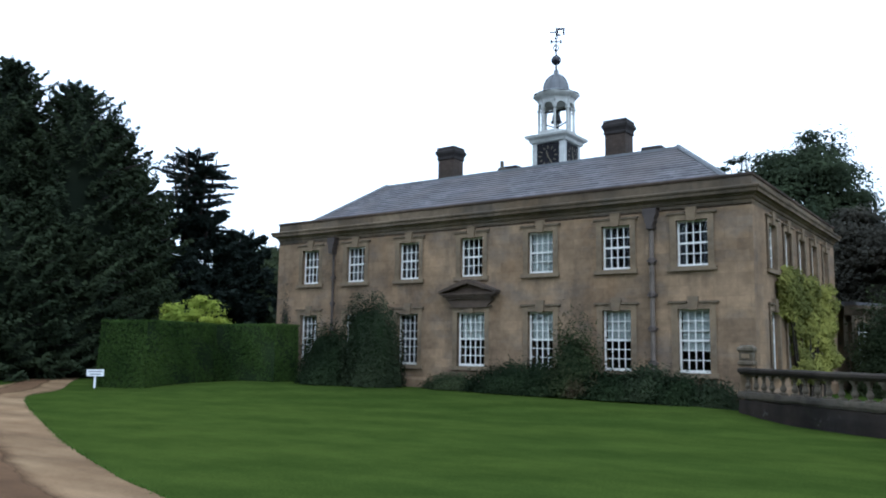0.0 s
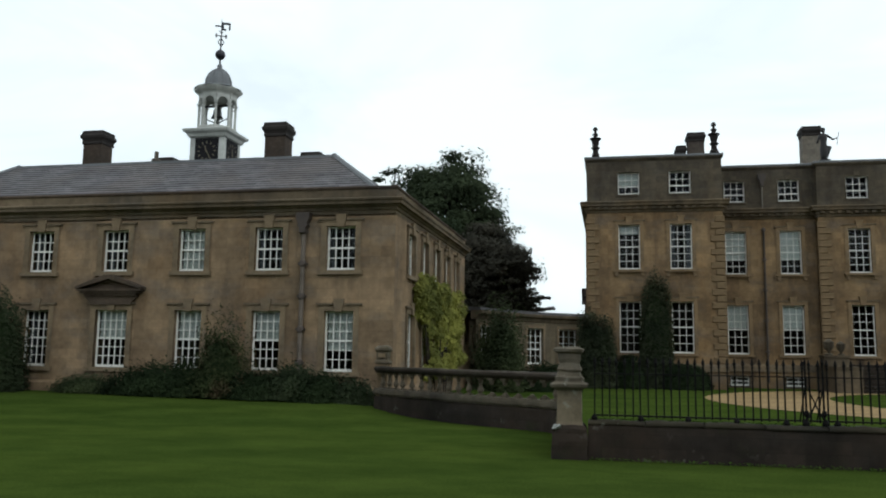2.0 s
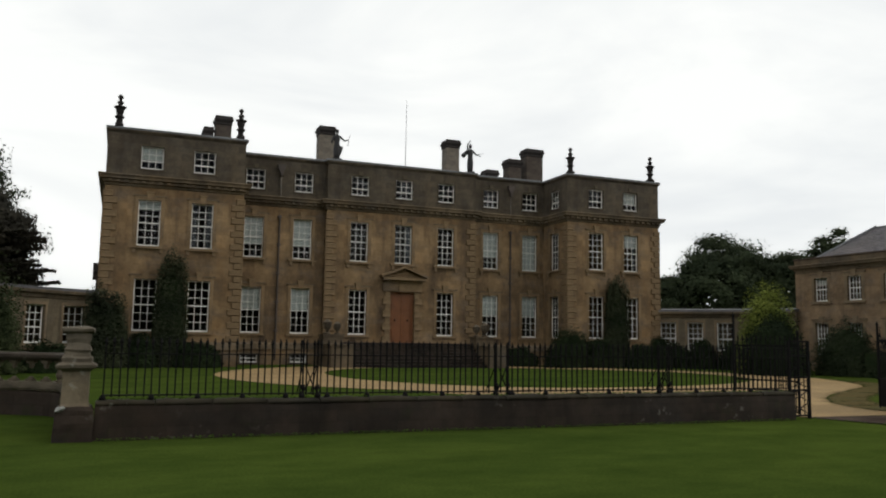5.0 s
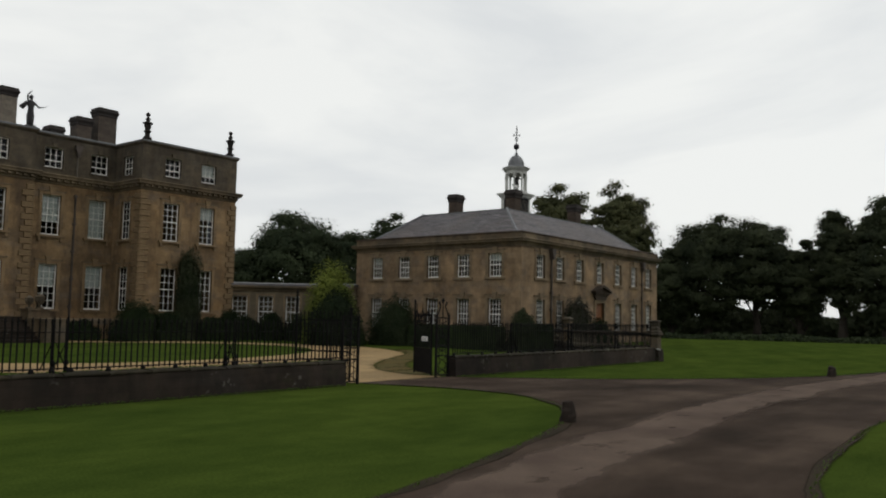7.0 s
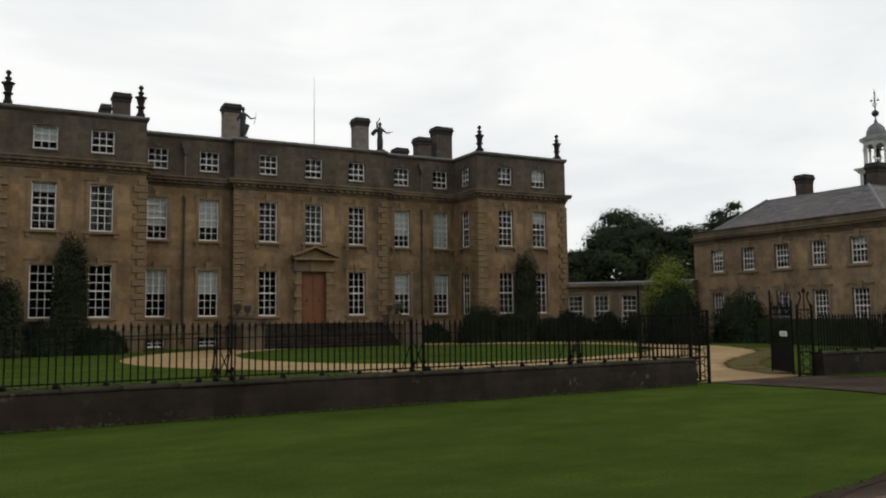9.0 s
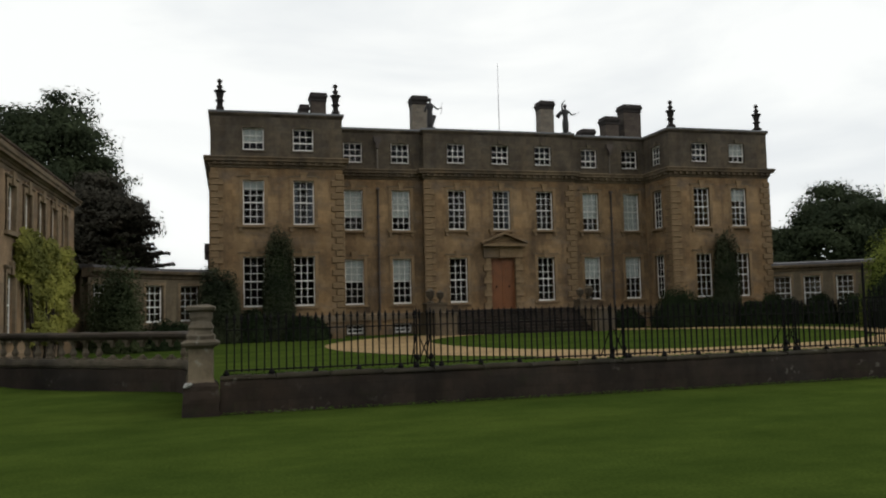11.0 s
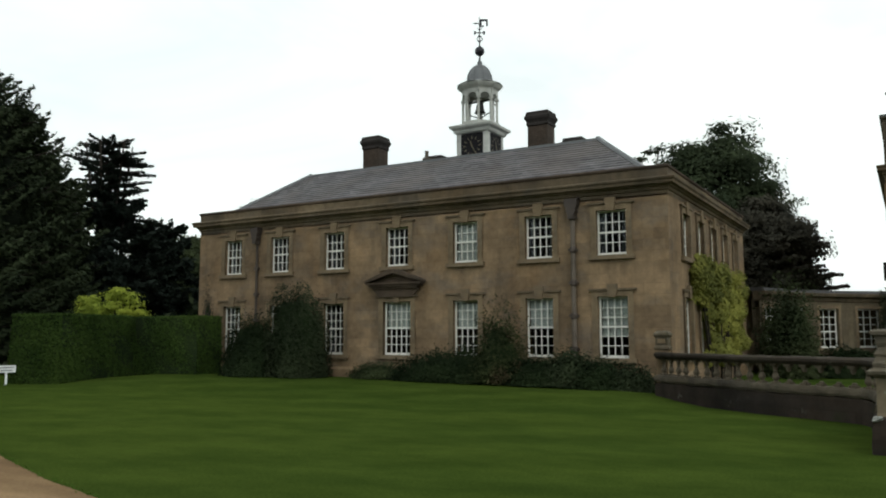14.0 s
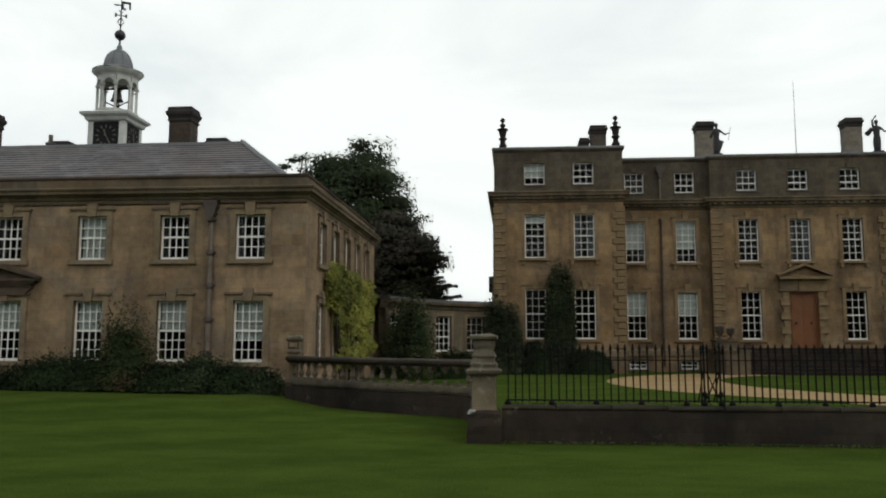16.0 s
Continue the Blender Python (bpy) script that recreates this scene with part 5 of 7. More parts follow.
def link(right):
    """The low curved corridor between pavilion and mansion."""
    def fx(x):
        return mirror(x) if right else x
    t = thing("link_corridor", "low curved limestone corridor with sash windows and lead roof", "corridor", (fx(-4.0), 43.5, 0), "link corridors")
    line = []
    for i in range(61):
        a, f, k = math.pi / 2 * i / 60, i / 60, 0.4
        line.append(((-5.8 + 5.2 * f) * (1 - k) + (-0.6 - 5.2 * math.cos(a)) * k, (38 + 7 * f) * (1 - k) + (38 + 7.6 * math.sin(a)) * k))
    run = [0.0]
    for p, q in zip(line, line[1:]):
        run.append(run[-1] + math.hypot(q[0] - p[0], q[1] - p[1]))

    def at(u):
        i = max(j for j in range(60) if run[j] <= u + 1e-9)
        f = (u - run[i]) / (run[i + 1] - run[i])
        return (line[i][0] + f * (line[i + 1][0] - line[i][0]), line[i][1] + f * (line[i + 1][1] - line[i][1]))
    mids = (2.6, 4.55, 6.45, 8.2) if right else (0.93, 2.9, 5.1, 7.5)
    half, ww = (0.75, 1.0) if right else (0.88, 1.24)
    stops = sorted({0.0, run[-1], *(m_ - half for m_ in mids), *(m_ + half for m_ in mids)})
    bits = []
    for u0, u1 in zip(stops, stops[1:]):
        n = 1 if any(abs((u0 + u1) / 2 - m_) < 0.01 for m_ in mids) else max(1, int((u1 - u0) / 0.7))
        for j in range(n):
            bits.append((at(u0 + (u1 - u0) * j / n), at(u0 + (u1 - u0) * (j + 1) / n), n == 1 and abs(u1 - u0 - 2 * half) < 0.01))
    pts = [p for p, _, _ in bits] + [bits[-1][1]]
    if right:
        bits = [((mirror(q[0]), q[1]), (mirror(p[0]), p[1]), w) for p, q, w in reversed(bits)]
        pts = [(mirror(x), y) for x, y in reversed(pts)]
    for (ax, ay), (bx, by), win in bits:
        ln, ang = math.hypot(bx - ax, by - ay), math.degrees(math.atan2(by - ay, bx - ax))
        m = pose(ax, ay, 0, 0, 0, ang)
        part("corridor_wall", Shape().wall(ln, -0.2, 3.4, 0.35, [(ln / 2 - ww / 2, ln / 2 + ww / 2, 1.2, 3.05)] if win else []), STONE_LINK, t, "grey-gold limestone wall", m)
        if win:
            window(t, m @ Matrix.Translation((ln / 2, 0, 1.2)), ww, 1.85, 3, 5, "link")
            part("apron", Shape(m).box(ln / 2 - 0.6, -0.035, 0.5, ln / 2 + 0.6, 0.05, 1.04), STONE_TRIM, t, "plain stone apron under a window")
    part("base_course", Shape().sweep([(0.07, -0.2), (0.07, 0.42), (0.0, 0.48), (-0.1, 0.48), (-0.1, -0.2)], pts), STONE_TRIM, t, "projecting base course")
    part("cornice", Shape().sweep([(0.0, 3.35), (0.06, 3.4), (0.1, 3.55), (0.28, 3.62), (0.3, 3.75), (0.05, 3.85), (-0.3, 3.85), (-0.3, 3.35)], pts), STONE_CORNICE, t, "moulded corridor cornice")
    part("roof", Shape().sweep([(0.26, 3.76), (0.2, 3.9), (-2.0, 4.05), (-2.0, 3.76)], pts), ROOF_LEAD, t, "low lead roof")
    part("back_wall", Shape().sweep([(-1.7, -0.2), (-1.7, 3.8), (-1.95, 3.8), (-1.95, -0.2)], pts), STONE_TRIM, t)
    return t


link(False)
link(True)


# ---- forecourt wall, railing, piers, balustrades and gate ----
LINE = 14.53


def dwarf_wall(x0, x1):
    n = max(2, int((x1 - x0) / 0.6))
    rows = []
    for i in range(n + 1):
        x = x0 + (x1 - x0) * i / n
        w = 0.02 * noise.noise((x * 1.7, 0.3, 0))
        rows.append([(x, LINE - 0.2 + w, -0.2), (x, LINE - 0.19 + w, 0.3), (x, LINE - 0.17 + w, 0.57), (x, LINE + 0.19, 0.57), (x, LINE + 0.2, -0.2)])

    def loft(shape, rings):
        k = len(rings[0])
        last = (len(rings) - 1) * k
        return shape.add([p for r in rings for p in r], [(i * k + j, (i + 1) * k + j, (i + 1) * k + (j + 1) % k, i * k + (j + 1) % k) for i in range(len(rings) - 1) for j in range(k)] + [tuple(range(k - 1, -1, -1)), tuple(last + j for j in range(k))])
    t = thing("dwarf_wall", "low dark mossy stone wall below the railing", "wall", ((x0 + x1) / 2, LINE, 0), "forecourt walls")
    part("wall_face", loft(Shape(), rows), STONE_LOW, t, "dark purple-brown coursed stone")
    # each coping stone: worn, rounded and set a little askew
    count = int((x1 - x0) / 0.95)
    for i in range(count):
        a, b = x0 + (x1 - x0) * i / count + 0.006, x0 + (x1 - x0) * (i + 1) / count - 0.006
        dy, dz = random.uniform(-0.012, 0.012), random.uniform(-0.012, 0.008)
        rings = []
        for q in range(6):
            x = a + (b - a) * q / 5
            w, v = 0.022 * noise.noise((x * 3.1, 4.3, 0)), 0.02 * noise.noise((x * 4.7, 8.1, 2.0)) - (0.012 if q in (0, 5) else 0)
            rings.append([(x, LINE - 0.172 + dy + w, 0.572), (x, LINE - 0.19 + dy + w, 0.60), (x, LINE - 0.175 + dy + w, 0.632 + dz + v), (x, LINE - 0.13, 0.66 + dz + v), (x, LINE + 0.14, 0.662 + dz + v), (x, LINE + 0.22, 0.62), (x, LINE + 0.22, 0.572)])
        part("coping_stone", loft(Shape(), rings), STONE_MOSS, t, "", None, True)
    return t


def railing(x0, x1, stays):
    """Iron railing on the dwarf wall: pales with spear heads, rails, studs and braced stays."""
    t = thing("railing", "black wrought iron railing with spear-headed pales", "railing", ((x0 + x1) / 2, LINE, 0.66), "forecourt railings")
    part("top_rail", Shape().box(x0, LINE - 0.022, 1.425, x1, LINE + 0.022, 1.443), IRON, t)
    part("bottom_rail", Shape().box(x0, LINE - 0.022, 0.72, x1, LINE + 0.022, 0.745), IRON, t)
    pale = Shape().box(-0.012, -0.012, 0.7, 0.012, 0.012, 1.55).lathe([(0.014, 1.55), (0.026, 1.58), (0.014, 1.6), (0.031, 1.63), (0.006, 1.72)], seg=6).mesh("pale", IRON)
    stud = Shape().lathe([(0.05, 0.655), (0.055, 0.69), (0.035, 0.73), (0.02, 0.75)], seg=8).mesh("stud", IRON)
    n = int((x1 - x0) / 0.128)
    for i in range(n + 1):
        x = x0 + (x1 - x0) * i / n
        part("pale", pale, None, t, "", pose(x, LINE, 0, random.uniform(-0.5, 0.5), random.uniform(-0.5, 0.5), 0))
        if i % 6 == 0:
            part("stud", stud, None, t, "", pose(x, LINE - 0.03, 0))
    def stay():
        s = Shape()
        for d in (-1, 1):
            s.box(d * 0.135 - 0.013, -0.02, 0.66, d * 0.135 + 0.013, 0.02, 1.62).lathe([(0.016, 1.62), (0.03, 1.66), (0.005, 1.75)], d * 0.135, 0, 6)
            s.tube((d * 0.19, -0.05, 0.68), (d * 0.06, -0.02, 0.86), 0.02, 0.014, 5).tube((d * 0.06, -0.02, 0.86), (-d * 0.1, -0.02, 1.24), 0.014, 0.01, 5)
            s.lathe([(0.03, 0.8), (0.045, 0.84), (0.03, 0.9)], d * 0.135, -0.02, 6)
            s.lathe([(0.055, 0.655), (0.06, 0.7), (0.03, 0.76)], d * 0.15, -0.02, 8)
            s.tube((d * 0.135, 0, 1.3), (d * 0.135, 0.5, 0.68), 0.011, 0.013, 5)
        return s.mesh("stay", IRON)
    for x in stays:
        part("stay", once("stay", stay), None, t, "pair of scrolled iron stays", pose(x, LINE, 0))
    return t


def rough(shape, amount, scale=3.0):
    """Wears a shape's corners out of true."""
    shape.v = [tuple(Vector(p) + amount * noise.noise_vector(Vector(p) * scale)) for p in shape.v]
    return shape


def worn_block(x, y, rows, amount, n=5):
    """A square block of many facets, led up through rows of (half width, height), then worn."""
    vs, k = [], 4 * n
    for r, z in rows:
        for side_of in range(4):
            for i in range(n):
                u, v = -r + 2 * r * i / n, -r
                for _ in range(side_of):
                    u, v = -v, u
                vs.append((x + u, y + v, z))
    fs = [(j * k + i, j * k + (i + 1) % k, (j + 1) * k + (i + 1) % k, (j + 1) * k + i) for j in range(len(rows) - 1) for i in range(k)]
    return rough(Shape().add(vs, fs + [tuple((len(rows) - 1) * k + i for i in range(k))]), amount, 5.0)


def pier(x, y):
    """A stone end pier: rough base, smooth die, moulded cap and a stepped block on top."""
    t = thing("stone_pier", "square pale stone pier with moulded cap and carved block", "pier", (x, y, 0), "stone piers")
    part("base", worn_block(x, y, [(0.3, -0.2), (0.305, 0.0), (0.3, 0.15), (0.305, 0.3), (0.295, 0.42), (0.285, 0.5), (0.25, 0.56), (0.2, 0.57)], 0.03), STONE_LOW, t, "dark rough stone base with white lichen")
    part("lichen", worn_block(x - 0.2, y - 0.26, [(0.05, 0.5), (0.085, 0.53), (0.06, 0.565), (0.02, 0.575)], 0.05, 3), LICHEN, t, "crust of white lichen")
    part("die", worn_block(x, y, [(0.225, 0.55), (0.21, 0.62), (0.205, 0.75), (0.203, 0.9), (0.204, 1.05), (0.205, 1.16)], 0.012), STONE_PIER, t, "pale smooth stone shaft")
    part("cap", worn_block(x, y, [(0.21, 1.14), (0.24, 1.17), (0.3, 1.2), (0.315, 1.25), (0.25, 1.28), (0.2, 1.33)], 0.014), STONE_PLINTH, t, "moulded stone cap")
    part("block", worn_block(x, y, [(0.235, 1.3), (0.245, 1.36), (0.2, 1.4), (0.19, 1.46), (0.215, 1.5), (0.185, 1.56), (0.165, 1.61), (0.185, 1.67), (0.19, 1.77), (0.24, 1.8), (0.25, 1.85), (0.19, 1.88), (0.1, 1.89)], 0.03), STONE_PLINTH, t, "weathered stepped stone block")
    return t


def small_pedestal(x, y, z):
    t = thing("end_pedestal", "small panelled stone pedestal ending the balustrade", "pedestal", (x, y, 0), "end pedestals")
    part("die", Shape().box(x - 0.16, y - 0.16, z, x + 0.16, y + 0.16, z + 1.76).box(x - 0.1, y - 0.215, z + 1.58, x + 0.1, y - 0.158, z + 1.7), STONE_TRIM, t)
    part("cap", Shape().lathe([(0.2, 1.38 + z), (0.3, 1.42 + z), (0.29, 1.48 + z), (0.24, 1.52 + z), (0.24, 1.73 + z), (0.31, 1.8 + z), (0.3, 1.86 + z), (0.17, 1.93 + z)], x, y, 4, math.pi / 4), STONE_BALUSTER, t, "stepped stone cap")
    return t


def balustrade(right):
    """A quadrant of stone balusters on a low dark wall."""
    if right:
        line = [(35.5, 14.85), (35.6, 17.3), (35.9, 18.7), (36.4, 19.3), (37.1, 20.0), (38.0, 20.9), (39.0, 21.8), (40.2, 22.85)]
    else:
        line = [(-0.4, 14.85), (-0.45, 17.3), (-0.75, 18.72), (-1.3, 19.22), (-2.65, 20.0), (-3.43, 20.55), (-4.35, 21.3), (-5.25, 22.0), (-6.15, 22.9)]
    path = [(p.x, p.y) for p in curve(line, False, 10)]
    t = thing("balustrade", "curved lichened stone balustrade on a dark low wall", "balustrade", (*path[len(path) // 2], 0), "balustrades")
    if not right:
        path.reverse()
    low = [(-0.16, -0.2), (-0.16, 0.5), (0.16, 0.5), (0.18, 0.3), (0.18, -0.2)]
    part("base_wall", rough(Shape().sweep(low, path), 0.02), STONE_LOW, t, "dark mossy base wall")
    part("plinth_course", rough(Shape().sweep([(-0.17, 0.52), (-0.2, 0.56), (-0.2, 0.65), (-0.16, 0.71), (0.16, 0.71), (0.19, 0.65), (0.2, 0.58), (0.17, 0.52)], path), 0.035, 4.5), STONE_PLINTH, t, "lichened plinth course")
    part("coping", rough(Shape().sweep([(-0.12, 1.16), (-0.15, 1.2), (-0.19, 1.23), (-0.19, 1.29), (-0.13, 1.33), (0.13, 1.33), (0.19, 1.29), (0.19, 1.23), (0.15, 1.2), (0.12, 1.16)], path), 0.016, 3.5), STONE_COPING, t, "dark moulded coping")
    bal = Shape().box(-0.08, -0.08, 0.7, 0.08, 0.08, 0.75).lathe([(0.055, 0.75), (0.045, 0.775), (0.075, 0.82), (0.08, 0.86), (0.055, 0.92), (0.035, 0.97), (0.05, 0.99), (0.035, 1.01), (0.055, 1.05), (0.065, 1.09), (0.05, 1.11)], seg=8).box(-0.08, -0.08, 1.11, 0.08, 0.08, 1.165).mesh("baluster", STONE_BALUSTER)
    stub = rough(Shape().box(-0.08, -0.08, 0.7, 0.08, 0.08, 0.76).lathe([(0.06, 0.76), (0.055, 0.8), (0.02, 0.815)], seg=8).lathe([(0.02, 0.985), (0.05, 1.0), (0.065, 1.1)], seg=8).box(-0.08, -0.08, 1.1, 0.08, 0.08, 1.165), 0.01, 6.0).mesh("baluster_stub", STONE_BALUSTER)
    lens = [0]
    for p, q in zip(path, path[1:]):
        lens.append(lens[-1] + math.hypot(q[0] - p[0], q[1] - p[1]))
    n = int(lens[-1] / 0.375)
    for k in range(n):
        d = (k + 0.5) * lens[-1] / n
        i = max(j for j in range(len(lens)) if lens[j] <= d and j < len(path) - 1)
        f = (d - lens[i]) / (lens[i + 1] - lens[i])
        x, y = path[i][0] + f * (path[i + 1][0] - path[i][0]), path[i][1] + f * (path[i + 1][1] - path[i][1])
        turn = math.degrees(math.atan2(path[i + 1][1] - path[i][1], path[i + 1][0] - path[i][0]))
        lost = not right and 11 <= n - 1 - k < 16
        part("baluster_stub" if lost else "baluster", stub if lost else bal, None, t, "broken baluster, head and foot left" if lost else "", pose(x, y, 0, random.uniform(-1.5, 1.5), 0, turn))
    return t


dwarf_wall(-0.01, 15.22)
dwarf_wall(20.02, 35.15)
railing(0.1, 15.17, (3.64, 7.6, 11.61))
railing(20.1, 35.05, (23.57, 27.53, 31.5))
pier(-0.32, LINE)
pier(35.5, LINE)
balustrade(False)
balustrade(True)
small_pedestal(-6.1, 23.1, 0)
small_pedestal(37.3, 20.15, 0.05)


def gate_standard(x, crown):
    """An openwork iron pilaster beside the gate: two posts, lattice panels and a scrolled crown."""
    t = thing("gate_standard", "black openwork iron pilaster with lattice panels", "gate post", (x, LINE, 0), "gate standards")
    w = 0.3
    for d in (-1, 1):
        part("post", Shape().box(x + d * w - 0.03, LINE - 0.03, 0, x + d * w + 0.03, LINE + 0.03, 1.86), IRON, t)
    for z in (0.08, 0.68, 0.98, 1.5, 1.84):
        part("cross_rail", Shape().box(x - w + 0.03, LINE - 0.02, z - 0.02, x + w - 0.03, LINE + 0.02, z + 0.02), IRON, t)
    lat = Shape()
    for k in range(2):
        z = 0.1 + 0.29 * k
        lat.tube((x - w, LINE, z), (x + w, LINE, z + 0.29), 0.014, 0.014, 5).tube((x + w, LINE, z), (x - w, LINE, z + 0.29), 0.014, 0.014, 5)
    lat.tube((x - w, LINE, 1.0), (x, LINE, 1.46), 0.014, 0.014, 5).tube((x + w, LINE, 1.0), (x, LINE, 1.46), 0.014, 0.014, 5)
    lat.tube((x, LINE, 0.7), (x, LINE, 1.84), 0.014, 0.014, 5)
    for u in (-0.15, 0.15):
        lat.tube((x + u, LINE, 0.08), (x + u, LINE, 1.84), 0.012, 0.012, 5)
    for z in (0.83, 1.24, 1.67):
        lat.tube((x - w, LINE, z - 0.1), (x + w, LINE, z + 0.1), 0.012, 0.012, 5).tube((x + w, LINE, z - 0.1), (x - w, LINE, z + 0.1), 0.012, 0.012, 5)
    part("lattice", lat, IRON, t, "crossed iron lattice bars")
    if crown:
        c = Shape()
        for d in (-1, 1):
            c.tube((x + d * w, LINE, 1.86), (x + d * 0.12, LINE, 2.2), 0.022, 0.02, 6).tube((x + d * 0.12, LINE, 2.2), (x + d * 0.2, LINE, 2.33), 0.02, 0.03, 6)
            c.lathe([(0.02, 1.86), (0.05, 1.9), (0.01, 2.0)], x + d * w, LINE, 6)
        c.tube((x, LINE, 1.86), (x, LINE, 2.42), 0.02, 0.012, 6).lathe([(0.02, 2.3), (0.06, 2.36), (0.01, 2.46)], x, LINE, 8)
        part("crown", c, IRON, t, "scrolled iron crown")
    return t


def gate_leaf(hinge, end, tall, plate):
    """An iron gate leaf standing open: stiles, rails, solid lower panel or bars, spear heads and scrolls."""
    (ax, ay), (bx, by) = hinge, end
    ln, ang = math.hypot(bx - ax, by - ay), math.degrees(math.atan2(by - ay, bx - ax))
    t = thing("gate_leaf", "black wrought iron gate leaf standing open inwards", "gate", (ax, ay, 0), "gate leaves")
    m = pose(ax, ay, 0, 0, 0, ang)
    for u in (0.05, ln):
        part("stile", Shape(m).box(u - 0.025, -0.025, 0.06, u + 0.025, 0.025, 2.0 if u < 1 else tall).lathe([(0.02, tall if u > 1 else 2.0), (0.045, (tall if u > 1 else 2.0) + 0.04), (0.005, (tall if u > 1 else 2.0) + 0.14)], u, 0, 6), IRON, t)
    for z in (0.12, 0.62, 0.86, 1.72):
        part("rail", Shape(m).box(0.07, -0.016, z - 0.02, ln - 0.02, 0.016, z + 0.02), IRON, t)
    n = int(ln / 0.115)
    bar = once("gate_bar", lambda: Shape().box(-0.009, -0.009, 0.12, 0.009, 0.009, 1.85).lathe([(0.012, 1.85), (0.026, 1.9), (0.004, 2.0)], 0, 0, 6).mesh("gate_bar", IRON))
    for k in range(1, n):
        part("gate_bar", bar, None, t, "", m @ Matrix.Translation((k * ln / n, 0, 0)))
    if plate:
        part("kick_panel", Shape(m).box(0.08, -0.006, 0.1, ln - 0.04, 0.006, 0.85), IRON, t, "solid iron lower panel")
        part("scroll_panel", Shape(m).tube((0.08, 0, 0.62), (ln, 0, 0.86), 0.012, 0.012, 5).tube((0.08, 0, 0.86), (ln, 0, 0.62), 0.012, 0.012, 5).tube((0.08, 0, 0.86), (ln, 0, 1.72), 0.012, 0.012, 5).tube((0.08, 0, 1.72), (ln, 0, 0.86), 0.012, 0.012, 5), IRON, t, "crossed iron bars")
        s = Shape(m)
        for k in range(3):
            u = 0.35 + 0.5 * k
            s.tube((u - 0.2, 0, 1.75), (u, 0, 2.1), 0.018, 0.015, 5).tube((u + 0.2, 0, 1.75), (u, 0, 2.1), 0.018, 0.015, 5)
            s.tube((u, 0, 2.1), (u, 0, 2.3), 0.015, 0.006, 5)
        part("overthrow", s, IRON, t, "scrolled cresting")
        b = part("notice", Shape(m).box(0.3, 0.03, 1.1, 0.78, 0.045, 1.24), SIGNWHITE, t, "small white notice plate")
        for z in (1.13, 1.18):
            part("notice_line", Shape(m).box(0.36, 0.045, z, 0.72, 0.048, z + 0.025), INK, b, "plain bar")
    return t


gate_standard(15.54, False)
gate_standard(19.56, True)
gate_leaf((15.82, 14.75), (15.2, 16.35), 2.45, False)
gate_leaf((19.28, 14.72), (20.02, 16.05), 2.3, True)


def bollard(x, y):
    s = rough(Shape().lathe([(0.17, -0.1), (0.165, 0.05), (0.15, 0.14), (0.13, 0.22), (0.115, 0.29), (0.09, 0.35), (0.07, 0.38), (0.02, 0.4)], seg=10), 0.05, 6.0 + x * 0.1)
    return tagged(part("stone_bollard", s, STONE_LOW, None, "", pose(x, y, 0)), "short rough dark stone marker at the drive's edge", "bollard", "drive bollards")


bollard(13.0, 6.38)
bollard(31.2, 6.0)


def sign():
    x, y = -29.15, 18.15
    t = thing("sign", "small white notice board on a white post beside the drive", "sign", (x, y, 0))
    m = pose(x, y, 0, 0, 0, 59)
    part("post", Shape(m).box(-0.04, -0.03, -0.1, 0.04, 0.03, 0.6), SIGNWHITE, t)
    b = part("board", Shape(m).box(-0.31, -0.055, 0.46, 0.31, -0.032, 0.72), SIGNWHITE, t)
    for z, w in ((0.62, 0.24), (0.52, 0.19)):
        part("text_bar", Shape(m).box(-w, -0.062, z, w, -0.056, z + 0.035), INK, b, "plain bar")


sign()


# ---- hedges, shrubs and trees ----
def leaves(name, pos, nrm, size, mat, rng, spread=0.8, long=1.5):
    """One mesh of many small leaves at the given places, each turned about its own way."""
    n = len(pos)
    nv = nrm + rng.normal(0, spread, (n, 3))
    nv /= np.linalg.norm(nv, axis=1, keepdims=True) + 1e-9
    r = rng.normal(0, 1, (n, 3))
    a = np.cross(nv, r)
    a /= np.linalg.norm(a, axis=1, keepdims=True) + 1e-9
    b = np.cross(nv, a)
    s = (size * rng.uniform(0.6, 1.4, n))[:, None]
    co = np.stack([pos - a * s * long * 0.5, pos - b * s * 0.42 + a * s * 0.1, pos + a * s * long * 0.5, pos + b * s * 0.42 + a * s * 0.1], 1).reshape(-1, 3)
    me = bpy.data.meshes.new(name)
    me.vertices.add(4 * n)
    me.vertices.foreach_set("co", co.astype(np.float32).ravel())
    me.loops.add(4 * n)
    me.loops.foreach_set("vertex_index", np.arange(4 * n, dtype=np.int32))
    me.polygons.add(n)
    me.polygons.foreach_set("loop_start", np.arange(0, 4 * n, 4, dtype=np.int32))
    me.materials.append(mat)
    me.update(calc_edges=True)
    me.validate()
    return me


def ball_points(rng, n):
    p = rng.normal(0, 1, (n, 3))
    return p / np.linalg.norm(p, axis=1, keepdims=True)


def lumps(p, seed, amount, scale):
    """Smooth unevenness over directions p."""
    f = np.zeros(len(p))
    rng = np.random.default_rng(seed)
    for k in range(7):
        d = rng.normal(0, 1, 3)
        f += np.sin(p @ d * scale * (1 + 0.4 * k) + rng.uniform(0, 6.28)) / (1 + 0.4 * k)
    return 1 + amount * f / 2.2


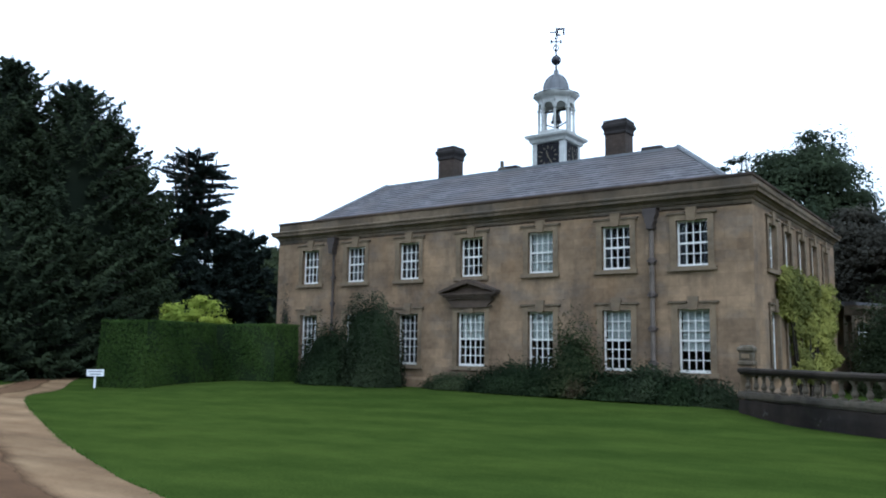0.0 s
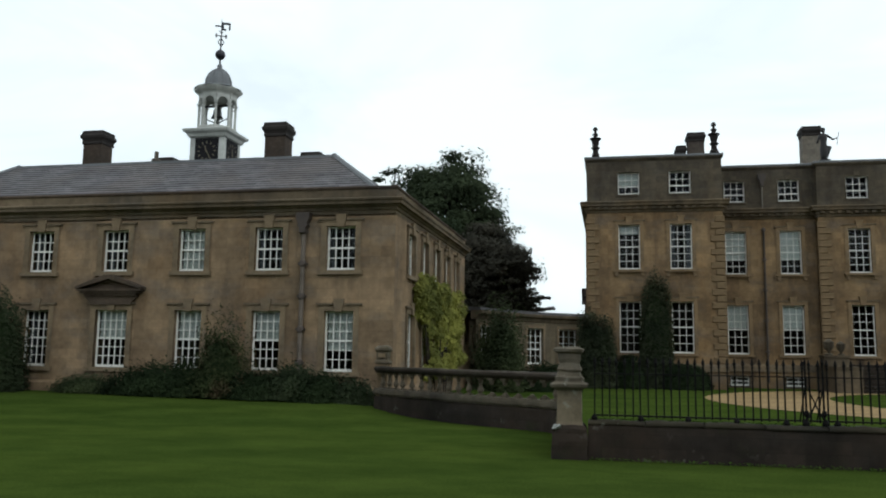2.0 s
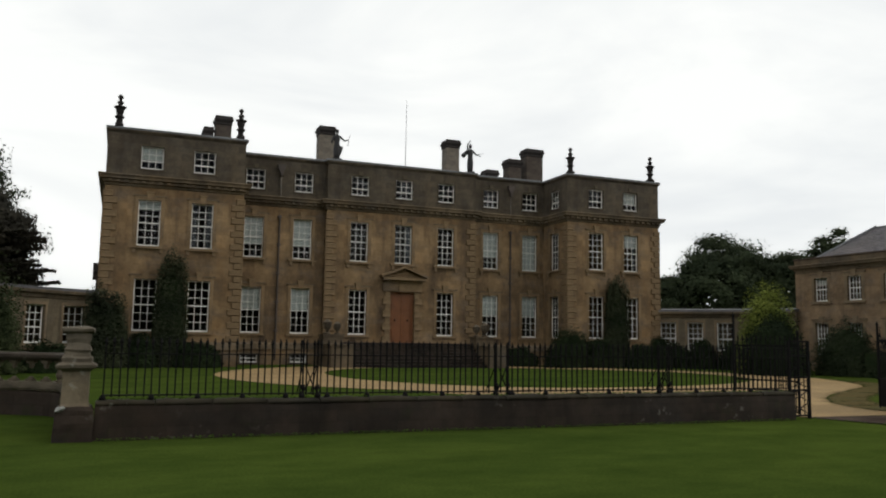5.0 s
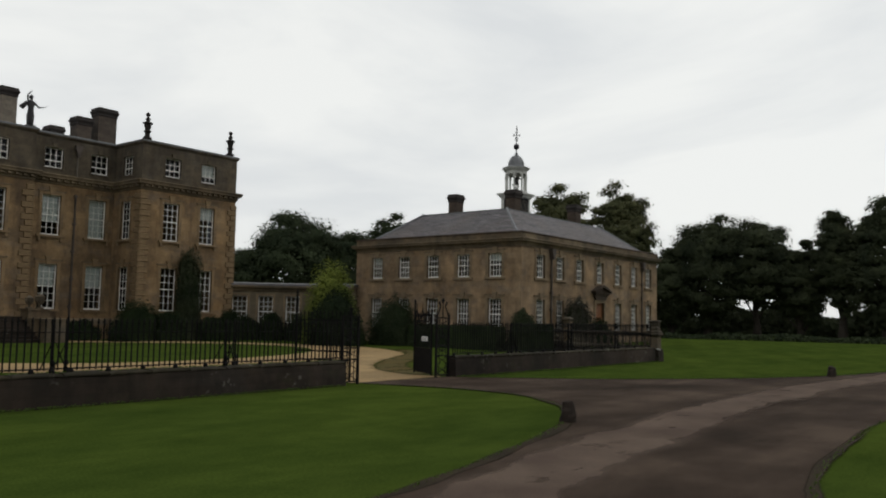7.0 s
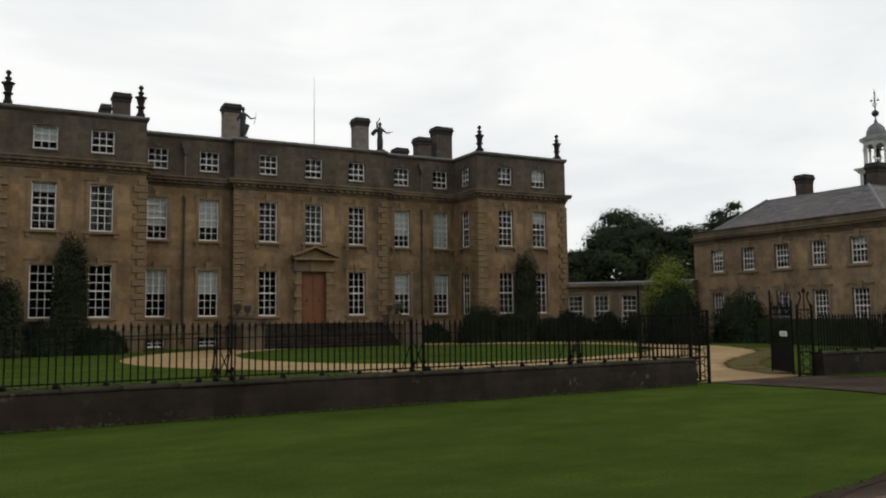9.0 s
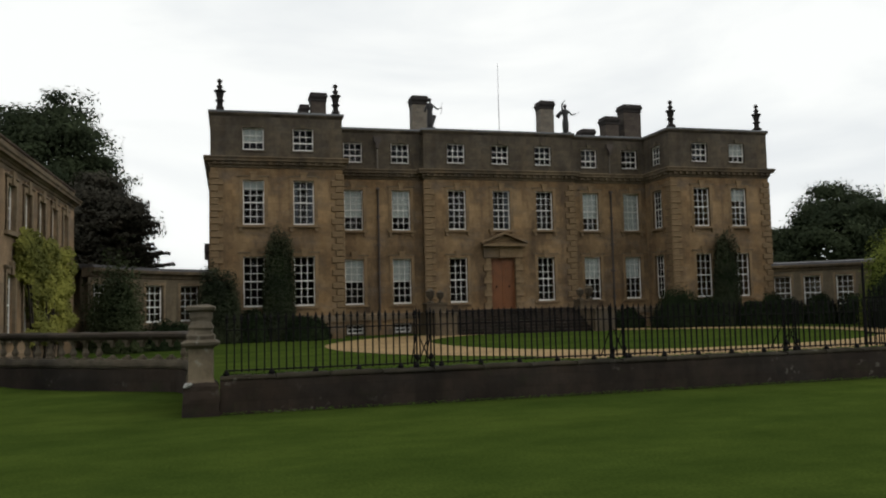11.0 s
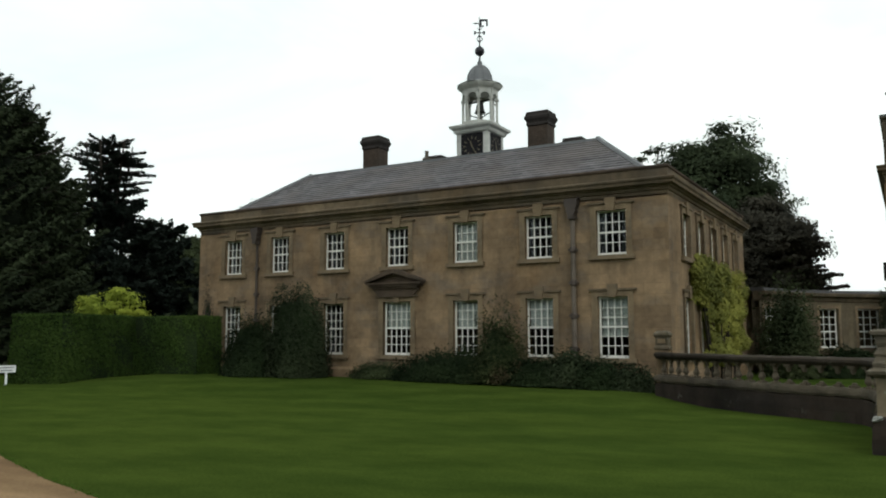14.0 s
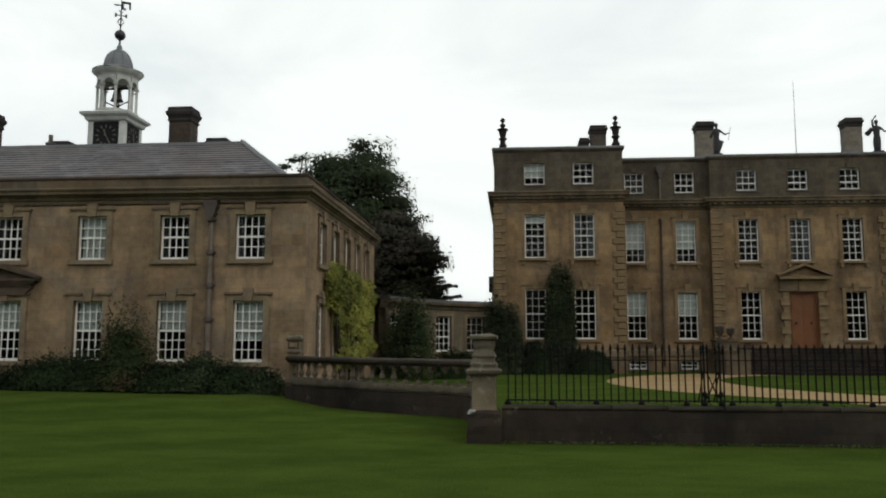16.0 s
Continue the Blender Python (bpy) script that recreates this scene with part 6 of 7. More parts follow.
def shrub(name, label, x, y, z, rx, ry, h, mat, n=4500, size=0.1, seed=1, square=0.0, category="shrub", group="", loose=0.0):
    """A leafy bush on the ground: a solid core coloured as inner shade under loose layers of leaves with an uneven
    outline; square: 0 round to 1 boxy.
    """
    rng = np.random.default_rng(seed)
    n, size = int(n * 2.6), size * 0.66
    q = 2 + 3 * square
    d = ball_points(rng, n)
    d[:, 2] = np.abs(d[:, 2])
    foot = rng.uniform(0, 1, n) < 0.3
    d[foot, 2] *= 0.25
    r = (np.abs(d) ** q).sum(1) ** (-1 / q) * lumps(d, seed, 0.2 - 0.14 * square, 3.4) * (rng.uniform(0.8, 1.05, n) + loose * rng.uniform(0, 1, n) ** 4)
    p = d * r[:, None] * np.array([rx, ry, h])
    p[:, 2] = np.maximum(p[:, 2] + 0.03, 0.02)
    t = thing(name, label, category, (x, y, z), group)
    part("leaves", leaves("leaves", p, d + np.array([0, 0, 0.35]), size, mat, rng, 0.5), None, t, "", pose(x, y, z))
    k = Shape()
    k.lathe([(0.84 * (1 - u ** q) ** (1 / q), 0.84 * u) for u in (0, 0.2, 0.4, 0.6, 0.75, 0.87, 0.95, 0.995)], seg=14)
    vs = np.array(k.v)
    dn = vs / (np.linalg.norm(vs, axis=1, keepdims=True) + 1e-9)
    vs = vs * lumps(dn, seed, 0.2 - 0.14 * square, 3.4)[:, None] * np.array([rx, ry, h])
    k.v = [tuple(v) for v in vs]
    part("inner_growth", k, CORE_SHADE, t, "solid core, coloured dark for the shade inside the bush", pose(x, y, z), True)
    return t


def block_hedge(name, label, pts, z0, z1, mat, density=420, size=0.075, seed=5):
    """A clipped hedge standing on a four-sided plan, its faces thick with leaves."""
    rng = np.random.default_rng(seed)
    cx, cy = sum(p[0] for p in pts) / 4, sum(p[1] for p in pts) / 4
    t = thing(name, label, "hedge", (cx, cy, z0), "clipped hedges")
    core = Shape()
    inner = [(cx + (x - cx) * 0.97, cy + (y - cy) * 0.97) for x, y in pts]
    core.add([(x, y, z0 - 0.1) for x, y in inner] + [(x, y, z1 - 0.05) for x, y in inner], [(0, 1, 5, 4), (1, 2, 6, 5), (2, 3, 7, 6), (3, 0, 4, 7), (4, 5, 6, 7)])
    # Solid core, darkened in colour for the shade behind the leaves.
    part("inner_growth", core, CORE_SHADE, t, "solid core, coloured dark for the shade inside the hedge")
    P, N = [], []
    for (ax, ay), (bx, by) in zip(pts, pts[1:] + pts[:1]):
        ln = math.hypot(bx - ax, by - ay)
        n = int(ln * (z1 - z0) * density)
        u, v = rng.uniform(0, 1, n), rng.uniform(0, 1, n)
        nx, ny = (by - ay) / ln, -(bx - ax) / ln
        if (ax + bx) / 2 * nx + (ay + by) / 2 * ny < cx * nx + cy * ny:
            nx, ny = -nx, -ny
        w = 0.05 * np.sin(u * ln * 1.7 + v * 2) * np.sin(v * 5 + u * 3) + rng.normal(0, 0.025, n) - 0.03
        P.append(np.stack([ax + (bx - ax) * u + nx * w, ay + (by - ay) * u + ny * w, z0 + (z1 - z0) * v], 1))
        N.append(np.tile([nx, ny, 0.25], (n, 1)))
    area = abs(sum(a[0] * b[1] - b[0] * a[1] for a, b in zip(pts, pts[1:] + pts[:1]))) / 2
    n = int(area * density)
    u, v = rng.uniform(0, 1, (n, 1)), rng.uniform(0, 1, (n, 1))
    q = [np.array(p) for p in pts]
    xy = (q[0] * (1 - u) + q[1] * u) * (1 - v) + (q[3] * (1 - u) + q[2] * u) * v
    P.append(np.column_stack([xy, z1 + rng.normal(0, 0.022, n) - 0.02]))
    N.append(np.tile([0, 0, 1.0], (n, 1)))
    part("leaves", leaves("leaves", np.concatenate(P), np.concatenate(N), size, mat, rng, 0.6), None, t)
    return t


def trunk(shape, h, r, lean, rng, seg=9):
    p = Vector((0, 0, -0.2))
    for k in range(6):
        q = Vector((lean[0] * (k + 1) / 6 + rng.normal(0, 0.05), lean[1] * (k + 1) / 6 + rng.normal(0, 0.05), h * (k + 1) / 6))
        shape.tube(p, q, r * (1 - 0.13 * k) * (1.35 if k == 0 else 1), r * (1 - 0.13 * (k + 1)), seg)
        p = q


def broad_tree(label, x, y, h, rad, mat, seed, base=0.25, clumps=70, per=150, size=0.3, spread=1.0, group="", category="tree"):
    """A broadleaf tree: trunk, limbs, and a crown of many leafy clumps with gaps between them."""
    rng = np.random.default_rng(seed)
    t = thing("tree", label, category, (x, y, swell(x, y)), group)
    at = pose(x, y, swell(x, y))
    cz, rz = h * (base + 1) / 2, h * (1 - base) / 2
    d = ball_points(rng, clumps)
    k = rng.uniform(0.45, 1.0, clumps) ** 0.6
    shape_r = lumps(d, seed + 7, 0.22 * spread, 2.4)
    c = d * (k * shape_r)[:, None] * np.array([rad, rad, rz]) * 0.88 + np.array([0, 0, cz])
    c[:, 2] = np.minimum(c[:, 2], h - 0.3)
    wood = Shape()
    trunk(wood, h * 0.62, 0.026 * h + 0.08, rng.normal(0, 0.3, 2), rng)
    for i in rng.choice(clumps, min(18, clumps), False):
        z = max(h * base * 0.7, c[i][2] - rng.uniform(0.2, 0.45) * h)
        z = min(z, h * 0.6)
        mid = Vector((c[i][0] * 0.45, c[i][1] * 0.45, (z + c[i][2]) / 2 - 0.02 * h))
        wood.tube((0, 0, z), mid, 0.011 * h, 0.007 * h, 6).tube(mid, c[i], 0.007 * h, 0.003 * h, 5)
    part("trunk", wood, BARK, t, "grey-brown trunk and limbs", at)
    P, N = [], []
    for i in range(clumps):
        m = int(per * rng.uniform(0.6, 1.6) * 1.25)
        rr = rad * rng.uniform(0.07, 0.15)
        e = np.clip(rng.normal(0, 1, (m, 3)), -1.9, 1.9)
        P.append(c[i] + e * rr * np.array([1.25, 1.25, 0.6]))
        N.append(e * 0.8 + d[i] * 0.7 + np.array([0, 0, 0.55]))
    part("crown", leaves("crown", np.concatenate(P), np.concatenate(N), size * 0.88, mat, rng, 0.45, 1.6), None, t, "", at)
    return t


def cedar(label, x, y, h, rad, mat, seed, tiers=9, base=0.12, top=0.3, per=260, size=0.3, flat=0.16, group="", gap=1.0, pad=0.32, boughs=7, stems=0, rise=0.05):
    """A cedar: an upright stem with long level boughs in flat, ragged tiers."""
    rng = np.random.default_rng(seed)
    t = thing("cedar_tree", label, "tree", (x, y, swell(x, y)), group)
    at = pose(x, y, swell(x, y))
    wood = Shape()
    trunk(wood, h * 0.95, 0.022 * h + 0.12, rng.normal(0, 0.2, 2), rng)
    for k in range(stems):
        a = 2 * math.pi * k / stems
        wood.tube((0, 0, h * 0.4), (math.cos(a) * rad * 0.3, math.sin(a) * rad * 0.3, h * 0.72), 0.012 * h, 0.008 * h, 6).tube((math.cos(a) * rad * 0.3, math.sin(a) * rad * 0.3, h * 0.72), (math.cos(a) * rad * 0.45, math.sin(a) * rad * 0.45, h * 0.97), 0.008 * h, 0.003 * h, 5)
    P, N = [], []
    for k in range(tiers):
        f = k / (tiers - 1)
        z = h * (base + (0.97 - base) * f)
        r = rad * ((1 - f) ** 0.6 * (1 - top) + top) * rng.uniform(0.85, 1.1)
        for b in range(boughs):
            a = 2 * math.pi * (b + rng.uniform(-0.3, 0.3)) / boughs + k
            ln = r * rng.uniform(0.65, 1.12)
            z = h * (base + (0.97 - base) * min(1.0, max(0.0, f + rng.uniform(-0.6, 0.6) / tiers)))
            tip = Vector((math.cos(a) * ln, math.sin(a) * ln, z + rng.uniform(-0.7, 1.0) * max(rise, 0.025) * h))
            wood.tube((0, 0, z - rise * h), tip, 0.006 * h, 0.002 * h, 5)
            m = int(per * ln / rad * gap) + 20
            u = rng.uniform(0.2, 1.03, m)
            wd = ln * pad * (1.05 - np.abs(u - 0.65)) * np.clip(1.6 - 1.3 * u, 0.25, 1)
            o = rng.uniform(-1, 1, m) * wd
            P.append(np.stack([math.cos(a) * ln * u - math.sin(a) * o, math.sin(a) * ln * u + math.cos(a) * o, (z - rise * h) + (tip.z - z + rise * h) * u + rng.normal(0, flat, m)], 1))
            N.append(np.tile([0, 0, 1.0], (m, 1)))
    part("trunk", wood, BARK, t, "dark trunk with level boughs", at)
    part("crown", leaves("crown", np.concatenate(P), np.concatenate(N), size, mat, rng, 0.55, 1.9), None, t, "", at)
    return t


def conifer(label, x, y, h, rad, mat, seed, per=26000, size=0.15, group="", boughs=230, blunt=1.7, droop=0.1):
    """A broad dark conifer, leafed to the ground: layered sprays that sag and turn up to ragged points."""
    rng = np.random.default_rng(seed)
    t = thing("conifer_tree", label, "tree", (x, y, swell(x, y)), group)
    at = pose(x, y, swell(x, y))
    wood = Shape()
    trunk(wood, h * 0.93, 0.02 * h + 0.15, (0, 0), rng)
    # Dark core closes the gaps; its colour holds the crown's inner shade.
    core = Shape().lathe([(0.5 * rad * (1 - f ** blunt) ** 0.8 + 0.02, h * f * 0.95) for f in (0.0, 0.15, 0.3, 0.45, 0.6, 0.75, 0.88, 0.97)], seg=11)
    P, N = [], []
    for k in range(boughs):
        f = ((k + rng.uniform(0, 1)) / boughs) ** 0.92
        r = rad * (1 - f ** blunt) ** 0.8 * (rng.uniform(0.72, 1.06) + (0.22 if rng.uniform() < 0.12 else 0)) + 0.35
        a = k * 2.39996 + rng.uniform(-0.35, 0.35)
        z = h * (0.02 + 0.93 * f)
        rise = 0.35 + 0.5 * f
        ca, sa = math.cos(a), math.sin(a)
        if k % 3 == 0:
            wood.tube((0, 0, z), (ca * r * 0.85, sa * r * 0.85, z + r * (rise * 0.5 - droop)), 0.004 * h, 0.0012 * h, 4)
        m = int(per / boughs * (0.35 + 0.9 * r / rad))
        u = rng.uniform(0.25, 1.0, m) ** 0.8
        twig = np.sin(u * 17 + k) * 0.35 + 0.65
        w = r * 0.3 * (1.04 - u) ** 0.75 * twig + 0.05
        o = rng.uniform(-1, 1, m) * w
        lift = r * (-droop * u + rise * 0.62 * u ** 2.6) - 0.35 * np.abs(o) + rng.normal(0, 0.03 + 0.035 * r * (1.05 - u), m)
        P.append(np.stack([ca * r * u - sa * o, sa * r * u + ca * o, z + lift], 1))
        N.append(np.stack([ca * 0.35 - sa * 0.3 * np.sign(o), sa * 0.35 + ca * 0.3 * np.sign(o), np.full(m, 0.9)], 1))
    part("trunk", wood, BARK, t, "dark trunk and boughs", at)
    part("inner_growth", core, CORE_SHADE_DEEP, t, "solid core, coloured dark for the shade inside the crown", at, True)
    part("crown", leaves("crown", np.concatenate(P), np.concatenate(N), size, mat, rng, 0.3, 1.9), None, t, "", at)
    return t


def polar(yaw, d):
    return -math.sin(radians(yaw)) * d, math.cos(radians(yaw)) * d


# hedge beside the drive, and its return towards the pavilion
block_hedge("hedge", "tall square-clipped green hedge beside the drive", [(-27.05, 18.85), (-28.55, 23.4), (-32.0, 23.4), (-29.7, 18.55)], 0.0, 2.62, LEAF_HEDGE, 900, 0.055, 5)
block_hedge("hedge", "dark clipped hedge running up to the pavilion", [(-28.6, 23.3), (-24.75, 23.3), (-24.75, 24.6), (-28.6, 24.6)], 0.1, 2.6, LEAF_HEDGE, 900, 0.055, 6)

# planting along the pavilion's front
F = 0.26
shrub("shrub", "rounded dark evergreen shrub against the pavilion wall", -22.0, 23.5, F, 1.3, 0.85, 2.15, LEAF_SHRUB, 5000, 0.09, 11, 0, "shrub", "pavilion planting", 0.25)
shrub("shrub", "tall dark clipped evergreen shrub against the wall", -19.87, 23.6, F, 1.16, 0.9, 3.1, LEAF_DARK, 7000, 0.09, 12, 0.5, "shrub", "pavilion planting")
shrub("shrub", "wispy climber on the corner of the pavilion", -25.35, 24.35, F, 0.3, 0.25, 2.95, LEAF_COPPER, 1500, 0.08, 13, 0, "shrub", "pavilion planting", 0.3)
shrub("shrub", "low grey-green plants under the middle window", -16.45, 24.0, F, 1.15, 0.45, 0.55, LEAF_MID, 1800, 0.07, 14, 0, "shrub", "pavilion planting", 0.25)
shrub("shrub", "low spreading dark shrub along the wall foot", -13.9, 23.7, F, 1.45, 0.7, 0.9, LEAF_SHRUB, 4200, 0.08, 15, 0, "shrub", "pavilion planting", 0.3)
shrub("shrub", "upright loose rose bush between two windows", -11.55, 23.7, F, 0.82, 0.65, 2.05, LEAF_ROSE, 3400, 0.085, 16, 0, "shrub", "pavilion planting", 0.55)
shrub("shrub", "low dark bedding under the window", -10.3, 23.6, F * 0.9, 1.1, 0.65, 0.75, LEAF_SHRUB, 3000, 0.08, 19, 0, "shrub", "pavilion planting", 0.3)
shrub("shrub", "mounded dark shrub beside the drainpipe", -9.2, 23.7, 0.25, 0.9, 0.65, 0.95, LEAF_DARK, 3000, 0.08, 17, 0, "shrub", "pavilion planting", 0.3)
shrub("shrub", "low dark shrub near the pavilion corner", -7.35, 23.75, 0.1, 0.85, 0.55, 0.72, LEAF_DARK, 2600, 0.08, 18, 0, "shrub", "pavilion planting", 0.3)
for x, r, h, z, sd in ((-12.7, 0.9, 0.95, F, 22), (-8.3, 0.9, 0.75, 0.18, 24)):
    shrub("shrub", "loose dark shrub grown into its neighbours along the wall", x, 23.7, z, r, 0.65, h, LEAF_SHRUB, 3000, 0.08, sd, 0, "shrub", "pavilion planting", 0.35)


def climber():
    """The yellow-green climber heaped over the pavilion's court side."""
    rng = np.random.default_rng(31)
    t = thing("wisteria", "yellow-green climber heaped over the pavilion's court wall", "climber", (-5.7, 33, 0.1))
    P, N = [], []
    for k in range(100):
        y = rng.uniform(27.3, 35.2)
        z = rng.uniform(0.9 if y > 28.7 else 3.0, 4.45 - 0.3 * abs((y - 31.0) / 4) ** 2 - 0.3 * rng.uniform())
        c = np.array([-6.3 + rng.uniform(0.05, 0.4), y, z])
        m = 300
        e = ball_points(rng, m)
        P.append(c + e * rng.uniform(0.2, 0.46, (m, 1)) * np.array([0.6, 1, 0.75]))
        N.append(e * 1.1 + np.array([0.4, -0.2, 0.6]))
        if k % 6 == 0:
            part("stem", Shape().tube((-6.22, y * 0.6 + 13, 0.0), tuple(c), 0.05, 0.02, 5), BARK, t, "woody stem")
    p = np.concatenate(P)
    p[:, 0] = np.maximum(p[:, 0], -6.35)
    part("leaves", leaves("leaves", p, np.concatenate(N), 0.085, LEAF_LIME, rng, 0.4), None, t)


climber()

# planting before the mansion and the corridors
shrub("shrub", "tall dark shrub at the corner of the mansion", -0.35, 43.7, 0, 1.05, 0.9, 3.85, LEAF_FAR, 5200, 0.13, 41, 0.2, "shrub", "mansion planting")
for x, sd in ((2.8, 42), (30.65, 43)):
    shrub("wall_shrub", "column of dark evergreen trained up between two windows", x, 44.45, 0, 0.84, 0.5, 5.5, LEAF_FAR, 6000, 0.12, sd, 0.8, "climber", "trained wall shrubs")
for x, w, h, sd in ((1.2, 1.0, 1.5, 44), (4.3, 1.2, 1.3, 45), (26.8, 1.6, 2.2, 47), (28.9, 1.1, 1.7, 48), (32.2, 1.2, 1.5, 49), (33.6, 0.8, 1.7, 50), (24.6, 1.1, 1.1, 53)):
    shrub("shrub", "dark rounded shrub at the foot of the mansion", x, 44.0 if x < 7 or x > 26.5 else 46.6, 0, w, 0.75, h, LEAF_SHRUB, 3200, 0.12, sd, 0.2, "shrub", "mansion planting")
shrub("shrub", "large loose green shrub before the corridor", -4.55, 37.3, 0, 1.0, 1.0, 3.3, LEAF_MID, 4200, 0.13, 61, 0.25, "shrub", "corridor planting", 0.4)
shrub("shrub", "low green shrub before the corridor", -2.4, 38.5, 0, 1.3, 0.8, 1.25, LEAF_SHRUB, 2800, 0.12, 62, 0, "shrub", "corridor planting")
shrub("shrub", "large yellow-green shrub beside the corridor", 35.45, 36.2, 0, 1.6, 1.45, 4.6, LEAF_YELLOW, 7500, 0.13, 63, 0.12, "shrub", "corridor planting")
shrub("shrub", "broad dark shrub in front of a yellow-green one", 34.3, 34.4, 0, 1.75, 1.4, 3.3, LEAF_SHRUB, 5600, 0.13, 64, 0.1, "shrub", "corridor planting")
shrub("shrub", "wide dark shrub against the far pavilion", 38.3, 33.2, 0, 1.35, 1.65, 2.6, LEAF_DARK, 5200, 0.12, 65, 0.2, "shrub", "far pavilion planting")
shrub("shrub", "rounded dark shrub at the far pavilion's corner", 39.3, 24.2, 0, 0.85, 0.7, 2.1, LEAF_DARK, 3400, 0.11, 66, 0.35, "shrub", "far pavilion planting")
shrub("shrub", "tall reddish-green shrub on the far pavilion's front", 44.9, 23.8, 0.3, 1.25, 0.8, 2.5, LEAF_COPPER, 4200, 0.11, 67, 0.3, "shrub", "far pavilion planting")
shrub("shrub", "low dark shrub beside the far pavilion's door", 48.0, 23.9, 0.3, 1.2, 0.6, 1.5, LEAF_SHRUB, 2800, 0.11, 68, 0, "shrub", "far pavilion planting")
block_hedge("hedge", "low dark clipped hedge under the far pavilion's windows", [(37.6, 24.9), (38.6, 24.9), (38.6, 31.6), (37.6, 31.6)], 0.0, 1.35, LEAF_DARK, 260, 0.1, 7)

block_hedge("hedge", "dark clipped hedge grown along the far balustrade", [(36.6, 20.6), (39.4, 24.0), (38.6, 24.5), (35.9, 21.2)], 0.0, 1.55, LEAF_DARK, 420, 0.08, 8)
for x, y, r, h, sd in ((34.9, 43.9, 1.0, 1.5, 171), (36.2, 42.8, 1.1, 1.75, 172), (37.5, 40.9, 1.2, 1.7, 173), (38.2, 38.9, 1.1, 1.6, 174)):
    shrub("shrub", "low dark shrub growing along the corridor wall", x, y, 0, r, 0.9, h, LEAF_SHRUB, 2600, 0.12, sd, 0.3, "shrub", "corridor planting")

# trees, from the drive round to the park
x, y = polar(52.2, 40)
broad_tree("bright yellow-green young tree above the hedge", x, y, 4.35, 1.65, LEAF_YOUNG, 71, 0.3, 40, 110, 0.12, 1.35)
for yaw, d, h, r, sd in ((74, 50, 19.5, 7.5, 81), (68.2, 51, 17.0, 6.0, 80), (64.3, 50, 18.2, 5.2, 82), (60.4, 49, 17.0, 5.4, 83), (58.3, 51, 15.4, 4.2, 84), (56.9, 55, 13.6, 3.7, 89)):
    x, y = polar(yaw, d)
    conifer("tall dark evergreen with ragged upturned sprays beside the drive", x, y, h, r, LEAF_DARK, sd, 46000, 0.15, "drive evergreens", 330, 2.7)
for yaw, d, h, r, sd in ((64, 44, 9.0, 4.2, 85), (70, 42, 9.5, 5.0, 86), (60, 46, 8.0, 3.8, 87), (56.6, 50, 7.0, 3.2, 88)):
    x, y = polar(yaw, d)
    conifer("low dark spreading evergreen beside the drive", x, y, h, r, LEAF_DARK, sd, 24000, 0.15, "drive evergreens", 190, 2.2, 0.16)
x, y = polar(52.95, 62)
cedar("flat-topped dark cedar with bare forked stems", x, y, 16.1, 3.5, LEAF_CEDAR, 91, 11, 0.62, 0.55, 620, 0.1, 0.05, "", 1.0, 0.24, 9, 6, 0.012)
for yaw, d, h, r, sd in ((55.2, 61, 10.4, 4, 92), (52.0, 61, 11.2, 5.4, 93), (54, 57, 7.5, 5, 96), (49.6, 64, 10.2, 4.6, 98)):
    x, y = polar(yaw, d)
    cedar("low dark spreading cedar", x, y, h, r, LEAF_CEDAR, sd, 12, 0.04, 0.3, 420, 0.24, 0.16, "drive evergreens", 1.2)
for yaw, d, h, r, sd in ((48.6, 74, 11.6, 5, 94), (45.6, 76, 12.2, 5, 95), (43.2, 78, 16.2, 2.6, 97)):
    x, y = polar(yaw, d)
    broad_tree("green broadleaf tree behind the pavilion", x, y, h, r, LEAF_MID, sd, 0.05, 150, 150, 0.24, 1, "pavilion trees")
x, y = polar(10.8, 63)
broad_tree("large green broadleaf tree behind the corridor", x, y, 18.5, 5.0, LEAF_DEEP, 101, 0.1, 330, 170, 0.2, 0.9)
x, y = polar(15.4, 66)
broad_tree("green broadleaf tree showing over the pavilion roof", x, y, 17.0, 2.6, LEAF_DEEP, 102, 0.2, 110, 110, 0.2)
x, y = polar(8.35, 60)
broad_tree("dense dark brownish evergreen behind the corridor", x, y, 12.4, 3.8, LEAF_COPPER, 103, 0.02, 300, 230, 0.17, 0.7)
x, y = polar(7.3, 58)
cedar("low dark cedar with ragged level boughs", x, y, 8.4, 4.8, LEAF_COPPER, 105, 8, 0.24, 0.55, 700, 0.12, 0.05, "", 1.0, 0.09, 16, 0, 0.035)
x, y = polar(10.4, 58)
conifer("dark evergreen behind the corridor", x, y, 10.5, 4.2, LEAF_COPPER, 104, 14000, 0.24)
for yaw, d, h, r, sd in ((-41.6, 95, 14.4, 5.6, 111), (-45.2, 98, 12.6, 5.0, 112), (-48.3, 100, 15.4, 3.6, 113), (-38.2, 96, 9.8, 4.5, 114), (-50.6, 104, 13.8, 3.8, 118)):
    x, y = polar(yaw + 0.25, d)
    broad_tree("green park tree beyond the corridor", x, y, h, r, LEAF_DEEP, sd, 0.02, 260, 140, 0.26, 1.0, "park trees")
for yaw, d, h, r, sd in ((-60.7, 92, 17.7, 3.5, 115), (-64.9, 92, 17.6, 3.6, 116), (-57.5, 96, 13.5, 3.0, 117)):
    x, y = polar(yaw + 0.25, d)
    broad_tree("tall broadleaf tree behind the far pavilion", x, y, h, r, LEAF_OLIVE, sd, 0.2, 200, 130, 0.26, 1.0, "park trees")
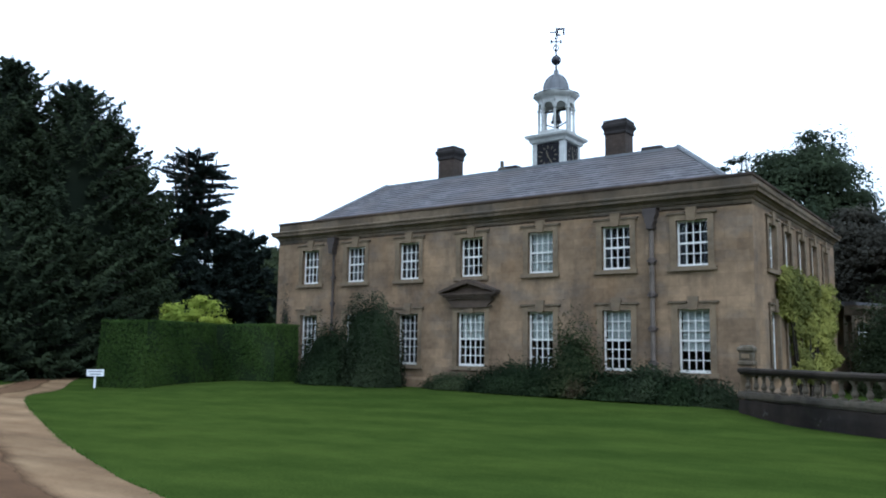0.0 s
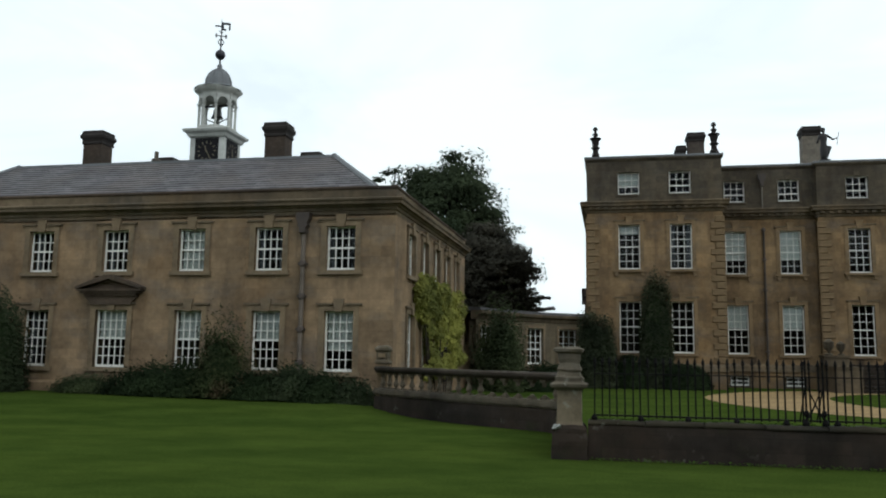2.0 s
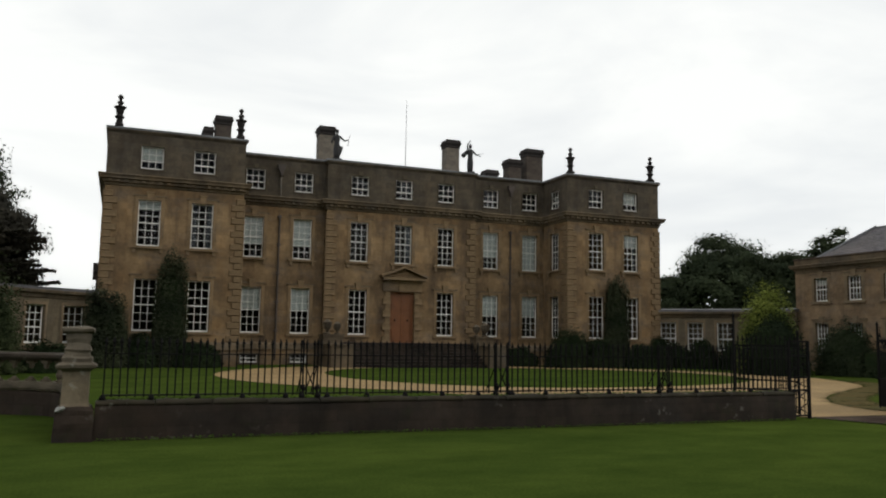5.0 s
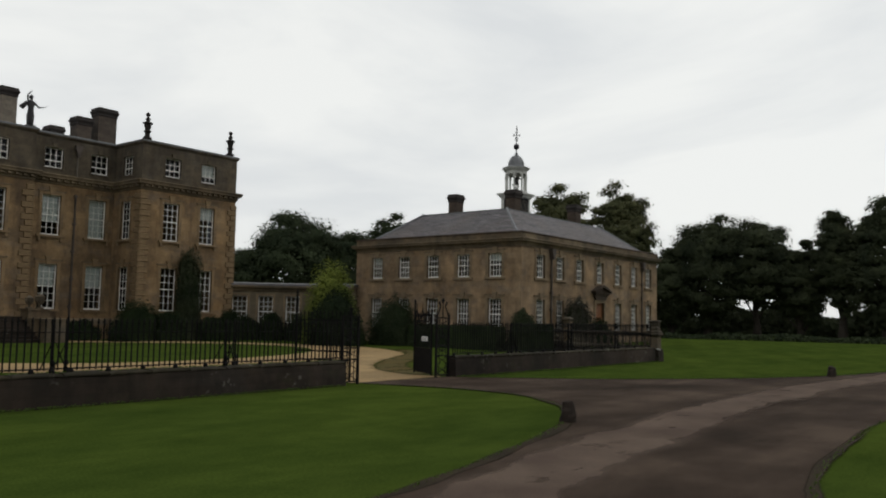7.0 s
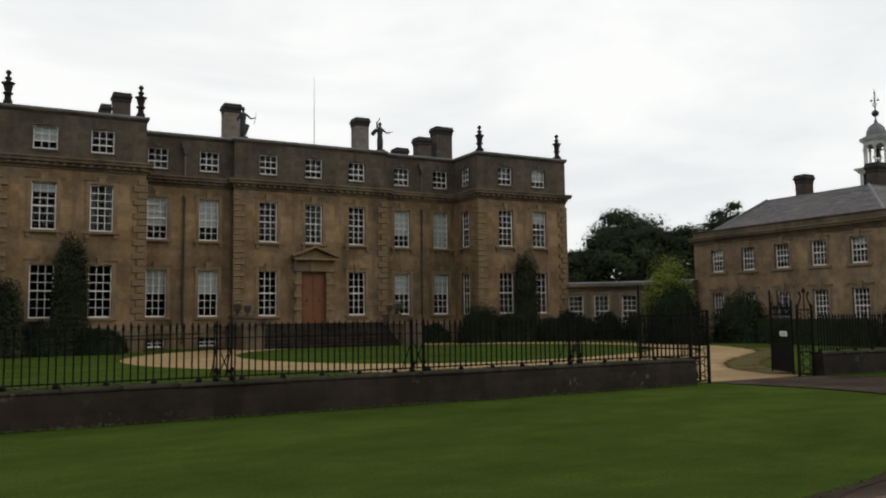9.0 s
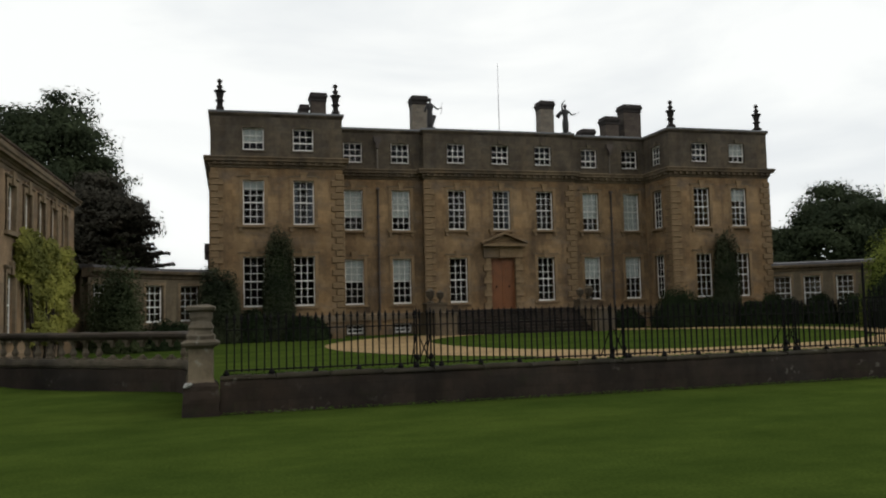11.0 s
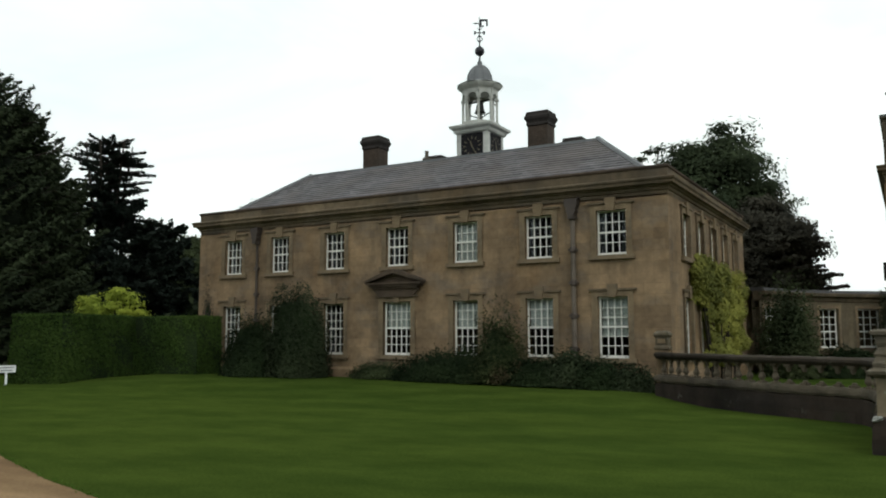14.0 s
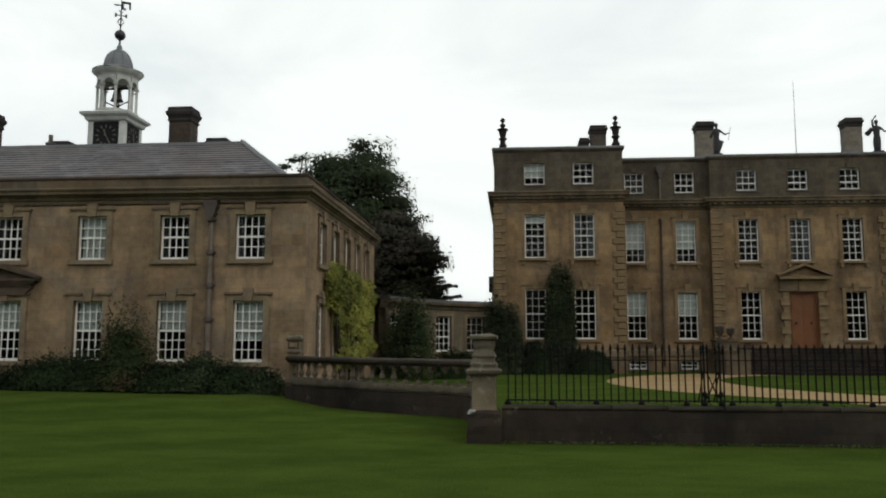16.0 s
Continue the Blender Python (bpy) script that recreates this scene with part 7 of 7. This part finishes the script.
for yaw, d, h, r, sd in ((-68.2, 112, 11.5, 3.6, 121), (-70.6, 112, 16.2, 4.8, 122), (-73.7, 112, 15.3, 4.3, 123), (-76.4, 112, 12.8, 3.6, 129), (-78.8, 108, 16.0, 3.0, 124), (-81.3, 105, 16.4, 3.8, 125), (-85.0, 108, 18.0, 6.0, 126), (-90, 112, 18, 7, 127)):
    x, y = polar(yaw + 0.25, d)
    broad_tree("dark spreading park tree", x, y, h, r, LEAF_FAR, sd, 0.2 if sd in (123, 124) else 0.06, 270, 150, 0.25, 1.3, "park trees")


def wood_edge(name, label, yaw0, yaw1, d, h, mat, seed, n, leaf=0.0):
    """Far undergrowth, too dense to count."""
    rng = np.random.default_rng(seed)
    a = np.radians(rng.uniform(yaw0, yaw1, n))
    r = d + rng.normal(0, 2.5 if not leaf else 0.5, n)
    top = h * (0.75 + 0.25 * np.sin(a * 61) * np.sin(a * 23 + 1))
    p = np.stack([-np.sin(a) * r, np.cos(a) * r, rng.uniform(0, 1, n) * top], 1)
    nn = np.stack([np.sin(a), -np.cos(a), 0.6 + 0 * a], 1)
    ob = part(name, leaves(name, p, nn, leaf or 0.6 + 0.02 * max(0, h - 8) * 3, mat, rng), None, None)
    return tagged(ob, label, "woodland", "", "stuff")


wood_edge("undergrowth", "dark undergrowth along the park's edge", -95, -66, 122, 4.6, LEAF_FAR, 131, 14000)
wood_edge("undergrowth", "low rough hedge bounding the park lawn", -96, -60, 89, 0.8, LEAF_DARK, 137, 6000, 0.22)
wood_edge("undergrowth", "dark undergrowth behind the corridor and pavilion", -56, -30, 108, 5.0, LEAF_FAR, 132, 9000)
wood_edge("undergrowth", "dark undergrowth beside the drive", 40, 80, 68, 6.0, LEAF_DARK, 133, 12000)
wood_edge("undergrowth", "dark undergrowth behind the left corridor", 3, 22, 74, 4.0, LEAF_FAR, 134, 6000)
# Never in view: added to darken the window reflections and dim the fronts slightly.
wood_edge("undergrowth", "unseen tall wood added behind the viewer to darken window reflections", 96, 262, 85, 22.0, LEAF_FAR, 135, 26000)


# ---- tufts along the lawn's edges and the wall's foot ----
BLADE = foliage("grass_blades", (0.075, 0.125, 0.022), (0.05, 0.09, 0.016), None, 0.3)


def tufts(label, line, per_metre, tall, seed, wide=0.06, lift=0.0):
    """Ragged grass along a line."""
    rng = np.random.default_rng(seed)
    pts = [np.array((p.x, p.y)) for p in curve(line, False, 8)]
    P = []
    for a, b in zip(pts, pts[1:]):
        ln = float(np.linalg.norm(b - a))
        n = max(1, int(ln * per_metre))
        u = rng.uniform(0, 1, (n, 1))
        xy = a + (b - a) * u + rng.normal(0, wide, (n, 2))
        z = np.array([swell(x, y) for x, y in xy]) + 0.02 + lift + rng.uniform(0, tall, n)
        P.append(np.column_stack([xy, z]))
    pos = np.concatenate(P)
    nrm = np.column_stack([rng.normal(0, 1, (len(pos), 2)), np.full(len(pos), 0.9)])
    ob = part("grass_tufts", leaves("grass_tufts", pos, nrm, 0.02, BLADE, rng, 0.6, 2.4), None, None)
    return tagged(ob, label, "grass", "", "stuff")


tufts("ragged grass along the foot of the forecourt wall", [(0.0, LINE - 0.27), (7.5, LINE - 0.27), (15.2, LINE - 0.27)], 90, 0.03, 201)
tufts("moss and thin grass on top of the forecourt wall", [(0.05, LINE + 0.02), (7.5, LINE + 0.02), (15.15, LINE + 0.02)], 130, 0.03, 206, 0.05, 0.63)
tufts("ragged grass along the foot of the forecourt wall", [(20.0, LINE - 0.27), (28.0, LINE - 0.27), (35.4, LINE - 0.27)], 80, 0.03, 202)
tufts("ragged grass along the drive's edge", inner_edge[4:], 26, 0.012, 203, 0.03)
tufts("ragged grass along the drive's edge", far_edge[:6], 120, 0.04, 204, 0.08)
tufts("ragged grass along the drive's edge", near_edge[3:8], 22, 0.012, 205, 0.03)
